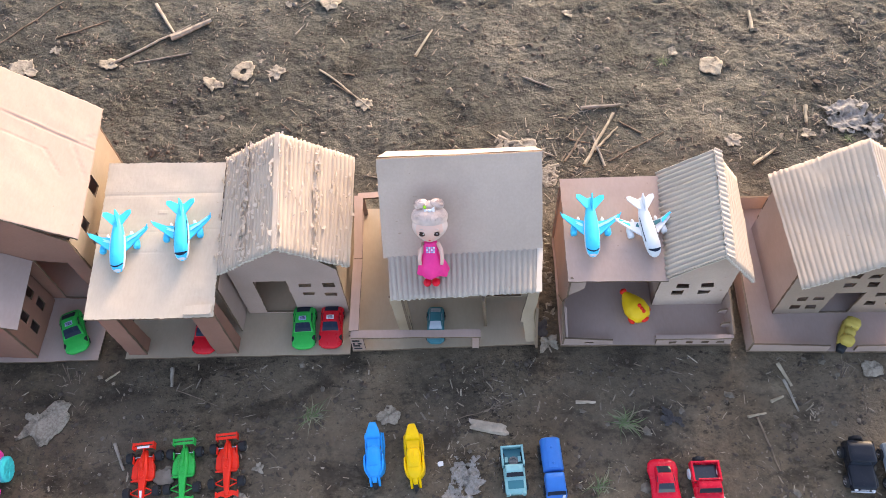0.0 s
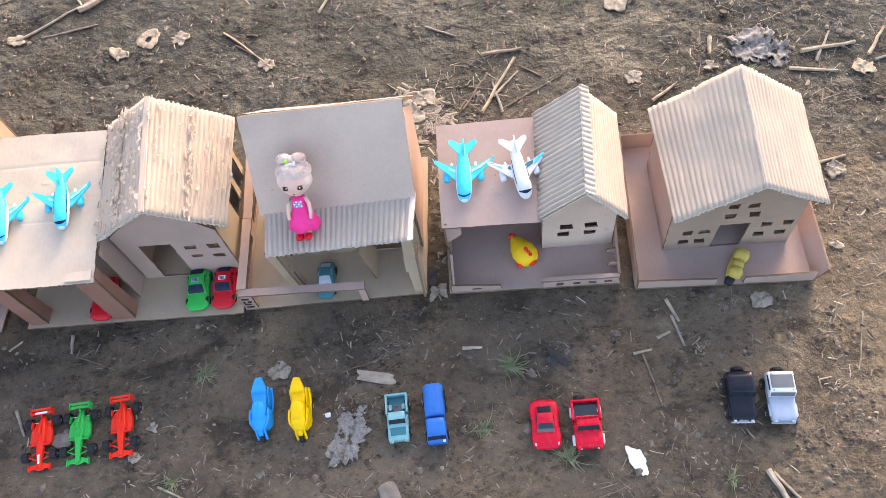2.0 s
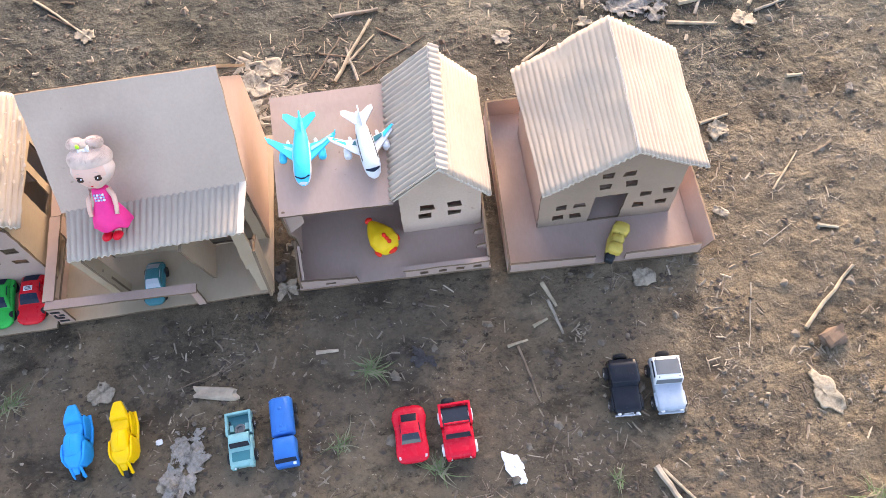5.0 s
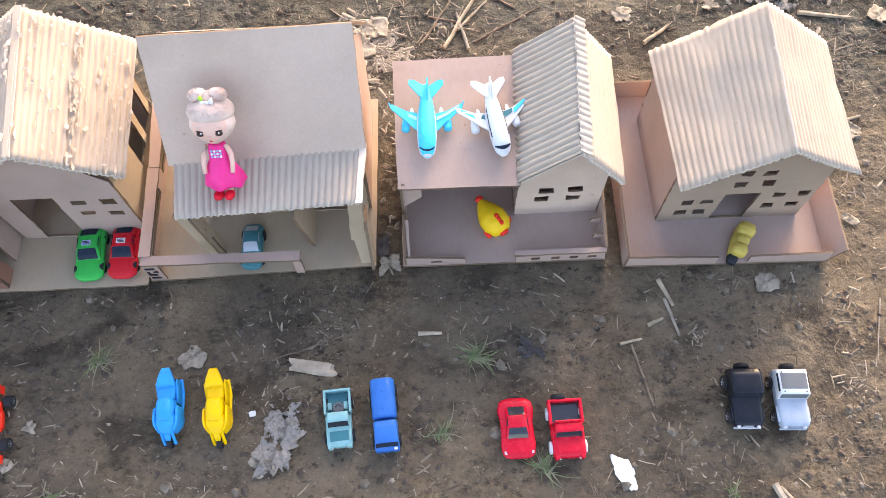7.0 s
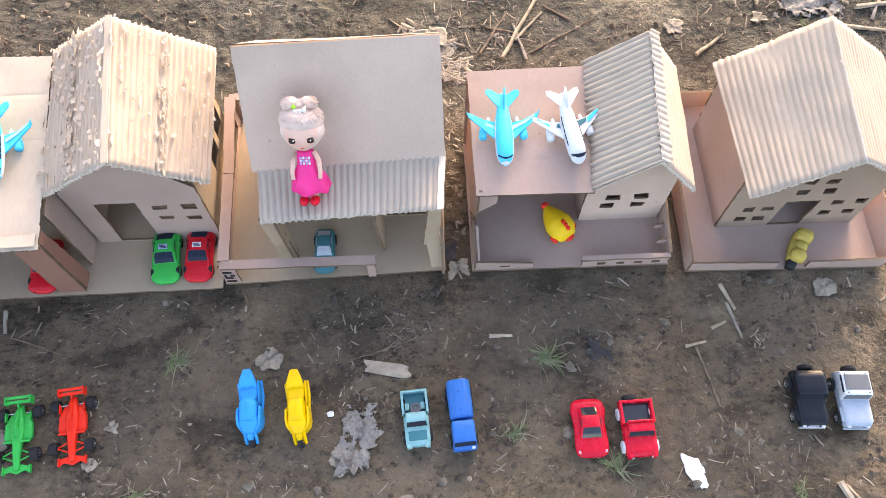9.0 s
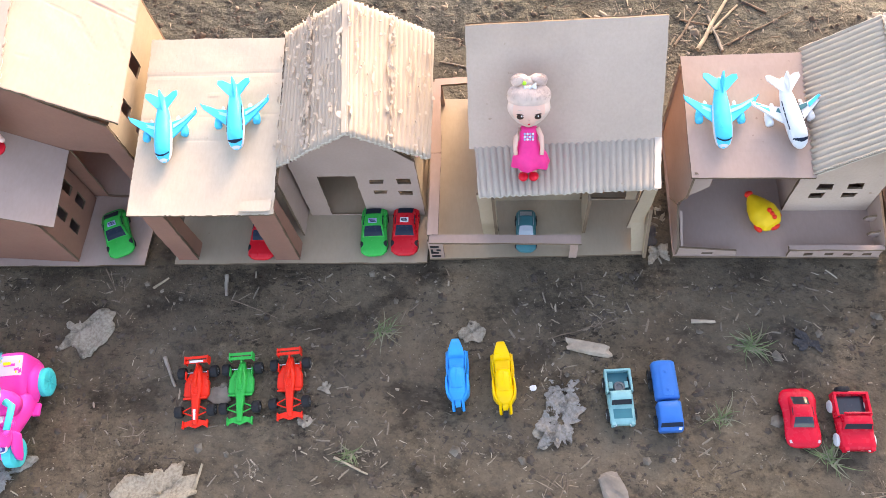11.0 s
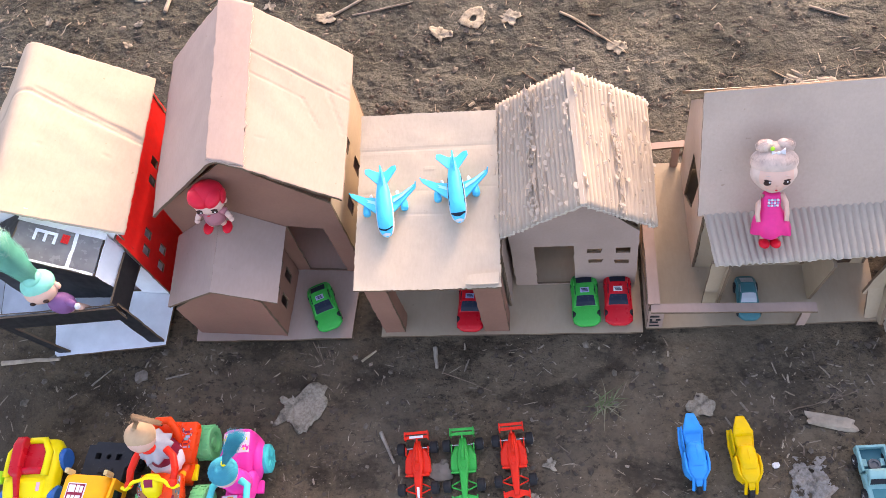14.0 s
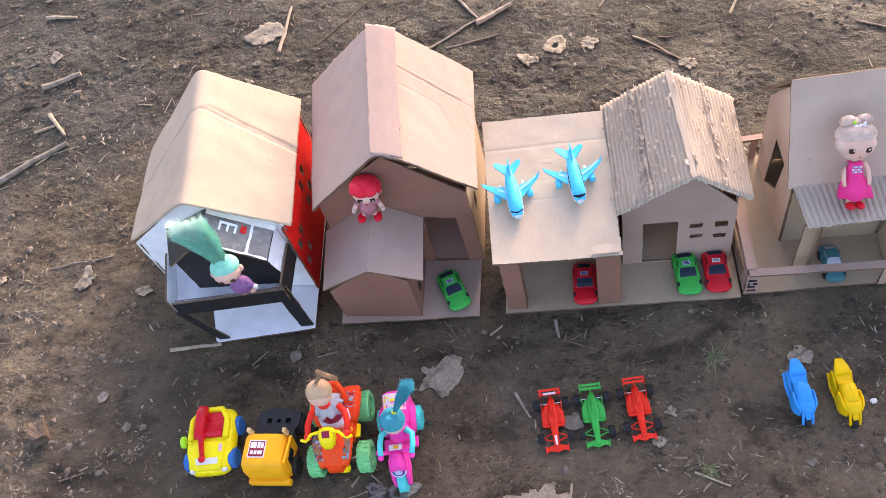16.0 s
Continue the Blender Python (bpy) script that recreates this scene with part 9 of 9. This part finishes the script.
twig(-0.591, 0.323, -0.571, 0.306, 0.0016, STRAW_GREY, BROWN_TWIG, seed=63)
leaf(0.053, 0.494, 0.020, 0.2, DRY_LEAF, "small grey dry leaf with a notch", seed=2, lobes=3, ragged=0.5, curl=0.2)
leaf(0.168, 0.372, 0.032, 0.75, ASH_RAG, "crumpled ash-grey dead leaf full of holes on soil", seed=3, ragged=0.7, stretch=1.45, curl=0.35, torn=0.30)
leaf(0.176, 0.415, 0.022, 1.2, ASH_RAG, "crumpled ash-grey dead leaf on soil", seed=4, ragged=0.9, stretch=1.1, curl=0.3, torn=0.36)
leaf(0.150, 0.352, 0.017, 0.0, DRY_LEAF, "crumpled ash-grey dead leaf on soil", seed=5, ragged=0.9, stretch=1.4, curl=0.3)
leaf(-0.290, 0.400, 0.022, 1.3, STONE, "flat grey scrap between the racing cars", seed=6, lobes=2, ragged=0.4, stretch=0.7, curl=0.08)
leaf(-0.165, 0.368, 0.012, 0.4, DRY_LEAF, "small grey scrap on soil", seed=7, lobes=3)
leaf(-0.143, 0.412, 0.011, 0.4, DRY_LEAF, "small grey scrap on soil", seed=8, lobes=4, ragged=0.7)
leaf(-0.343, 0.268, 0.047, 0.3, PALE_LEAF, "large pale crumpled dry leaf on soil", seed=9, lobes=3, ragged=0.9, curl=0.25)
leaf(0.817, 0.561, 0.019, 0.1, DRY_LEAF, "grey leaf scrap with small holes", seed=10, lobes=2, ragged=0.35, stretch=1.25, curl=0.1)
leaf(0.592, 0.324, 0.0155, -1.12, PAPER_WHITE, "torn scrap of white paper on soil", "paper_scrap", 11, ragged=0.38, stretch=1.9, curl=0.12, category="paper scrap")
leaf(0.953, 0.648, 0.016, 0.9, DRY_LEAF, "curled grey dry leaf", seed=12, stretch=0.7, curl=0.5)
leaf(1.008, 0.365, 0.021, 1.9, PALE_LEAF, "pale curled dry leaf on soil", seed=13, stretch=1.8, ragged=0.5, curl=0.2)
leaf(0.905, 1.080, 0.045, 0.2, ASH_RAG, "crumpled ash-grey sheet of dead leaves", seed=14, lobes=6, ragged=0.7, stretch=1.2, curl=0.5, torn=0.28)
leaf(0.955, 1.062, 0.040, 1.2, ASH_RAG, "crumpled ash-grey sheet of dead leaves", seed=15, lobes=5, ragged=0.8, curl=0.5, torn=0.25)
leaf(1.095, 1.006, 0.026, 0.3, PALE_LEAF, "pale curled dry leaf on soil", seed=16, ragged=0.7, curl=0.4)
leaf(0.685, 1.024, 0.020, 0.3, DRY_LEAF, "blotchy grey dead leaf pressed into soil", seed=17, lobes=6, ragged=0.7, curl=0.1)
leaf(0.270, 0.985, 0.030, 0.5, DRY_LEAF, "pale crumpled leaves between two houses", seed=18, ragged=0.45, curl=0.4)
leaf(0.295, 1.020, 0.026, 1.5, DRY_LEAF, "pale crumpled leaves between two houses", seed=19, ragged=0.45, curl=0.4)
leaf(0.262, 0.945, 0.024, 2.5, DRY_LEAF, "pale crumpled leaves between two houses", seed=20, ragged=0.45, curl=0.4)
leaf(-0.020, 1.142, 0.020, 0.5, PALE_LEAF, "pale torn dry leaf on soil", seed=21, ragged=0.7, curl=0.3)
leaf(-0.280, 1.238, 0.032, 0.4, PALE_LEAF, "pale dry leaf with a hole in the middle", seed=22, lobes=3, ragged=0.35, hole=True, curl=0.1)
leaf(-0.340, 1.205, 0.030, 1.0, PALE_LEAF, "pale yellowish torn dry leaf", seed=23, ragged=0.7, stretch=0.8, curl=0.15)
leaf(-0.212, 1.232, 0.024, 0.2, DRY_LEAF, "curled pale leaf remains", seed=24, ragged=0.9, curl=0.4)
leaf(0.989, 0.796, 0.022, 0.2, PALE_LEAF, "curled pale leaf on soil", seed=25, ragged=0.7, curl=0.5)
leaf(-0.933, 1.349, 0.050, 0.2, DRY_LEAF, "large grey dry leaf with holes", seed=26, lobes=3, ragged=0.4, curl=0.12)
leaf(-1.463, 1.345, 0.028, 0.6, DRY_LEAF, "grey dry leaf on soil", seed=27, lobes=2, stretch=0.7, curl=0.15)
leaf(-1.161, 0.690, 0.024, 0.8, PALE_LEAF, "curled brown-edged dry leaf", seed=28, ragged=0.7, stretch=1.2, curl=0.5)
leaf(-1.035, 0.656, 0.014, 0.0, PALE_LEAF, "small curled pale leaf", seed=29, curl=0.5, stretch=1.4)
leaf(-0.113, 1.440, 0.030, 0.0, PALE_LEAF, "pale crumpled dry leaf", seed=30, ragged=0.5, curl=0.3)
leaf(0.681, 1.222, 0.028, 0.6, PALE_LEAF, "pale dry leaf with a teal stain", seed=31, ragged=0.4, curl=0.12)
leaf(-0.566, 1.256, 0.018, 0.2, PALE_LEAF, "small pale leaf scrap on soil", seed=32, ragged=0.6, stretch=1.3)
leaf(-0.730, 1.231, 0.030, 0.4, DRY_LEAF, "dark and pale leaf remains", seed=33, ragged=0.8, curl=0.3)
leaf(0.610, 1.262, 0.012, 0.4, PALE_LEAF, "small pale leaf scrap on soil", seed=34)
leaf(-1.053, 0.450, 0.012, 0.4, DRY_LEAF, "small grey scrap on soil", seed=35)
leaf(0.30, 0.64, 0.016, 0.4, DARK_LEAF, "dark dead leaf between two houses", seed=36, ragged=0.8, curl=0.4)
leaf(0.312, 0.615, 0.018, 1.4, DRY_LEAF, "grey leaf scrap between two houses", seed=37, ragged=0.8, curl=0.4)
for k in range(26):
    while True:
        x, y = rng.uniform(-1.7, 1.5), rng.uniform(0.1, 1.8)
        if clear(x, y) and (y > 0.95 or x > 0.97 or x < -1.1):
            break
    leaf(x, y, rng.uniform(0.008, 0.017), rng.uniform(0, 6), (PALE_LEAF, DRY_LEAF, DARK_LEAF)[k % 3], ("small pale leaf scrap on soil", "small grey leaf scrap on soil", "small dark rotten leaf on soil")[k % 3], seed=60 + k, ragged=0.7, stretch=rng.uniform(0.5, 1.3), curl=0.4)

tuft(-0.072, 0.493, 0.040, 26, "small sparse grass tuft on bare soil", 1)
tuft(0.418, 0.478, 0.042, 44, "green grass tuft on bare soil", 2)
tuft(0.374, 0.380, 0.036, 20, "small sparse grass tuft on bare soil", 3)
tuft(0.495, 0.331, 0.040, 26, "small sparse grass tuft on bare soil", 4)
tuft(1.03, 0.228, 0.050, 50, "green grass tuft on sunny soil", 5)
tuft(0.905, 1.03, 0.026, 22, "small grass tuft beside a grey sheet", 6)
tuft(0.585, 1.235, 0.030, 26, "small yellowish grass tuft", 7)
tuft(0.72, 0.29, 0.030, 14, "small sparse grass tuft on bare soil", 8)
tuft(-0.10, 0.325, 0.036, 16, "dry wispy grass tuft", 10)
for k in range(7):
    a = k * 0.9
    leaf(0.490 + (0.004 + 0.0035 * (k % 4)) * math.cos(a * 2.3), 0.482 + (0.004 + 0.004 * (k % 3)) * math.sin(a * 1.7), 0.0055 + 0.001 * (k % 3), a * 1.9, DARK_LEAF, "dark green weed leaf on soil", "weed_leaf", seed=90 + k, ragged=0.6, stretch=1.7, curl=0.6, category="weed leaf")
chip = lump(0.210, 0.472, (0.031, 0.0085, 0.0050), WOOD, "pale weathered piece of wood on soil", "wood_piece", 0.1, "wood piece")
chip.rotation_euler = (0, 0, radians(-10))
lump(0.135, 0.416, (0.0045, 0.0035, 0.003), PAPER_WHITE, "small white pebble on soil", "pebble", 2, "pebble")
lump(0.232, 0.291, (0.021, 0.015, 0.004), STONE, "flat grey-brown stone on soil", "stone", 3)
lump(1.047, 0.435, (0.020, 0.012, 0.010), BRICK_BIT, "brown crumb of brick on sunny soil", "brick_crumb", 0.2, "brick crumb")
lump(-1.146, 0.390, (0.018, 0.014, 0.013), BRICK_BIT, "brown clod of earth", "clod", 1.2, "clod")
lump(-0.737, 0.523, (0.010, 0.008, 0.006), STONE, "small grey stone on soil", "stone", 4)
for k in range(40):
    while True:
        x, y = rng.uniform(-1.7, 1.5), rng.uniform(0.05, 1.7)
        if clear(x, y) and abs(y - 0.40) > 0.1:
            break
    s = rng.uniform(0.003, 0.009)
    lump(x, y, (s, s * 0.8, s * 0.6), (CLOD, STONE, CLOD)[k % 3], ("dark clod of earth", "small grey stone on soil", "dark clod of earth")[k % 3], ("clod", "stone", "clod")[k % 3], k * 0.7, ("clod", "stone", "clod")[k % 3])
